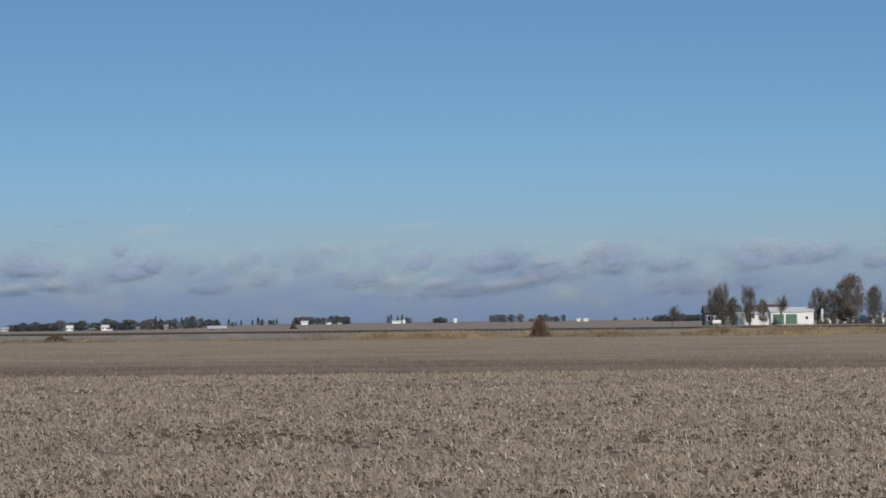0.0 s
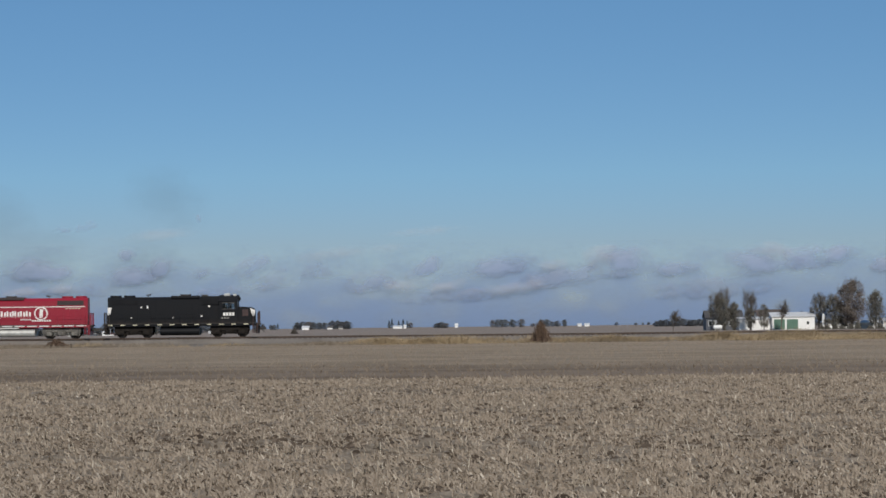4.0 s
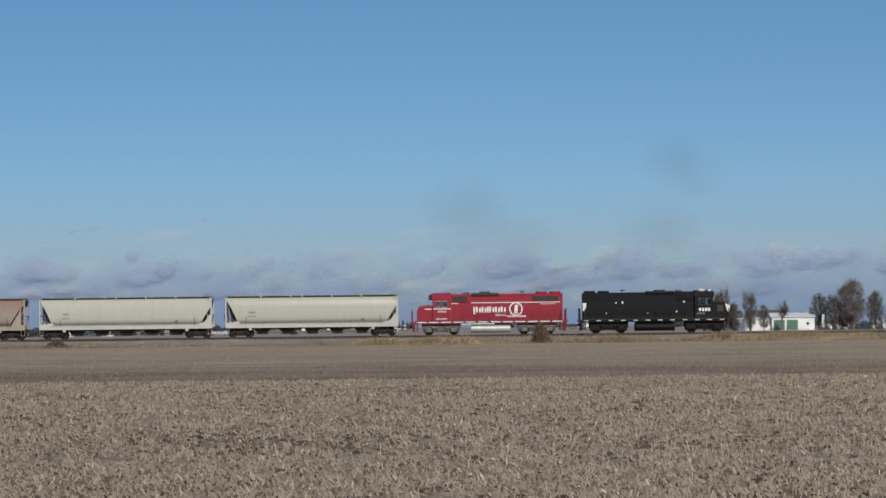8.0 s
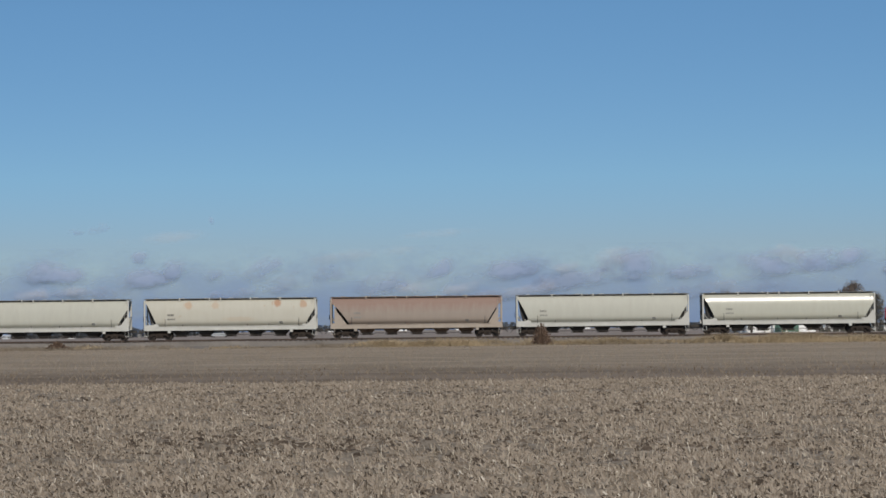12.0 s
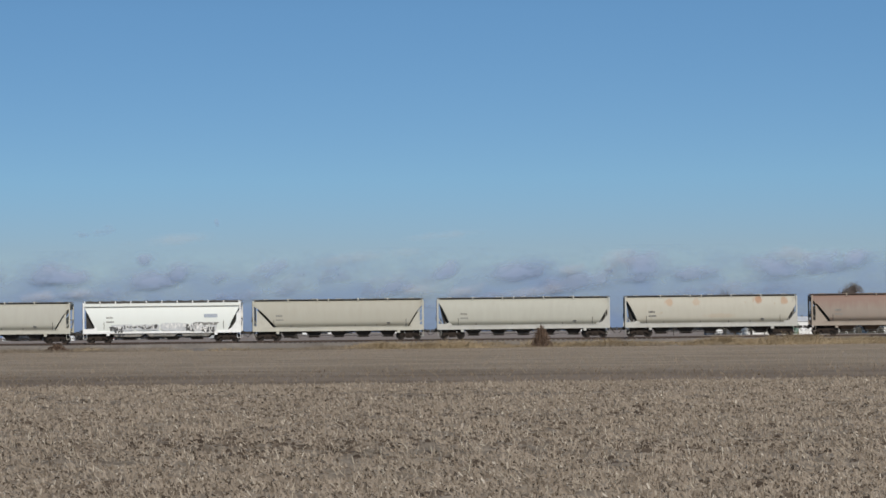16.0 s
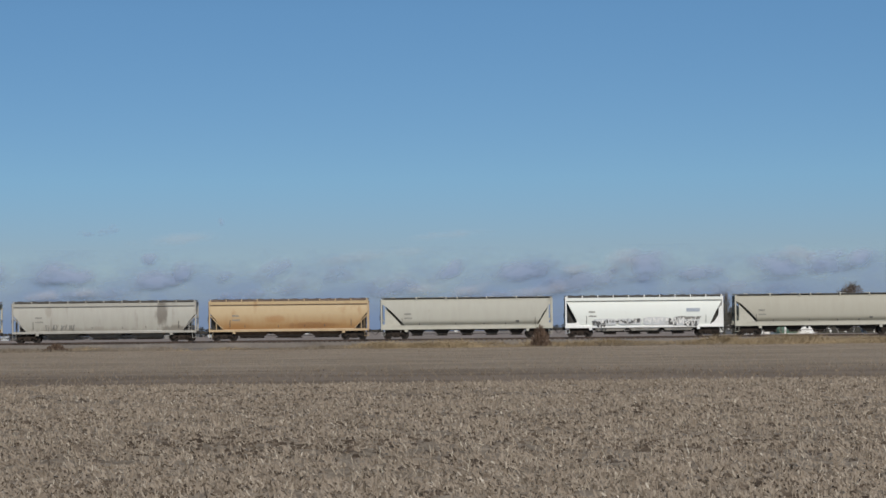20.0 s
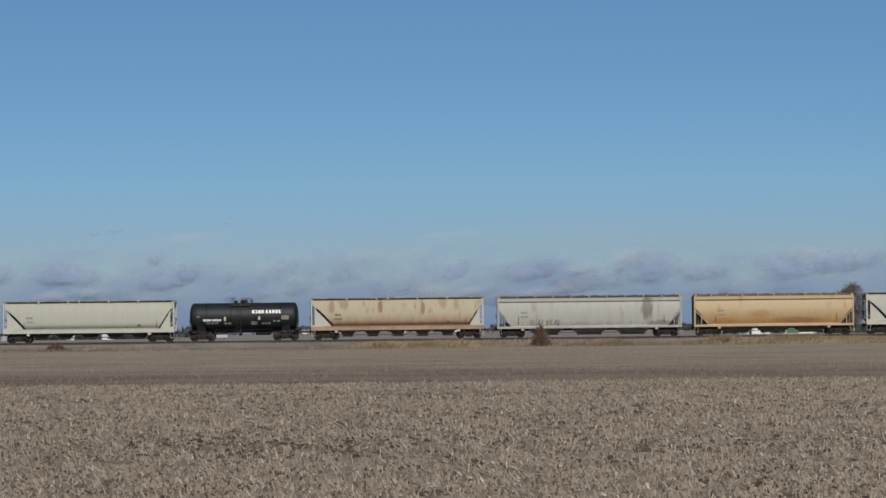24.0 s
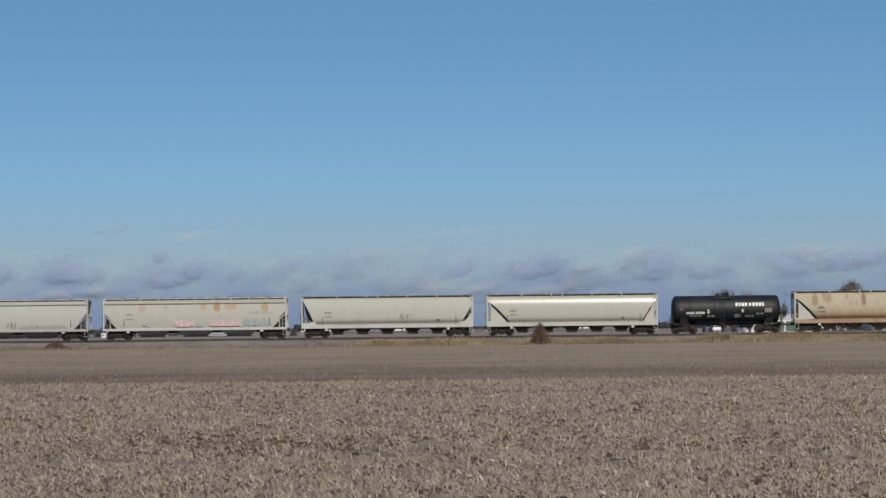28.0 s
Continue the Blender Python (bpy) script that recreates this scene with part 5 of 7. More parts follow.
NEEDLE = leafy("conifer_needles", [(0.0, (0.03, 0.038, 0.036)), (1.0, (0.07, 0.082, 0.075))])
# far leaves are paled towards blue-grey, painting distance haze into the colour
LEAF_FAR = leafy("hazy_far_foliage", [(0.0, (0.096, 0.108, 0.122)), (1.0, (0.146, 0.159, 0.173))])
LEAF_FAR_BROWN = leafy("hazy_brown_foliage", [(0.0, (0.112, 0.107, 0.106)), (1.0, (0.164, 0.154, 0.147))])


def limbs(bm, p, d, length, r, depth, rnd, tips, fine=0.04, spread=0.8, up=0.25, keep=0.71, first=0.55):
    end = p + d * length
    rod(bm, p, end, max(r, fine), max(r * 0.62, fine * 0.7), 5 if r > 0.05 else 3, caps=False)
    tips.append(end)
    if depth == 0:
        return
    for k in range(rnd.choice((2, 3, 3) if first > 0.5 else (3, 4, 4))):
        nd = (d + Vector((rnd.uniform(-spread, spread), rnd.uniform(-spread, spread), up + rnd.uniform(-0.35, 0.35)))).normalized()
        start = p + d * length * rnd.uniform(first, 1.0)
        limbs(bm, start, nd, length * (keep + rnd.uniform(-0.11, 0.11)), r * 0.55, depth - 1, rnd, tips, fine, spread, up, keep, first)


def tree(name, x, y, z, height, width, leaves, size, material, label, seed, depth=4, low=0.2, bare=0.0):
    """Broadleaf tree: tapered trunk, forked limbs, and a ragged crown of leaf clumps at the twig ends."""
    rnd, rng = random.Random(seed), np.random.default_rng(seed)
    ob = thing(name, pose(x, y, z), label, "tree")
    bm, tips = B(), []
    way = Vector((rnd.uniform(-0.06, 0.06), 0, 1)).normalized()
    if leaves > 400:
        limbs(bm, Vector((0, 0, -0.2)), way, height * 0.30, height * 0.022, depth, rnd, tips)
    else:      # bare trees open upwards like a vase
        limbs(bm, Vector((0, 0, -0.2)), way, height * 0.2, height * 0.02, depth - 1, rnd, tips, 0.015, 0.95, 0.2, 0.78, 0.35)
    top = max(t.z for t in tips)
    wide = max(max(abs(t.x) for t in tips), 0.1)
    fz, fx = height * 0.96 / top, width * 0.46 / wide
    for v in bm.verts:
        k = smooth_step(v.co.z / (height * 0.3))
        v.co = Vector((v.co.x * (1 + (fx - 1) * k), v.co.y * (1 + (fx - 1) * k), v.co.z * fz))
    part("trunk", bm, BARK, ob)
    pts = [(t.x * fx, t.y * fx, t.z * fz) for t in tips if leaves <= 400 and height * low < t.z * fz < height * (1 - bare)]
    if leaves > 400:      # fill out the crown with uneven clumps from its foot to its top
        top = 1 - bare
        for k in range(170):
            q = rnd.uniform(low, 0.97)
            u = (q - low) / (0.97 - low)
            r = max(0.35 * (1 - u), math.sin(math.pi * min(1.0, 0.1 + 0.86 * u)) ** 0.6) * width * rnd.uniform(0.38, 0.5) * math.sqrt(rnd.random())
            a = rnd.uniform(0, 2 * math.pi)
            pts.append((r * math.cos(a), r * math.sin(a), q * top * height))
    pts = np.array(pts)
    if leaves <= 400 and leaves:      # bare crowns end in sprays of fine twigs
        idx = rng.integers(0, len(pts), leaves)
        twigs = leaf_mesh("twigwork", pts[idx] + rng.normal(size=(leaves, 3)) * width * 0.05, rng.uniform(0.2, 0.5, leaves), material, ob, 0.05, rng)
        tagged(twigs, kind="stuff")
    elif leaves and len(pts):
        weight = rng.uniform(0.2, 1.0, len(pts))
        idx = rng.choice(len(pts), leaves, p=weight / weight.sum())
        spread = np.array([width * 0.05, width * 0.05, height * 0.045])
        leaf_mesh("crown", pts[idx] + rng.normal(size=(leaves, 3)) * spread, rng.uniform(0.5, 1.1, leaves) * size * 0.62, material, ob, 0.75, rng)
    return ob


def conifer(x, y, z, height, width, label, seed):
    rng = np.random.default_rng(seed)
    ob = thing("conifer", pose(x, y, z), label, "tree")
    bm = B()
    rod(bm, (0, 0, -0.2), (0, 0, height * 0.95), height * 0.02, 0.02, 6)
    part("trunk", bm, BARK, ob)
    n = 420
    t = rng.uniform(0.04, 1.0, n) ** 0.8
    ring = (1 - t) * (0.75 + 0.35 * np.sin(t * 34)) * width * 0.5 + 0.1
    a = rng.uniform(0, 2 * np.pi, n)
    rr = ring * np.sqrt(rng.uniform(0.2, 1, n))
    pts = np.stack([rr * np.cos(a), rr * np.sin(a), t * height], axis=1)
    leaf_mesh("crown", pts, rng.uniform(0.25, 0.6, n) * height * 0.05, NEEDLE, ob, 0.6, rng)
    return ob


def bush(name, x, y, z, height, width, n, material, label, seed, blades=0.5):
    """Dry weeds: a fan of thin stems with withered leaves."""
    rng = np.random.default_rng(seed)
    ob = thing(name, pose(x, y, z), label, "bush")
    a, lean = rng.uniform(0, 2 * np.pi, n), np.abs(rng.normal(0, 0.5, n))
    base = np.stack([rng.normal(0, width * 0.24, n), rng.normal(0, width * 0.24, n), np.zeros(n)], axis=1)
    length = height * rng.uniform(0.4, 1.05, n) * np.clip(1.05 - 1.5 * np.abs(base[:, 0]) / width, 0.2, 1)
    d = np.stack([np.cos(a) * lean * width / height * 0.35, np.sin(a) * lean * width / height * 0.35, np.ones(n)], axis=1)
    d /= np.linalg.norm(d, axis=1)[:, None]
    tip = base + d * length[:, None]
    w = np.stack([-np.sin(a), np.cos(a), np.zeros(n)], axis=1) * 0.014
    w[:, 0] += 0.012
    v = np.stack([base - w, base + w, tip + w * 0.6, tip - w * 0.6], axis=1).reshape(-1, 3)
    tagged(quads("twigwork", v, material, ob), kind="stuff")
    m = int(n * 3 * blades)
    i = rng.integers(0, n, m)
    pts = base[i] + d[i] * (length[i] * rng.uniform(0.25, 1.0, m))[:, None] + rng.normal(0, 0.05, (m, 3))
    pts[:, 2] = np.abs(pts[:, 2])
    leaf_mesh("foliage", pts, rng.uniform(0.03, 0.09, m), material, ob, 0.6, rng)
    return ob


# ---- farmyard behind the line ----
WALL_WHITE = worn("white_metal_siding", (0.72, 0.72, 0.71), (0.82, 0.82, 0.81), 0.3, 0.5, bump=0.05)
WALL_GREY = worn("dark_slate_siding", (0.07, 0.08, 0.10), (0.11, 0.12, 0.145), 0.4, 0.7, bump=0.05)
ROOF_WHITE = worn("pale_metal_roof", (0.62, 0.63, 0.64), (0.74, 0.75, 0.76), 0.3, 0.45, bump=0.05)
ROOF_DARK = worn("dark_shingles", (0.05, 0.05, 0.055), (0.10, 0.095, 0.095), 0.6, 0.85)
ROOF_BROWN = worn("brown_shingles", (0.075, 0.058, 0.05), (0.12, 0.092, 0.08), 0.8, 0.85)
ROOF_RED = worn("red_brown_roof", (0.20, 0.09, 0.07), (0.28, 0.13, 0.1), 0.6, 0.8)
DOOR_GREEN = worn("green_door_paint", (0.06, 0.13, 0.095), (0.085, 0.17, 0.125), 0.8, 0.6, bump=0.05)
WALL_DULL = worn("weathered_pale_siding", (0.36, 0.375, 0.39), (0.46, 0.475, 0.49), 0.4, 0.6, bump=0.05)
SHED_GREY = worn("weathered_grey_boards", (0.19, 0.185, 0.175), (0.27, 0.26, 0.245), 0.5, 0.85)
CONCRETE = worn("concrete", (0.36, 0.35, 0.33), (0.46, 0.45, 0.42), 0.8, 0.85)


def gabled(name, b, d, w, depth, eave, ridge, wall, roof, label, category, doors=(), windows=()):
    """A shed or house with its ridge across the view. doors, windows: (x0, x1, z0, z1, material)."""
    x, y, z = spot(b, d)
    ob = thing(name, pose(x, y, z), label, category)
    h = w / 2
    bm = B()
    prism_x(bm, [(0, -0.4), (0, eave), (depth / 2, ridge), (depth, eave), (depth, -0.4)], -h, h)
    part("wall", bm, wall, ob)
    for s in (0, 1):
        bm = B()
        y0, y1 = (-0.35, depth / 2) if s == 0 else (depth + 0.35, depth / 2)
        za = eave - 0.35 * (ridge - eave) / (depth / 2)
        vs = []
        for dz in (0.03, 0.13):
            for xx, yy, zz in ((-h - 0.3, y0, za), (h + 0.3, y0, za), (h + 0.3, y1, ridge), (-h - 0.3, y1, ridge)):
                vs.append(bm.verts.new((xx, yy, zz + dz)))
        for q in ((0, 1, 2, 3), (4, 5, 6, 7), (0, 1, 5, 4), (1, 2, 6, 5), (2, 3, 7, 6), (3, 0, 4, 7)):
            bm.faces.new([vs[k] for k in q])
        part("roof", bm, roof, ob)
    for x0, x1, z0, z1, mat in doors:
        bm = B()
        box(bm, x0, x1, -0.08, 0.02, z0, z1, 0.02)
        dr = part("door", bm, mat, ob)
        bm = B()
        box(bm, x0 - 0.12, x1 + 0.12, -0.05, 0.02, z1 + 0.005, z1 + 0.17)
        part("track", bm, WALL_WHITE, dr)
    for x0, x1, z0, z1, mat in windows:
        bm = B()
        box(bm, x0 - 0.1, x1 + 0.1, -0.05, 0.02, z0 - 0.1, z1 + 0.1)
        wd = part("window", bm, WALL_WHITE, ob)
        bm = B()
        box(bm, x0, x1, -0.07, 0.0, z0, z1)
        part("pane", bm, mat, wd)
    return ob


def farmyard():
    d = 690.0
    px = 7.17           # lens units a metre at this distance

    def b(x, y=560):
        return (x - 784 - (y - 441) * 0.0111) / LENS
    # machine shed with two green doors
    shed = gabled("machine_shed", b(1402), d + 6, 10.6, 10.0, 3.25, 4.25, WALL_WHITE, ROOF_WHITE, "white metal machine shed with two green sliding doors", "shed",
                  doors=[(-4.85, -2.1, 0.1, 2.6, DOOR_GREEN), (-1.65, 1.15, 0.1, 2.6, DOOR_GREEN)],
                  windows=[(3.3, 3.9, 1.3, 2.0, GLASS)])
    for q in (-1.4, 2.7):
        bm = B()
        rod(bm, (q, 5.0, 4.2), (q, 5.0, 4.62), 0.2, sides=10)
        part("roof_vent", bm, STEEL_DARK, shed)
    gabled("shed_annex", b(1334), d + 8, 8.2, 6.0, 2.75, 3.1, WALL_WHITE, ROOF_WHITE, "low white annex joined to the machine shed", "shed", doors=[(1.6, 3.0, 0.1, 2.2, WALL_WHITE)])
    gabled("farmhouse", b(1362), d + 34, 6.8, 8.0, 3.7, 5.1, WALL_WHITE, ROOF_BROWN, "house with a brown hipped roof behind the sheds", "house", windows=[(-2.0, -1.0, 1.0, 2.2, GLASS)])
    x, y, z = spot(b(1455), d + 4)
    post = thing("feed_bin", pose(x, y, z), "narrow white upright feed bin beside the shed", "feed bin")
    bm = B()
    rod(bm, (0, 0, 0.7), (0, 0, 3.6), 0.34, sides=14)
    rod(bm, (0, 0, 3.6), (0, 0, 4.0), 0.34, 0.08, sides=14)
    rod(bm, (0, 0, 0.7), (0, 0, 0.2), 0.34, 0.1, sides=14)
    part("bin", bm, WALL_WHITE, post)
    for q in range(4):
        bm = B()
        c, e = 0.3 * math.cos(q * math.pi / 2 + 0.6), 0.3 * math.sin(q * math.pi / 2 + 0.6)
        rod(bm, (c, e, -0.1), (c, e, 1.2), 0.04)
        part("leg", bm, WALL_WHITE, post)
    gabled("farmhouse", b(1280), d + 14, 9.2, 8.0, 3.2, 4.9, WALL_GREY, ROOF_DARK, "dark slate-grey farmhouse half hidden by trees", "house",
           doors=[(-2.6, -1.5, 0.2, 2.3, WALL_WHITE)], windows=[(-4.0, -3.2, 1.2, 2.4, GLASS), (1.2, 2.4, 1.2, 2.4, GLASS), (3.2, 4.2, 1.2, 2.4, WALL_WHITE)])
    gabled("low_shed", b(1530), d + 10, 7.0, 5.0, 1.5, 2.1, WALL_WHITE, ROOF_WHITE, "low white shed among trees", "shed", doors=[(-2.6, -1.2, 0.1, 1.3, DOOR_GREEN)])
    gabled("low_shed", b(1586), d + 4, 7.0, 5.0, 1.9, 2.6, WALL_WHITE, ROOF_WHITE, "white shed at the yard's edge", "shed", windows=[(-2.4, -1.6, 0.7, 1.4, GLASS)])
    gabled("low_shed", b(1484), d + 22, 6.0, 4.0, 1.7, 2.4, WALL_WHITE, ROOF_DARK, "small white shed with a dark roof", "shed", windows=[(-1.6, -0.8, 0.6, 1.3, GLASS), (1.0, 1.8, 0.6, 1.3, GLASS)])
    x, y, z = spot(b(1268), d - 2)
    tank = thing("propane_tank", pose(x, y, z), "white propane tank on short feet", "tank")
    bm = B()
    rod(bm, (-0.9, 0, 0.85), (0.9, 0, 0.85), 0.5, sides=14)
    rod(bm, (0.9, 0, 0.85), (1.1, 0, 0.85), 0.5, 0.25, sides=14)
    rod(bm, (-0.9, 0, 0.85), (-1.1, 0, 0.85), 0.5, 0.25, sides=14)
    part("tank_body", bm, WALL_WHITE, tank)
    for s in (-0.6, 0.6):
        bm = B()
        box(bm, s - 0.1, s + 0.1, -0.35, 0.35, -0.1, 0.45)
        part("foot", bm, CONCRETE, tank)

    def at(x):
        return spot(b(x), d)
    T = tree
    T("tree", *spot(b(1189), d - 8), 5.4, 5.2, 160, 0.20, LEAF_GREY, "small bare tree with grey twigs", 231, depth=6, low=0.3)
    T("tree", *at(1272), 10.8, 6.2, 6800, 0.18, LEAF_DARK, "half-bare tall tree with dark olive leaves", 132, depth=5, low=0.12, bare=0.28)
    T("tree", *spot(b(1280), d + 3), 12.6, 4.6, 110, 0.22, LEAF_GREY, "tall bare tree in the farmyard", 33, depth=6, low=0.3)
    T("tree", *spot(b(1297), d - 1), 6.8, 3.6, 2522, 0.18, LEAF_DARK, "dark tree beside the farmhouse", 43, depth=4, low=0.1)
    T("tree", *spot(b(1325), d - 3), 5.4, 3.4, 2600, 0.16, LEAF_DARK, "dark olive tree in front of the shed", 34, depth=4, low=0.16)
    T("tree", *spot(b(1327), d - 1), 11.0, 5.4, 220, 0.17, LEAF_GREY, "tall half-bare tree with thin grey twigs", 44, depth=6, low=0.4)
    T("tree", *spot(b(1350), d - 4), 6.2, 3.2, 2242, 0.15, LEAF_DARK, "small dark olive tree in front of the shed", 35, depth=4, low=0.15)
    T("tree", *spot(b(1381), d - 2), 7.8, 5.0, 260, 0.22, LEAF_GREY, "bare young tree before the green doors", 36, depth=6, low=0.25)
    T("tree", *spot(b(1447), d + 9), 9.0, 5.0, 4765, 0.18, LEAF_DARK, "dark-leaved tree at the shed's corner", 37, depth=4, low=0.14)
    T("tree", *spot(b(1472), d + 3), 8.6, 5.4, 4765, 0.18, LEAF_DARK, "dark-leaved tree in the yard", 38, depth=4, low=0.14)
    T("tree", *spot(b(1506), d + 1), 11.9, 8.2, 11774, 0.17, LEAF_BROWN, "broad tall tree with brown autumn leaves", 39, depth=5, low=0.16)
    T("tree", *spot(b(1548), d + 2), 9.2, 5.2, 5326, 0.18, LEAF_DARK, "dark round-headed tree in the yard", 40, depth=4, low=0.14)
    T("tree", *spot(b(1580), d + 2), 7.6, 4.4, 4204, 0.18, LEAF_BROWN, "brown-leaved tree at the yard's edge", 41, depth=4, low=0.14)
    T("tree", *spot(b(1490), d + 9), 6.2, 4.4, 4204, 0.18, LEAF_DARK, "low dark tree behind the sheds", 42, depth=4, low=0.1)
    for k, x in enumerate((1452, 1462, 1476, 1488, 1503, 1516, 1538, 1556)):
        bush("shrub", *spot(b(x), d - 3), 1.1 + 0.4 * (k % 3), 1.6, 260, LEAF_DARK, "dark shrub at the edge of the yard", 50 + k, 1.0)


farmyard()


# ---- far farms along the horizon ----
def far_things():
    rnd = random.Random(77)
    protos = [tree("tree", 0, -600 - 20 * k, 0, 10, w, 1100, 0.5, m, "dark distant tree on the horizon", 60 + k, depth=3, low=0.03)
              for k, (w, m) in enumerate(((8, LEAF_FAR), (7, LEAF_FAR), (9, LEAF_FAR_BROWN), (6, LEAF_FAR)))]
    cone = conifer(0, -700, 0, 10, 4.5, "dark distant conifer by a farm", 70)

    fresh, base = protos + [cone], {}

    def b(x, y=575):
        return (x - 784 - (y - 441) * 0.0111) / LENS

    def put(proto, x, d, h, w, w0):
        px, py, pz = spot(b(x), d)
        if proto in fresh:      # the pattern itself is the first of its kind in the belt
            fresh.remove(proto)
            proto.matrix_basis = Matrix.LocRotScale((px, py, pz), None, (w / w0, w / w0, h / 10))
            base[proto] = (w / w0, h / 10)
            return
        w, h = w / base[proto][0], h / base[proto][1]
        copy_thing(proto, Matrix.LocRotScale((px, py, pz), Euler((0, 0, rnd.uniform(0, 6))), (w / w0, w / w0, h / 10)))
    # (bearing mark, height mark, width mark) at 2000 m: 2.475 marks a metre
    for x, h, w in ((20, 14, 14), (30, 14, 14), (41, 18, 14), (52, 14, 14), (63, 19, 15), (74, 15, 15), (86, 17, 15), (97, 16, 14), (108, 23, 15), (124, 18, 10),
                    (138, 18, 16), (146, 21, 18), (165, 17, 12), (175, 16, 12), (190, 25, 18), (203, 21, 14), (214, 16, 14), (224, 22, 16), (233, 22, 16), (245, 16, 10),
                    (257, 21, 16), (267, 24, 16), (286, 20, 12), (299, 19, 16), (310, 22, 12), (331, 24, 12), (341, 26, 12), (355, 21, 12), (371, 18, 14), (383, 17, 10)):
        k = rnd.randrange(4)
        put(protos[k], x, 2000 + rnd.uniform(-40, 60), h / 3.0, w / 1.35, (8, 7, 9, 6)[k])
    for x, h in ((276, 27), (284, 23), (322, 24)):
        put(cone, x, 1985, h / 2.9, h / 4.2, 4.5)
    for x, h in ((405, 13), (418, 9), (427, 11), (447, 11), (457, 15), (490, 11)):
        put(cone, x, 2600, h / 1.9, h / 2.3, 4.5)
    for x, h, w in ((412, 7, 8), (464, 11, 10), (478, 9, 9), (484, 9, 8)):
        put(protos[1], x, 2620, h / 1.9, w / 1.9, 7)
    for x, h, w in ((525, 13, 12), (534, 14, 12), (544, 14, 12), (552, 13, 10), (563, 12, 10), (573, 12, 10), (586, 15, 10), (596, 15, 10), (604, 13, 10), (612, 14, 14)):
        k = rnd.randrange(4)
        put(protos[k], x, 2250 + rnd.uniform(-20, 40), h / 2.2, w / 1.35, (8, 7, 9, 6)[k])
    for x, h in ((687, 14), (692, 17), (704, 14), (712, 16), (719, 13)):
        put(cone, x, 2400, h / 2.05, h / 3.0, 4.5)
    for x, h, w in ((724, 10, 9), (772, 8, 12), (780, 10, 14), (787, 8, 10), (871, 13, 10), (878, 13, 10), (886, 13, 10), (893, 13, 10), (905, 13, 14), (921, 14, 12),
                    (941, 6, 8), (957, 12, 12), (966, 13, 10), (975, 9, 8), (984, 10, 10), (997, 12, 8)):
        k = rnd.randrange(4)
        put(protos[k], x, 2500 + rnd.uniform(-20, 40), h / 1.95, w / 1.35, (8, 7, 9, 6)[k])
    for x, h, w in ((1089, 5, 9), (1123, 4, 7), (1136, 4, 5), (1146, 5, 7)):
        put(protos[0], x, 3600, h / 1.35, w / 1.3, 8)
    for x, h, w in ((1168, 11, 12), (1177, 12, 12), (1186, 10, 12), (1197, 11, 14), (1208, 13, 14), (1219, 11, 14), (1228, 11, 14), (1237, 12, 14), (1246, 11, 12), (1160, 9, 10)):
        put(protos[1], x, 1700 + rnd.uniform(-20, 40), h / 2.9, w / 1.8, 7)
    # white houses and sheds, each with roof and openings
    W = gabled
    pane = [(-2.0, -1.0, 1.0, 2.0, GLASS), (1.0, 2.0, 1.0, 2.0, GLASS)]
    W("farmhouse", b(8), 1960, 5.2, 6, 1.7, 2.9, WALL_DULL, WALL_DULL, "distant white farmhouse beside a tree belt", "house", windows=pane)
    W("farmhouse", b(123), 1950, 4.6, 6, 2.0, 3.8, WALL_WHITE, ROOF_WHITE, "distant white farmhouse among trees", "house", windows=pane)
    W("farmhouse", b(186), 1950, 5.2, 6, 2.4, 3.9, WALL_WHITE, ROOF_WHITE, "distant white farmhouse in front of trees", "house", windows=pane)
    W("low_shed", b(195), 1945, 3.4, 4, 1.0, 1.7, WALL_WHITE, ROOF_RED, "distant small shed with a red-brown roof", "shed")
    W("low_shed", b(163), 1955, 4.4, 4, 1.2, 1.8, WALL_GREY, SHED_GREY, "distant low grey farm shed", "shed")
    W("low_shed", b(244), 1955, 2.2, 4, 1.4, 2.4, SHED_GREY, SHED_GREY, "distant narrow grey shed", "shed")
    W("low_shed", b(294), 1955, 3.2, 4, 2.0, 3.4, SHED_GREY, SHED_GREY, "distant weathered grey-tan farm shed", "shed")
    W("machine_shed", b(539), 2210, 5.6, 7, 1.7, 2.9, WALL_WHITE, ROOF_WHITE, "distant white machine shed before dark trees", "shed")
    W("farmhouse", b(582), 2210, 4.2, 6, 1.6, 3.0, WALL_WHITE, ROOF_DARK, "distant farmhouse under dark trees", "house", windows=pane)
    W("farmhouse", b(601), 2215, 3.4, 6, 1.4, 2.6, CONCRETE, ROOF_DARK, "distant grey farmhouse under dark trees", "house")
    W("machine_shed", b(702), 2370, 7.6, 6, 1.6, 2.4, WALL_WHITE, ROOF_WHITE, "distant long white shed between conifers", "shed")
    W("low_shed", b(715), 2375, 2.0, 3, 2.0, 3.0, WALL_WHITE, ROOF_WHITE, "distant upright white shed", "shed")
    W("low_shed", b(806), 2600, 2.8, 3, 2.4, 3.8, WALL_WHITE, ROOF_WHITE, "distant tall white shed alone in the field", "shed")
    W("low_shed", b(1024), 2500, 3.4, 4, 1.7, 2.6, WALL_WHITE, ROOF_WHITE, "distant white shed on the horizon", "shed")
    W("machine_shed", b(1037), 2500, 4.4, 5, 1.7, 2.6, WALL_WHITE, ROOF_WHITE, "distant white barn on the horizon", "shed")
    # a long white trailer parked beyond the line
    x, y, z = spot(b(384), 1200)
    tr = thing("farm_trailer", pose(x, y, z), "long low white farm trailer parked in a field", "trailer")
    bm = B()
    box(bm, -4.2, 4.2, 0, 2.4, 0.55, 1.75, 0.05)
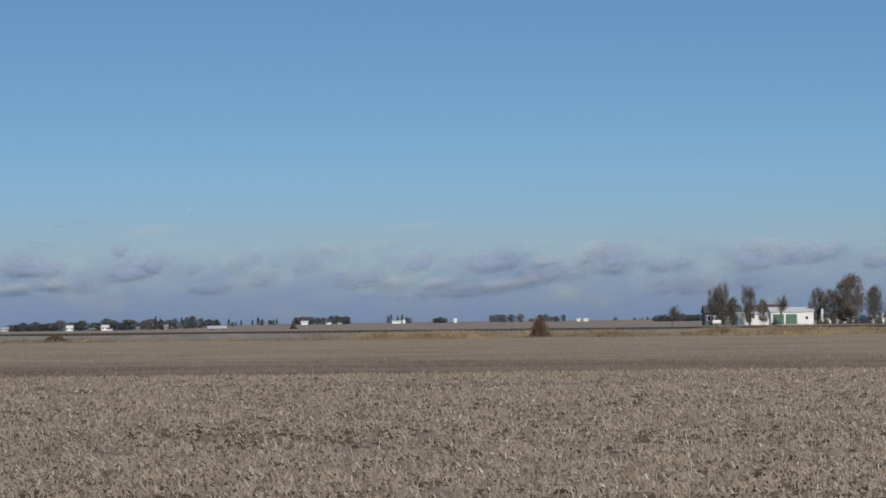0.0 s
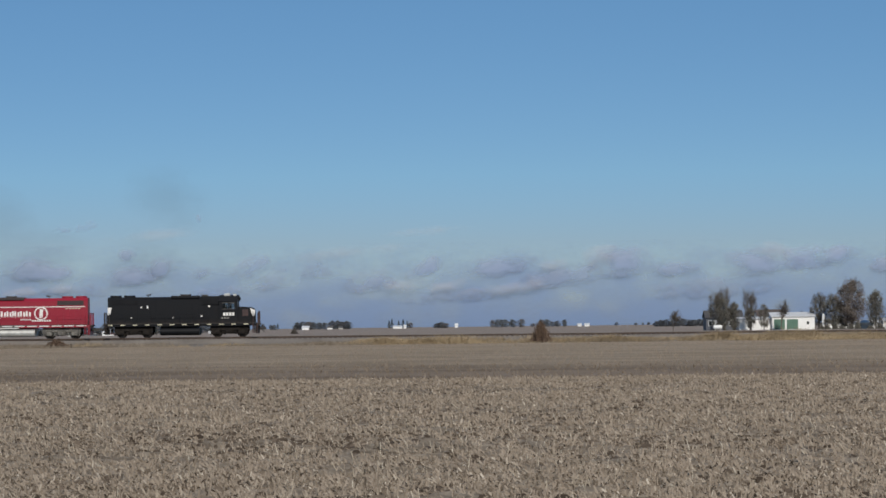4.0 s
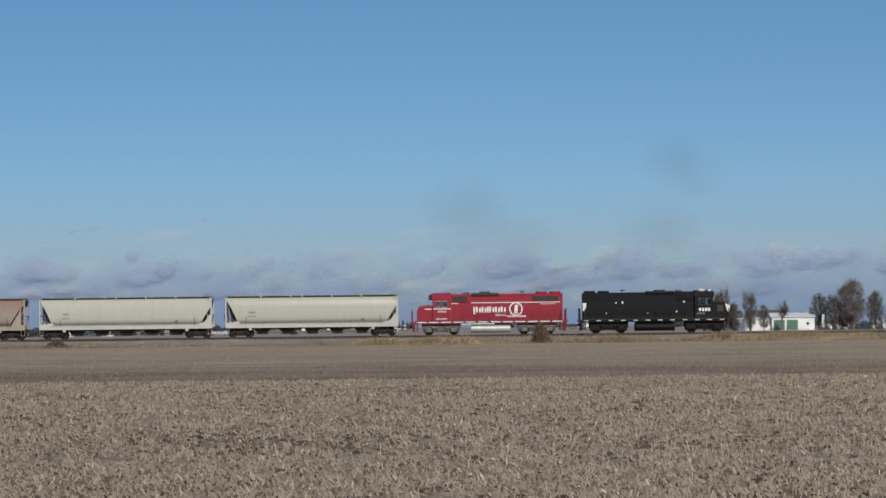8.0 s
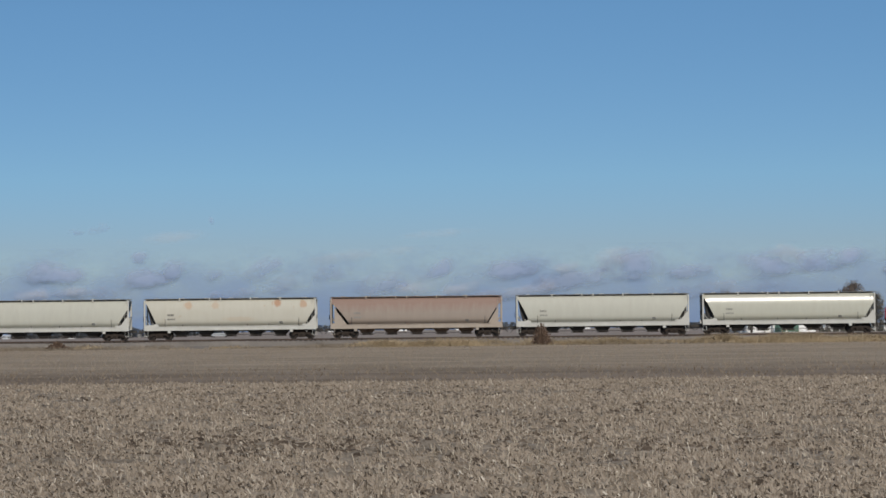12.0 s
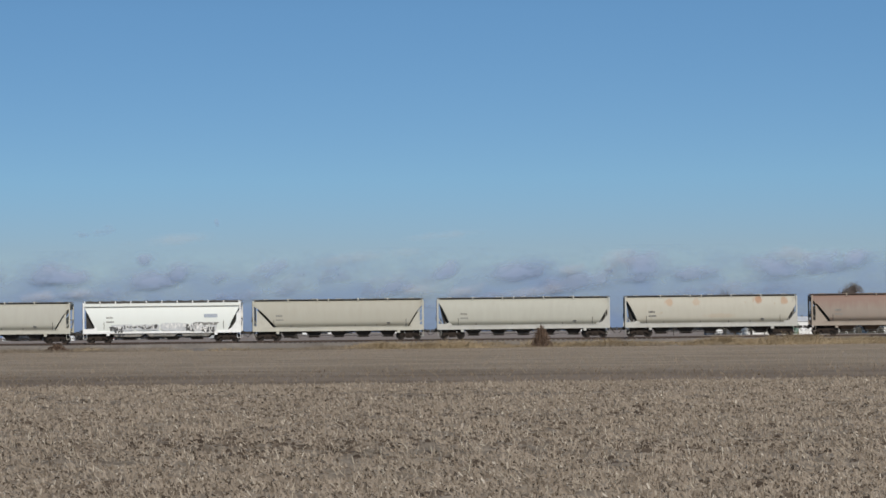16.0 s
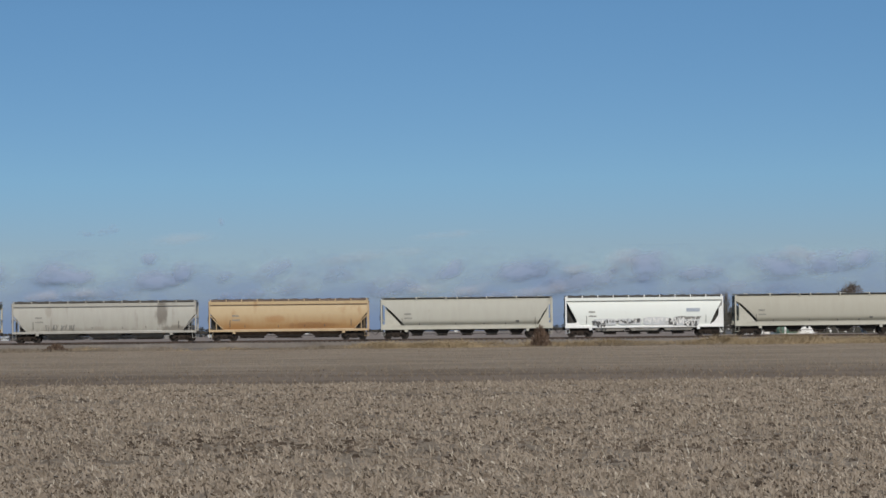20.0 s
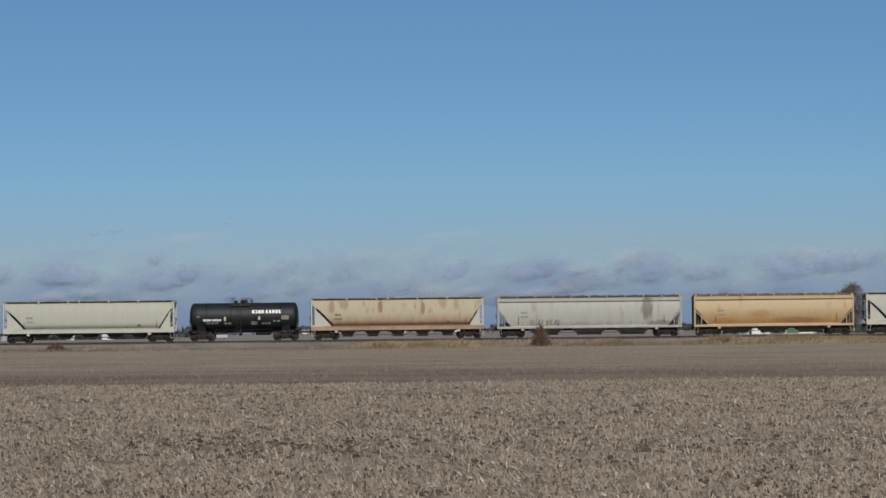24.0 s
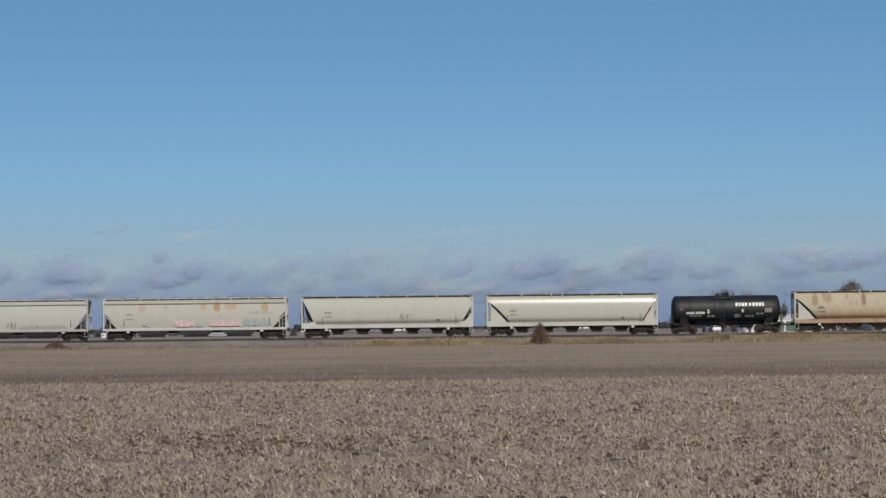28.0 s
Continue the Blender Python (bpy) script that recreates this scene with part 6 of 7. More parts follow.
    part("trailer_body", bm, WALL_DULL, tr)
    for q in (-3.0, -2.0, 3.0):
        bm = B()
        rod(bm, (q, 0.05, 0.42), (q, 0.4, 0.42), 0.42, sides=14)
        part("wheel", bm, STEEL_DARK, tr)
    bush("shrub", *spot(b(519), 820), 1.9, 1.8, 500, LEAF_GREY, "bare grey shrub beyond the line", 90, 0.8)


far_things()


# ---- field cover ----
STRAW = leafy("corn_stubble", [(0.0, (0.205, 0.166, 0.128)), (0.25, (0.246, 0.202, 0.158)), (0.75, (0.284, 0.237, 0.188)), (0.95, (0.324, 0.276, 0.222)), (1.0, (0.48, 0.43, 0.36))], patch=(0.78, 1.1), size=(11, 4, 7))
# dark tones for bare earth and for shade painted in the straw's hollows
EARTH_SHADE = leafy("earth_and_shade", [(0.0, (0.045, 0.034, 0.026)), (0.6, (0.085, 0.066, 0.051)), (1.0, (0.14, 0.112, 0.088))])
PALE_STRAW = leafy("pale_corn_stalk", [(0.0, (0.34, 0.29, 0.225)), (0.7, (0.43, 0.38, 0.30)), (1.0, (0.55, 0.50, 0.42))])
DRY_GRASS = leafy("dry_golden_grass", [(0.0, (0.255, 0.196, 0.125)), (0.5, (0.308, 0.238, 0.149)), (1.0, (0.36, 0.285, 0.182))], patch=(0.64, 1.2), size=(0.45, 0.45, 0.45))
DULL_GRASS = leafy("dull_grey_grass", [(0.0, (0.175, 0.145, 0.114)), (0.5, (0.225, 0.188, 0.146)), (1.0, (0.285, 0.24, 0.186))], patch=(0.75, 1.1), size=(0.4, 0.4, 0.4))
MATTED = leafy("matted_weeds", [(0.0, (0.15, 0.12, 0.092)), (1.0, (0.205, 0.168, 0.13))], patch=(0.75, 1.1), size=(0.25, 0.25, 1))
CUT = leafy("cut_bean_stems", [(0.0, (0.16, 0.13, 0.10)), (1.0, (0.27, 0.22, 0.17))])
WEED = leafy("brown_weeds", [(0.0, (0.075, 0.05, 0.038)), (0.6, (0.135, 0.09, 0.065)), (1.0, (0.21, 0.155, 0.115))])


def value_noise(x, y, rng, n=128):
    """Smooth noise from -1 to 1 on a repeating lattice."""
    g = rng.uniform(-1, 1, (n, n))
    i, j = np.floor(x).astype(int), np.floor(y).astype(int)
    u, v = x - i, y - j
    u, v = u * u * (3 - 2 * u), v * v * (3 - 2 * v)
    a = g[i % n, j % n] * (1 - u) + g[(i + 1) % n, j % n] * u
    b = g[i % n, (j + 1) % n] * (1 - u) + g[(i + 1) % n, (j + 1) % n] * u
    return a * (1 - v) + b * v


def residue_height(x, y, seed):
    """Uneven mat of chopped leaves and stalks: heaps and hollows at four sizes, in metres."""
    rng = np.random.default_rng(seed)
    heaps = value_noise(x * 1.1, y * 0.7, rng)
    lumps = value_noise(x * 3.4, y * 2.6, rng)
    tufts = value_noise(x * 9.0 + 0.7 * lumps, y * 7.0, rng)
    shreds = value_noise(x * 21.0, y * 17.0, rng)
    return 0.055 + 0.026 * heaps + 0.030 * lumps + 0.023 * tufts + 0.010 * shreds


def residue_mat():
    """The chopped residue that covers the near field, as one uneven sheet that thins out at the field's far edge."""
    m, n, l, b = tree_of("chopped_residue")
    tc = n.new("ShaderNodeTexCoord")

    def wave(sx, sy, detail, rough):
        mp = n.new("ShaderNodeMapping")
        mp.inputs["Scale"].default_value = (sx, sy, sx)
        l.new(tc.outputs["Object"], mp.inputs["Vector"])
        return noise_of(n, l, mp.outputs[0], 1.0, detail, rough)
    straw = ramp_of(n, [(0.32, (0.145, 0.117, 0.089)), (0.5, (0.215, 0.179, 0.139)), (0.64, (0.275, 0.233, 0.184))])
    l.new(wave(7.0, 2.6, 4, 0.6), straw.inputs[0])
    # heavier chaff lies in belts across the field
    belt = ramp_of(n, [(0.34, (0.84, 0.83, 0.81)), (0.64, (1.09, 1.09, 1.09))])
    l.new(wave(0.07, 0.20, 4, 0.6), belt.inputs[0])
    clump = ramp_of(n, [(0.32, (0.88, 0.87, 0.85)), (0.68, (1.08, 1.08, 1.08))])
    l.new(wave(0.9, 0.5, 4, 0.6), clump.inputs[0])
    col = mix_of(n, l, 1.0, mix_of(n, l, 1.0, straw.outputs[0], belt.outputs[0], "MULTIPLY"), clump.outputs[0], "MULTIPLY")
    # bare earth shows in small holes between the residue
    bare = ramp_of(n, [(0.57, (0, 0, 0)), (0.62, (0.9, 0.9, 0.9))])
    l.new(wave(2.6, 1.0, 4, 0.62), bare.inputs[0])
    l.new(mix_of(n, l, bare.outputs[0], col, (0.075, 0.055, 0.041)), b.inputs["Base Color"])
    b.inputs["Roughness"].default_value, b.inputs["Specular IOR Level"].default_value = 0.95, 0.1
    cols, rows = 560, 720
    d = 9400.0 / np.linspace(9400 / 25.5, 9400 / 101.0, rows)
    u = np.linspace(-0.178, 0.178, cols)
    X, Y = u[None, :] * d[:, None], np.repeat(d[:, None], cols, axis=1)
    fade = np.clip((98 + 2.5 * value_noise(X * 0.15, Y * 0.05, np.random.default_rng(3)) - Y) / 6.0, -0.3, 1)
    Z = residue_height(X, Y, 21) * fade
    me = bpy.data.meshes.new("residue")
    me.vertices.add(rows * cols)
    me.vertices.foreach_set("co", np.stack([X, Y, Z], axis=2).astype(np.float32).ravel())
    k = (np.arange(rows - 1)[:, None] * cols + np.arange(cols - 1)[None, :]).ravel()
    quad = np.stack([k, k + 1, k + cols + 1, k + cols], axis=1).astype(np.int32)
    me.loops.add(4 * len(k))
    me.loops.foreach_set("vertex_index", quad.ravel())
    me.polygons.add(len(k))
    me.polygons.foreach_set("loop_start", np.arange(0, 4 * len(k), 4, dtype=np.int32))
    me.polygons.foreach_set("use_smooth", [True] * len(k))
    me.update(calc_edges=True)
    me.materials.append(m)
    tagged(new("crop_residue", me), "uneven grey-tan mat of chopped corn residue on the near field", "stubble", kind="stuff")


def straws(n, d0, d1, lengths, widths, tilt, material, name, label, seed, power=1.0):
    """Loose and standing pieces of stalk lying on the residue."""
    rng = np.random.default_rng(seed)
    d = d0 + (d1 - d0) * rng.uniform(0, 1, n) ** power
    x = rng.uniform(-0.178, 0.178, n) * d
    keep = rng.uniform(-1.1, 1, n) < value_noise(x * 0.8, d * 0.4, rng) + 1.7 * value_noise(x * 3.0, d * 0.8, rng) + 0.9 * value_noise(x * 0.07, d * 0.3, rng) + 0.2
    x, d = x[keep], d[keep]
    n = len(d)
    a = rng.uniform(0, 2 * np.pi, n)
    t = np.clip(rng.normal(tilt[0], tilt[1], n), -0.1, 1.5)
    length, width = rng.uniform(*lengths, n), rng.uniform(*widths, n)
    ax = np.stack([np.cos(a) * np.cos(t), np.sin(a) * np.cos(t), np.sin(t)], axis=1) * length[:, None]
    sd = np.stack([1 - 0.4 * np.abs(np.cos(a)), 0.3 * np.sin(a), 0.5 * np.abs(np.cos(a))], axis=1)
    sd *= (width / 2 / np.linalg.norm(sd, axis=1))[:, None]
    p = np.stack([x, d, residue_height(x, d, 21) - 0.008], axis=1)
    v = np.stack([p - sd, p + sd, p + ax + sd * 0.7, p + ax - sd * 0.7], axis=1).reshape(-1, 3)
    tagged(quads(name, v, material, None), label, "stubble", kind="stuff")


def crumbs(n, d0, d1, material, seed):
    """Dark clods of earth that also paint the shaded hollows between the straw: low ridged lumps in loose groups."""
    rng = np.random.default_rng(seed)
    d = d0 + (d1 - d0) * rng.uniform(0, 1, 6 * n) ** 1.1
    x = rng.uniform(-0.178, 0.178, 6 * n) * d
    rich = value_noise(x * 0.5, d * 0.16, rng) + 0.7 * value_noise(x * 0.06, d * 0.22, rng) + 0.5 * value_noise(x * 2.2, d * 0.6, rng)
    pick = np.argsort(rng.uniform(-1.6, 1.6, 6 * n) - rich)[:n]
    x, d = x[pick], d[pick]
    w, h, back = rng.uniform(0.025, 0.10, n) * rng.choice([1, 1, 1, 1.8], n), rng.uniform(0.012, 0.045, n), rng.uniform(0.05, 0.2, n)
    z = residue_height(x, d, 21) + 0.012
    zero = np.zeros(n)
    top = rng.uniform(-0.4, 0.4, n) * w
    a, b = np.stack([x - w, d, z - 0.05], axis=1), np.stack([x + w, d, z - 0.05], axis=1)
    e, f = np.stack([x + top + 0.35 * w, d + 0.3 * back, z + h], axis=1), np.stack([x + top - 0.35 * w, d + 0.3 * back, z + h * rng.uniform(0.6, 1, n)], axis=1)
    p, q = np.stack([x + w, d + back, z - 0.05], axis=1), np.stack([x - w, d + back, z - 0.05], axis=1)
    v = np.concatenate([np.stack([a, b, e, f], axis=1), np.stack([f, e, p, q], axis=1)]).reshape(-1, 3)
    tagged(quads("soil_shade_crumbs", v, material, None), "dark clods painting earth and shaded hollows among the straw", "soil", kind="stuff")


def stubble():
    """What covers the field, from the near stubble to the far side of the worked strip."""
    residue_mat()
    crumbs(4200, 25.5, 90, EARTH_SHADE, 31)
    straws(320000, 25.5, 98, (0.03, 0.11), (0.010, 0.032), (0.4, 0.4), STRAW, "corn_leaves", "bleached shreds of corn leaf lying on the field", 5, 1.25)
    straws(34000, 25.5, 98, (0.04, 0.12), (0.010, 0.020), (1.15, 0.35), STRAW, "corn_stubble", "short cut corn stalks standing in the field", 6, 1.1)
    straws(26000, 50, 98, (0.045, 0.12), (0.022, 0.055), (0.9, 0.4), STRAW, "corn_tufts", "tufts of corn leaf caught on standing stalks", 8, 0.8)
    straws(5000, 25.5, 80, (0.04, 0.19), (0.006, 0.012), (0.7, 0.5), PALE_STRAW, "corn_stalks", "pale bent corn stalks sticking out of the residue", 7, 0.8)
    rng = np.random.default_rng(15)
    # short cut stems standing farther out
    n = 16000
    d = np.sqrt(rng.uniform(105.0 ** 2, 290.0 ** 2, n))
    d = d[(rng.uniform(0, 1, n) < np.where(d < 132, 0.0, 1.0))]
    n = len(d)
    p = np.stack([rng.uniform(-0.17, 0.17, n) * d, d, np.zeros(n)], axis=1)
    S = np.stack([rng.uniform(0.005, 0.016, n), np.zeros(n), np.zeros(n)], axis=1)
    A = np.stack([rng.normal(0, 0.04, n), np.zeros(n), rng.uniform(0.04, 0.13, n)], axis=1)
    v = np.stack([p - S, p + S, p + A + S * 0.7, p + A - S * 0.7], axis=1).reshape(-1, 3)
    tagged(quads("cut_stems", v, CUT, None), "short cut stems standing on the far field", "stubble", kind="stuff")
    # matted weeds on the worked strip
    n = 2500
    d = rng.uniform(92.0, 136.0, n)
    p = np.stack([rng.uniform(-0.17, 0.17, n) * d, d, np.zeros(n)], axis=1)
    S = np.stack([rng.uniform(0.01, 0.03, n), np.zeros(n), np.zeros(n)], axis=1)
    A = np.stack([rng.normal(0, 0.05, n), rng.normal(0, 0.03, n), rng.uniform(0.03, 0.12, n)], axis=1)
    v = np.stack([p - S, p + S, p + A + S * 0.7, p + A - S * 0.7], axis=1).reshape(-1, 3)
    tagged(quads("matted_weeds", v, MATTED, None), "low matted brown weeds on a worked strip of field", "weeds", kind="stuff")


def verge(name, x0, x1, y0, y1, clumps, blades, h0, h1, material, label, seed, spread=0.5):
    """Tufts of dry grass on the bank below the track."""
    rng = np.random.default_rng(seed)
    cx, cy = rng.uniform(x0, x1, 3 * clumps), rng.uniform(y0, y1, 3 * clumps)
    rich = value_noise(cx * 0.16 + seed * 9.0, cy * 0.2, rng) + 0.5 * value_noise(cx * 0.5, cy * 0.5, rng)
    pick = np.argsort(rng.uniform(-0.55, 0.55, 3 * clumps) - rich)[:clumps]
    cx, cy, rich = cx[pick], cy[pick], rich[pick]
    ch = rng.uniform(h0, h1, clumps) * np.clip(0.72 + 0.5 * rich, 0.4, 1.2)
    i = np.repeat(np.arange(clumps), blades)
    n = len(i)
    bx, by = cx[i] + rng.normal(0, spread, n), cy[i] + rng.normal(0, spread * 0.5, n)
    rel = by - TRACK_Y
    bz = np.interp(rel, [-9.5, -6.0, -3.6, -2.1], [-0.05, 0.10, 0.24, 0.7])
    a = rng.uniform(0, 2 * np.pi, n)
    h = ch[i] * rng.uniform(0.3, 1.12, n) * (0.5 + 1.0 * rng.uniform(0, 1, clumps)[i] ** 2)
    lean = rng.uniform(0.2, 1.6, n) * h
    base = np.stack([bx, by, bz], axis=1)
    tip = base + np.stack([np.cos(a) * lean, np.sin(a) * lean, h], axis=1)
    w = np.stack([rng.uniform(0.012, 0.03, n), rng.normal(0, 0.01, n), np.zeros(n)], axis=1)
    v = np.stack([base - w, base + w, tip + w * 0.25, tip - w * 0.25], axis=1).reshape(-1, 3)
    tagged(quads(name, v, material, None), label, "grass", kind="stuff")


stubble()
verge("dry_grass", -10, 85, 293.5, 299.5, 640, 170, 0.30, 0.70, DRY_GRASS, "golden dry grass along the railway bank", 1, 0.75)
verge("dry_grass", 16, 85, 295.0, 300.2, 300, 170, 0.36, 0.76, DRY_GRASS, "taller golden grass beside the ballast", 2, 0.75)
verge("dull_grass", -85, 85, 293.0, 300.0, 1700, 50, 0.16, 0.42, DULL_GRASS, "short grey-brown grass below the railway", 3, 0.8)
verge("dry_grass", -85, -8, 293.5, 298.5, 45, 60, 0.25, 0.5, DRY_GRASS, "thin golden tufts below the railway", 4, 0.7)
bush("weed_bush", 10.1, 294.6, 0.0, 2.35, 1.9, 900, WEED, "tall dry brown weed bush at the field's edge", 7, 0.8)
bush("weed_bush", -41.2, 297.0, 0.08, 0.95, 2.2, 520, WEED, "low reddish-brown weed clump below the bank", 8, 0.8)
_bm = B()
rod(_bm, (0, 0, -0.03), (-0.02, 0, 0.17), 0.016, 0.012)
rod(_bm, (-0.02, 0, 0.17), (0.05, 0.02, 0.13), 0.012, 0.008)
_stalk = thing("corn_stalk", pose(9.36, 62.5, 0.0), "single dark broken corn stalk standing in stubble", "corn stalk")
part("stalk", _bm, BARK_DARK, _stalk)


def clod(x, y, w, seed):
    rnd = random.Random(seed)
    bm = B()
    bmesh.ops.create_icosphere(bm, subdivisions=2, radius=1)
    for v in bm.verts:
        k = 1 + 0.3 * noise.noise(v.co * 2.3 + Vector((seed, 0, 0)))
        v.co = Vector((v.co.x * w * k, v.co.y * w * 2.2 * k, max(-0.05, v.co.z * 0.035 * k)))
    ob = part("soil_clod", bm, SOIL, None)
    ob.matrix_basis = pose(x, y, 0.01, 0, 0, rnd.uniform(0, 90))
    tagged(ob, "bare dark clod of soil among the stubble", "soil clod")


SOIL = worn("dark_soil", (0.045, 0.03, 0.022), (0.085, 0.06, 0.045), 6.0, 0.95, bump=0.8)
clod(1.28, 32.2, 0.30, 3)


# ---- clouds and smoke ----
def cloud_paint(name, low, high, cut, soft, strength, scale, seed, tall=False, rough=3.2, flat=False, relief=0.0):
    """Soft cloud: covers less towards its rim, broken up by noise; its tops are painted paler, as if sunlit."""
    m, n, l, b = tree_of(name)
    tc = n.new("ShaderNodeTexCoord")
    mp = n.new("ShaderNodeMapping")
    mp.inputs["Scale"].default_value = (scale, scale, scale * 1.9)
    mp.inputs["Location"].default_value = (seed, 0, seed * 0.37)
    l.new(tc.outputs["Object"], mp.inputs["Vector"])
    own, apart, shift = n.new("ShaderNodeObjectInfo"), n.new("ShaderNodeMath"), n.new("ShaderNodeVectorMath")
    apart.operation, apart.inputs[1].default_value = "MULTIPLY", 60.0      # no two clouds are alike
    l.new(own.outputs["Random"], apart.inputs[0])
    l.new(mp.outputs[0], shift.inputs[0])
    l.new(apart.outputs[0], shift.inputs[1])
    body = noise_of(n, l, shift.outputs[0], 1.0, 5, 0.5)
    sep = n.new("ShaderNodeSeparateXYZ")
    l.new(tc.outputs["Generated"], sep.inputs[0])

    def calc(op, a, c):
        q = n.new("ShaderNodeMath")
        q.operation = op
        for s, v in zip(q.inputs, (a, c)):
            if isinstance(v, bpy.types.NodeSocket):
                l.new(v, s)
            else:
                s.default_value = v
        return q.outputs[0]
    v = calc("MULTIPLY", calc("SUBTRACT", sep.outputs[2], 0.5), 2.0)
    if tall:
        rim = calc("MULTIPLY", calc("ADD", v, 1.0), 0.5)
        rim = calc("POWER", rim, 2.0)
    else:
        u = calc("MULTIPLY", calc("SUBTRACT", sep.outputs[0], 0.5), 2.0)
        if flat:      # flat base, domed top
            v = calc("ADD", v, 0.2)
            v = calc("MAXIMUM", calc("MULTIPLY", v, 0.83), calc("MULTIPLY", v, -1.35))
        rim = calc("SQRT", calc("ADD", calc("MULTIPLY", u, u), calc("MULTIPLY", v, v)), 0)
    cover = calc("SUBTRACT", calc("ADD", calc("MULTIPLY", calc("SUBTRACT", body, 0.5), rough), 1.0), rim)
    mr = n.new("ShaderNodeMapRange")
    mr.interpolation_type = "SMOOTHSTEP"
    mr.inputs[1].default_value, mr.inputs[2].default_value, mr.inputs[4].default_value = cut, cut + soft, strength
    if not tall:
        cover = calc("MULTIPLY", cover, calc("MINIMUM", calc("MULTIPLY", calc("MAXIMUM", calc("SUBTRACT", 1.0, rim), 0.0), 3.0), 1.0))
    l.new(cover, mr.inputs[0])
    tone = ramp_of(n, [(0.25, low), (0.85, high)])
    l.new(calc("ADD", calc("MULTIPLY", sep.outputs[2], 0.55), calc("MULTIPLY", body, 0.5)), tone.inputs[0])
    dif, tra, mix = n.new("ShaderNodeBsdfDiffuse"), n.new("ShaderNodeBsdfTransparent"), n.new("ShaderNodeMixShader")
    l.new(tone.outputs[0], dif.inputs["Color"])
    if relief:
        heap = n.new("ShaderNodeBump")
        heap.inputs["Strength"].default_value, heap.inputs["Distance"].default_value = 1.0, relief
        l.new(body, heap.inputs["Height"])
        l.new(heap.outputs[0], dif.inputs["Normal"])
    l.new(mr.outputs[0], mix.inputs[0])
    l.new(tra.outputs[0], mix.inputs[1])
    l.new(dif.outputs[0], mix.inputs[2])
    l.new(mix.outputs[0], n["Material Output"].inputs["Surface"])
    n.remove(b)
    return m


clouds = []


def oval(bm, w, h, bulge):
    """A shallow oval bowl that bulges towards -y."""
    n, rings = 28, 5
    middle = bm.verts.new((0, -bulge, 0))
    last = None
    for k in range(1, rings + 1):
        r = k / rings
        ring = [bm.verts.new((w / 2 * r * math.cos(2 * math.pi * q / n), -bulge * (1 - r * r), h / 2 * r * math.sin(2 * math.pi * q / n))) for q in range(n)]
        for q in range(n):
            if last:
                bm.faces.new((last[q - 1], last[q], ring[q], ring[q - 1]))
            else:
                bm.faces.new((middle, ring[q], ring[q - 1]))
        last = ring


def cloud(x, y, z, w, h, material, name="cloud", label="small flat grey-violet cloud low in the sky", lean=0.0):
    """A shallow bowed shell, so far off that it never shifts against the sky."""
    bm = B()
    if name == "cloud_bank":
        nx, nz = 16, 8
        g = [[bm.verts.new((w * (i / nx - 0.5), -2 * math.cos((i / nx - 0.5) * 3) * math.cos((j / nz - 0.5) * 3), h * (j / nz - 0.5))) for i in range(nx + 1)] for j in range(nz + 1)]
        for j in range(nz):
            for i in range(nx):
                bm.faces.new((g[j][i], g[j][i + 1], g[j + 1][i + 1], g[j + 1][i]))
    else:
        oval(bm, w, h, 2.0)
    ob = part(name, bm, material, None, smooth=True)
    ob.matrix_basis = pose(x, y, z, 0, lean, 0)
    tagged(ob, label, "cloud", kind="structure" if name == "cloud_bank" else "")
    clouds.append((ob, (x, y, z), lean))
    return ob


CLOUD_D = 4600.0
# haze at the horizon is painted into the blue of these cloud colours
HAZE = cloud_paint("cloud_bank", (0.149, 0.219, 0.368), (0.200, 0.273, 0.410), -0.1, 1.25, 0.92, 0.011, 3.0, tall=True, rough=1.35)
PUFF = [cloud_paint("cloud_%s" % k, (0.216, 0.290, 0.444), (0.304, 0.352, 0.464), 0.02, 1.0, s, sc, sd, rough=r, flat=True, relief=0.9)
        for k, s, sc, sd, r in (("a", 0.90, 0.024, 1.0, 1.7), ("b", 0.68, 0.04, 7.0, 1.7), ("c", 0.42, 0.05, 12.0, 2.4))]
# pale patches paint sunlight on cloud tops; low ones are pale clouds
BRIGHT = cloud_paint("cloud_top", (0.32, 0.355, 0.435), (0.46, 0.455, 0.49), 0.08, 1.0, 0.38, 0.034, 4.0, rough=1.8, relief=2.0)
WISP = cloud_paint("cloud_wisp", (0.36, 0.40, 0.45), (0.42, 0.44, 0.47), 0.1, 1.2, 0.3, 0.02, 9.0, rough=1.8)
cloud(0, CLOUD_D + 4, 67, 2600, 146, HAZE, "cloud_bank", "broad hazy bank of violet-grey clouds along the horizon")
_m = CLOUD_D / LENS
# bearing, height, width, height of each cloud and its lean
LARGE_CLOUDS = [(58, 473, 150, 50, 3), (225, 478, 150, 40, -10), (272, 465, 66, 44, -12), (430, 464, 92, 44, -24), (738, 465, 92, 34, -24), (872, 460, 176, 46, -11), (1088, 453, 150, 62, -4),
                (1338, 452, 180, 54, -3), (1412, 447, 116, 48, -5), (1470, 442, 96, 36, -16), (-90, 470, 150, 54, -6), (1700, 460, 160, 54, -6)]
MIDDLE_CLOUDS = [(345, 474, 44, 26, -12), (211, 443, 42, 24, -5), (645, 488, 120, 40, -10), (985, 479, 210, 42, -6), (1180, 466, 120, 30, -3), (1556, 460, 70, 32, -5)]
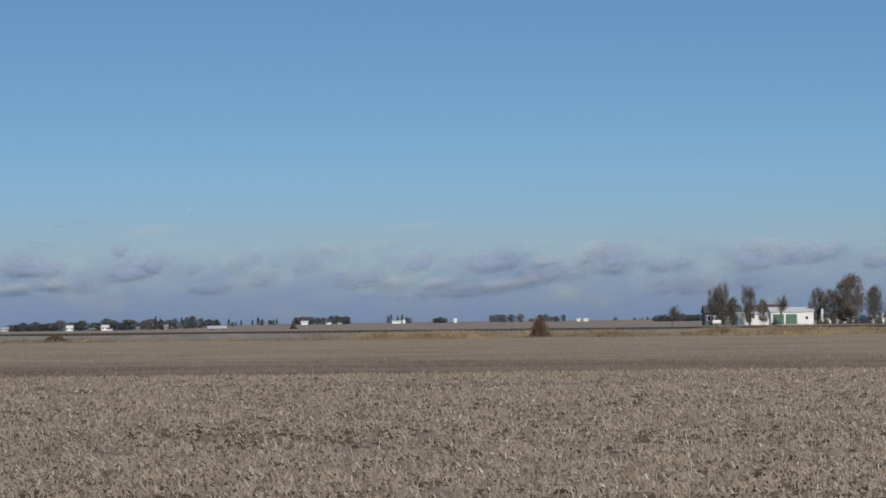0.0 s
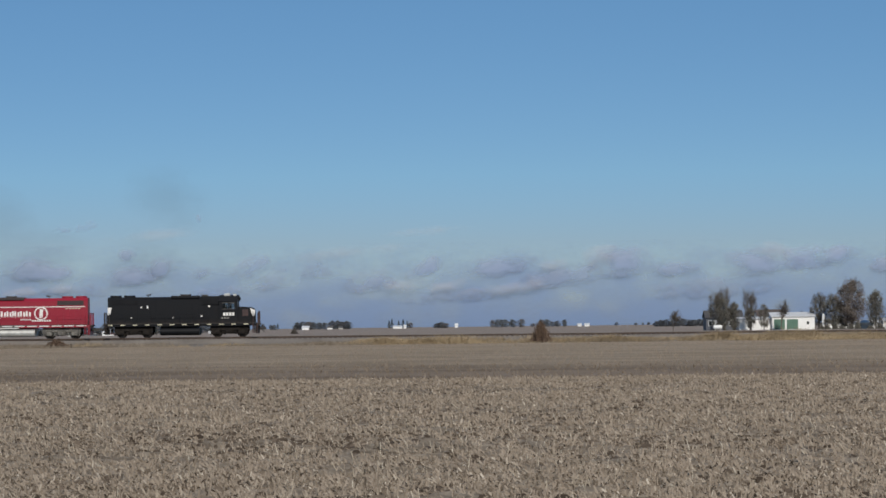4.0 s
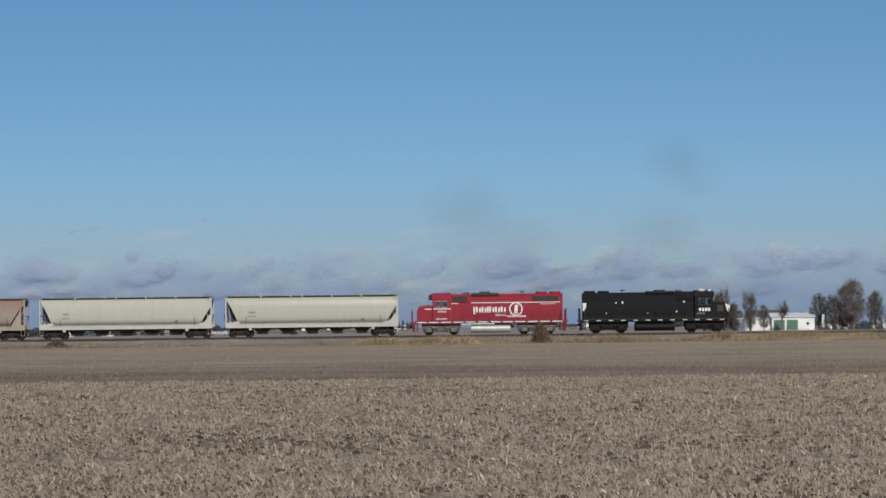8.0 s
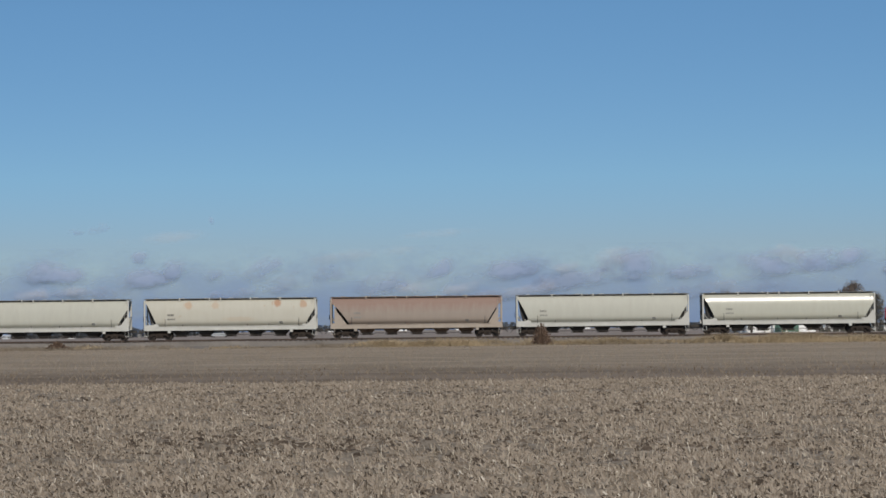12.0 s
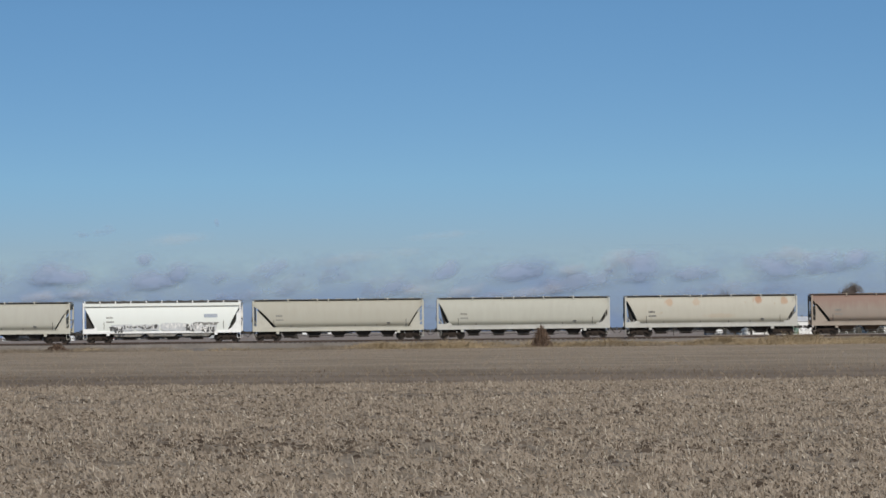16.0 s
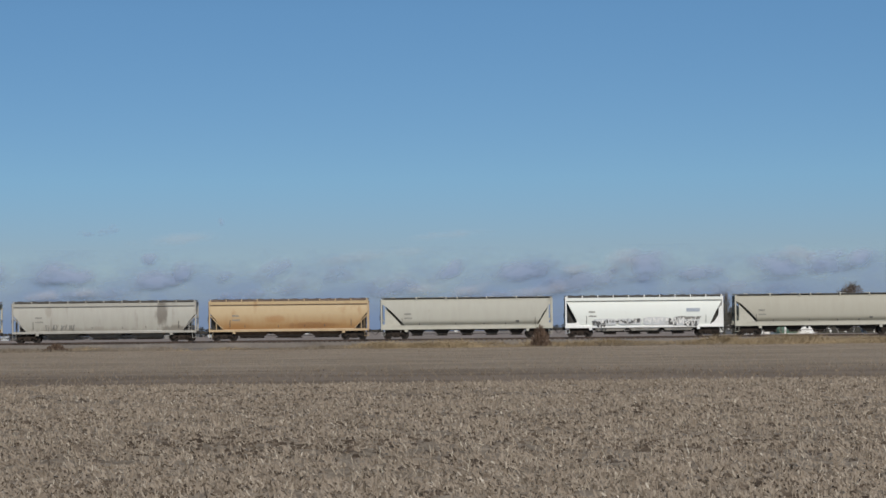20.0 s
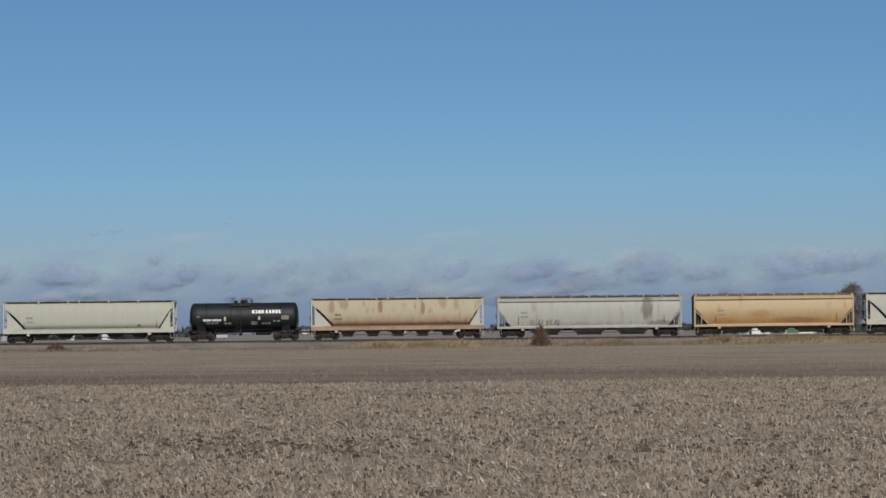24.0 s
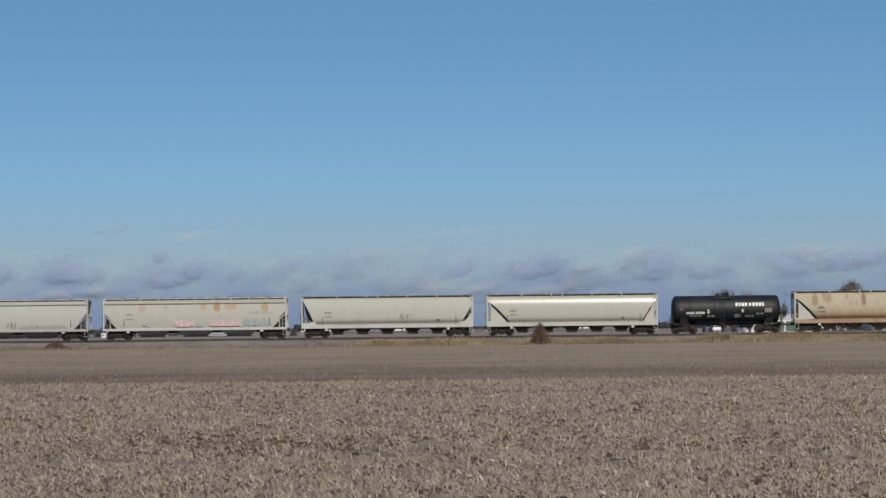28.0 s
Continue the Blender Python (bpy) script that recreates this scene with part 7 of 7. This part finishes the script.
THIN_CLOUDS = [(338, 379, 13, 15, 0), (101, 398, 46, 14, -4), (139, 393, 46, 20, -14), (555, 468, 90, 34, -12), (800, 514, 240, 26, -3), (380, 508, 120, 22, -3), (1250, 500, 280, 40, -3), (470, 486, 90, 40, -20), (120, 505, 170, 26, 0)]
WISP_CLOUDS = [(262, 408, 230, 24, -4), (745, 402, 170, 20, -4), (600, 440, 240, 26, -6), ]
PALE_CLOUDS = [(696, 497, 96, 34, -14), (1050, 443, 80, 40, -12), (968, 459, 60, 22, -8), (1356, 436, 84, 38, -4), (98, 503, 60, 20, 0), (26, 509, 90, 26, 0), (890, 500, 200, 26, -6), (780, 498, 90, 24, -10)]
for _paint, _spots, _near in ((PUFF[0], LARGE_CLOUDS, 0), (PUFF[1], MIDDLE_CLOUDS, 0), (PUFF[2], THIN_CLOUDS, 0), (WISP, WISP_CLOUDS, 0), (BRIGHT, PALE_CLOUDS, 8)):
    for _x, _y, _w, _h, _lean in _spots:
        cloud((_x - 784 - (_y - 441) * 0.0111) * _m, CLOUD_D - _near + random.uniform(-2, 2), 1.9 + (568 - (_x - 784) * 0.0111 - _y) * _m, 1.16 * _w * _m, 1.3 * _h * _m, _paint, lean=_lean)

SMOKE = cloud_paint("thin_diesel_smoke", (0.06, 0.06, 0.055), (0.09, 0.08, 0.07), 0.0, 1.2, 0.14, 0.12, 5.0, rough=1.6)


def smoke(x, z, puffs, label, seed):
    """Exhaust of a locomotive: a few soft rigid puffs, the higher the thinner."""
    rnd = random.Random(seed)
    ob = thing("exhaust_smoke", pose(x, TRACK_Y + 2.6, z), label, "smoke")
    for px_, pz_, w, h in puffs:
        bm = B()
        oval(bm, w, h, 0.8)
        p = part("puff", bm, SMOKE, ob, smooth=True)
        p.matrix_basis = pose(px_, rnd.uniform(-0.6, 0.6), pz_, 0, 0, 0)
    return ob


black_smoke = smoke(22.97, RAIL_Z + 4.6, [(-1.6, 4.6, 12.0, 12.0), (0.8, 12.6, 14.0, 13.0)], "faint grey-brown diesel exhaust above the black locomotive", 1)
red_smoke = smoke(4.81, RAIL_Z + 4.6, [(2.6, 4.2, 15.0, 10.0), (-2.4, 8.2, 14.0, 13.0)], "thin brown diesel haze above the red locomotive", 2)


# ---- what moves ----
RUN = [(0.0, -103.1), (2.1, -76.05), (3.5, -57.9), (5.5, -32.28), (8.0, 0.0), (10.0, 25.86), (12.5, 57.97), (14.5, 84.03), (17.5, 123.1), (21.5, 175.5), (23.5, 201.7), (26.0, 234.55), (27.0, 247.45), (28.0, 260.65)]


def gone(t):
    return float(np.interp(t, [r[0] for r in RUN], [r[1] for r in RUN]))


def motions():
    for car in train:
        x, y, z = car.matrix_basis.translation
        walk(car, [(t, pose(x + s, y, z)) for t, s in RUN])
    # all wheel sets at the same place on their trucks turn alike and share one set of keys
    first = {}
    for ob, x, radius, key in wheelsets:
        if key not in first:
            walk(ob, [(k / FPS, pose(x, 0, radius, 0, math.degrees(gone(k / FPS) / radius), 0)) for k in range(28 * FPS + 1)])
            first[key] = ob
        else:
            ob.rotation_mode = "QUATERNION"
            ob.animation_data_create()
            ob.animation_data.action = first[key].animation_data.action
            ob.animation_data.action_slot = first[key].animation_data.action_slot
    for ob, (x, y, z), lean in clouds:
        walk(ob, [(0.0, pose(x, y, z, 0, lean, 0)), (14.5, pose(x + 35.5, y, z, 0, lean, 0)), (28.0, pose(x + 65.5, y, z, 0, lean, 0))])
    for ob, drift, rise in ((black_smoke, 1.25, 0.8), (red_smoke, 0.1, 0.2)):
        x, y, z = ob.matrix_basis.translation
        walk(ob, [(t, pose(x + s + drift * (t - 6.0), y, z + rise * min(t - 6.0, 4.0))) for t, s in RUN])


motions()
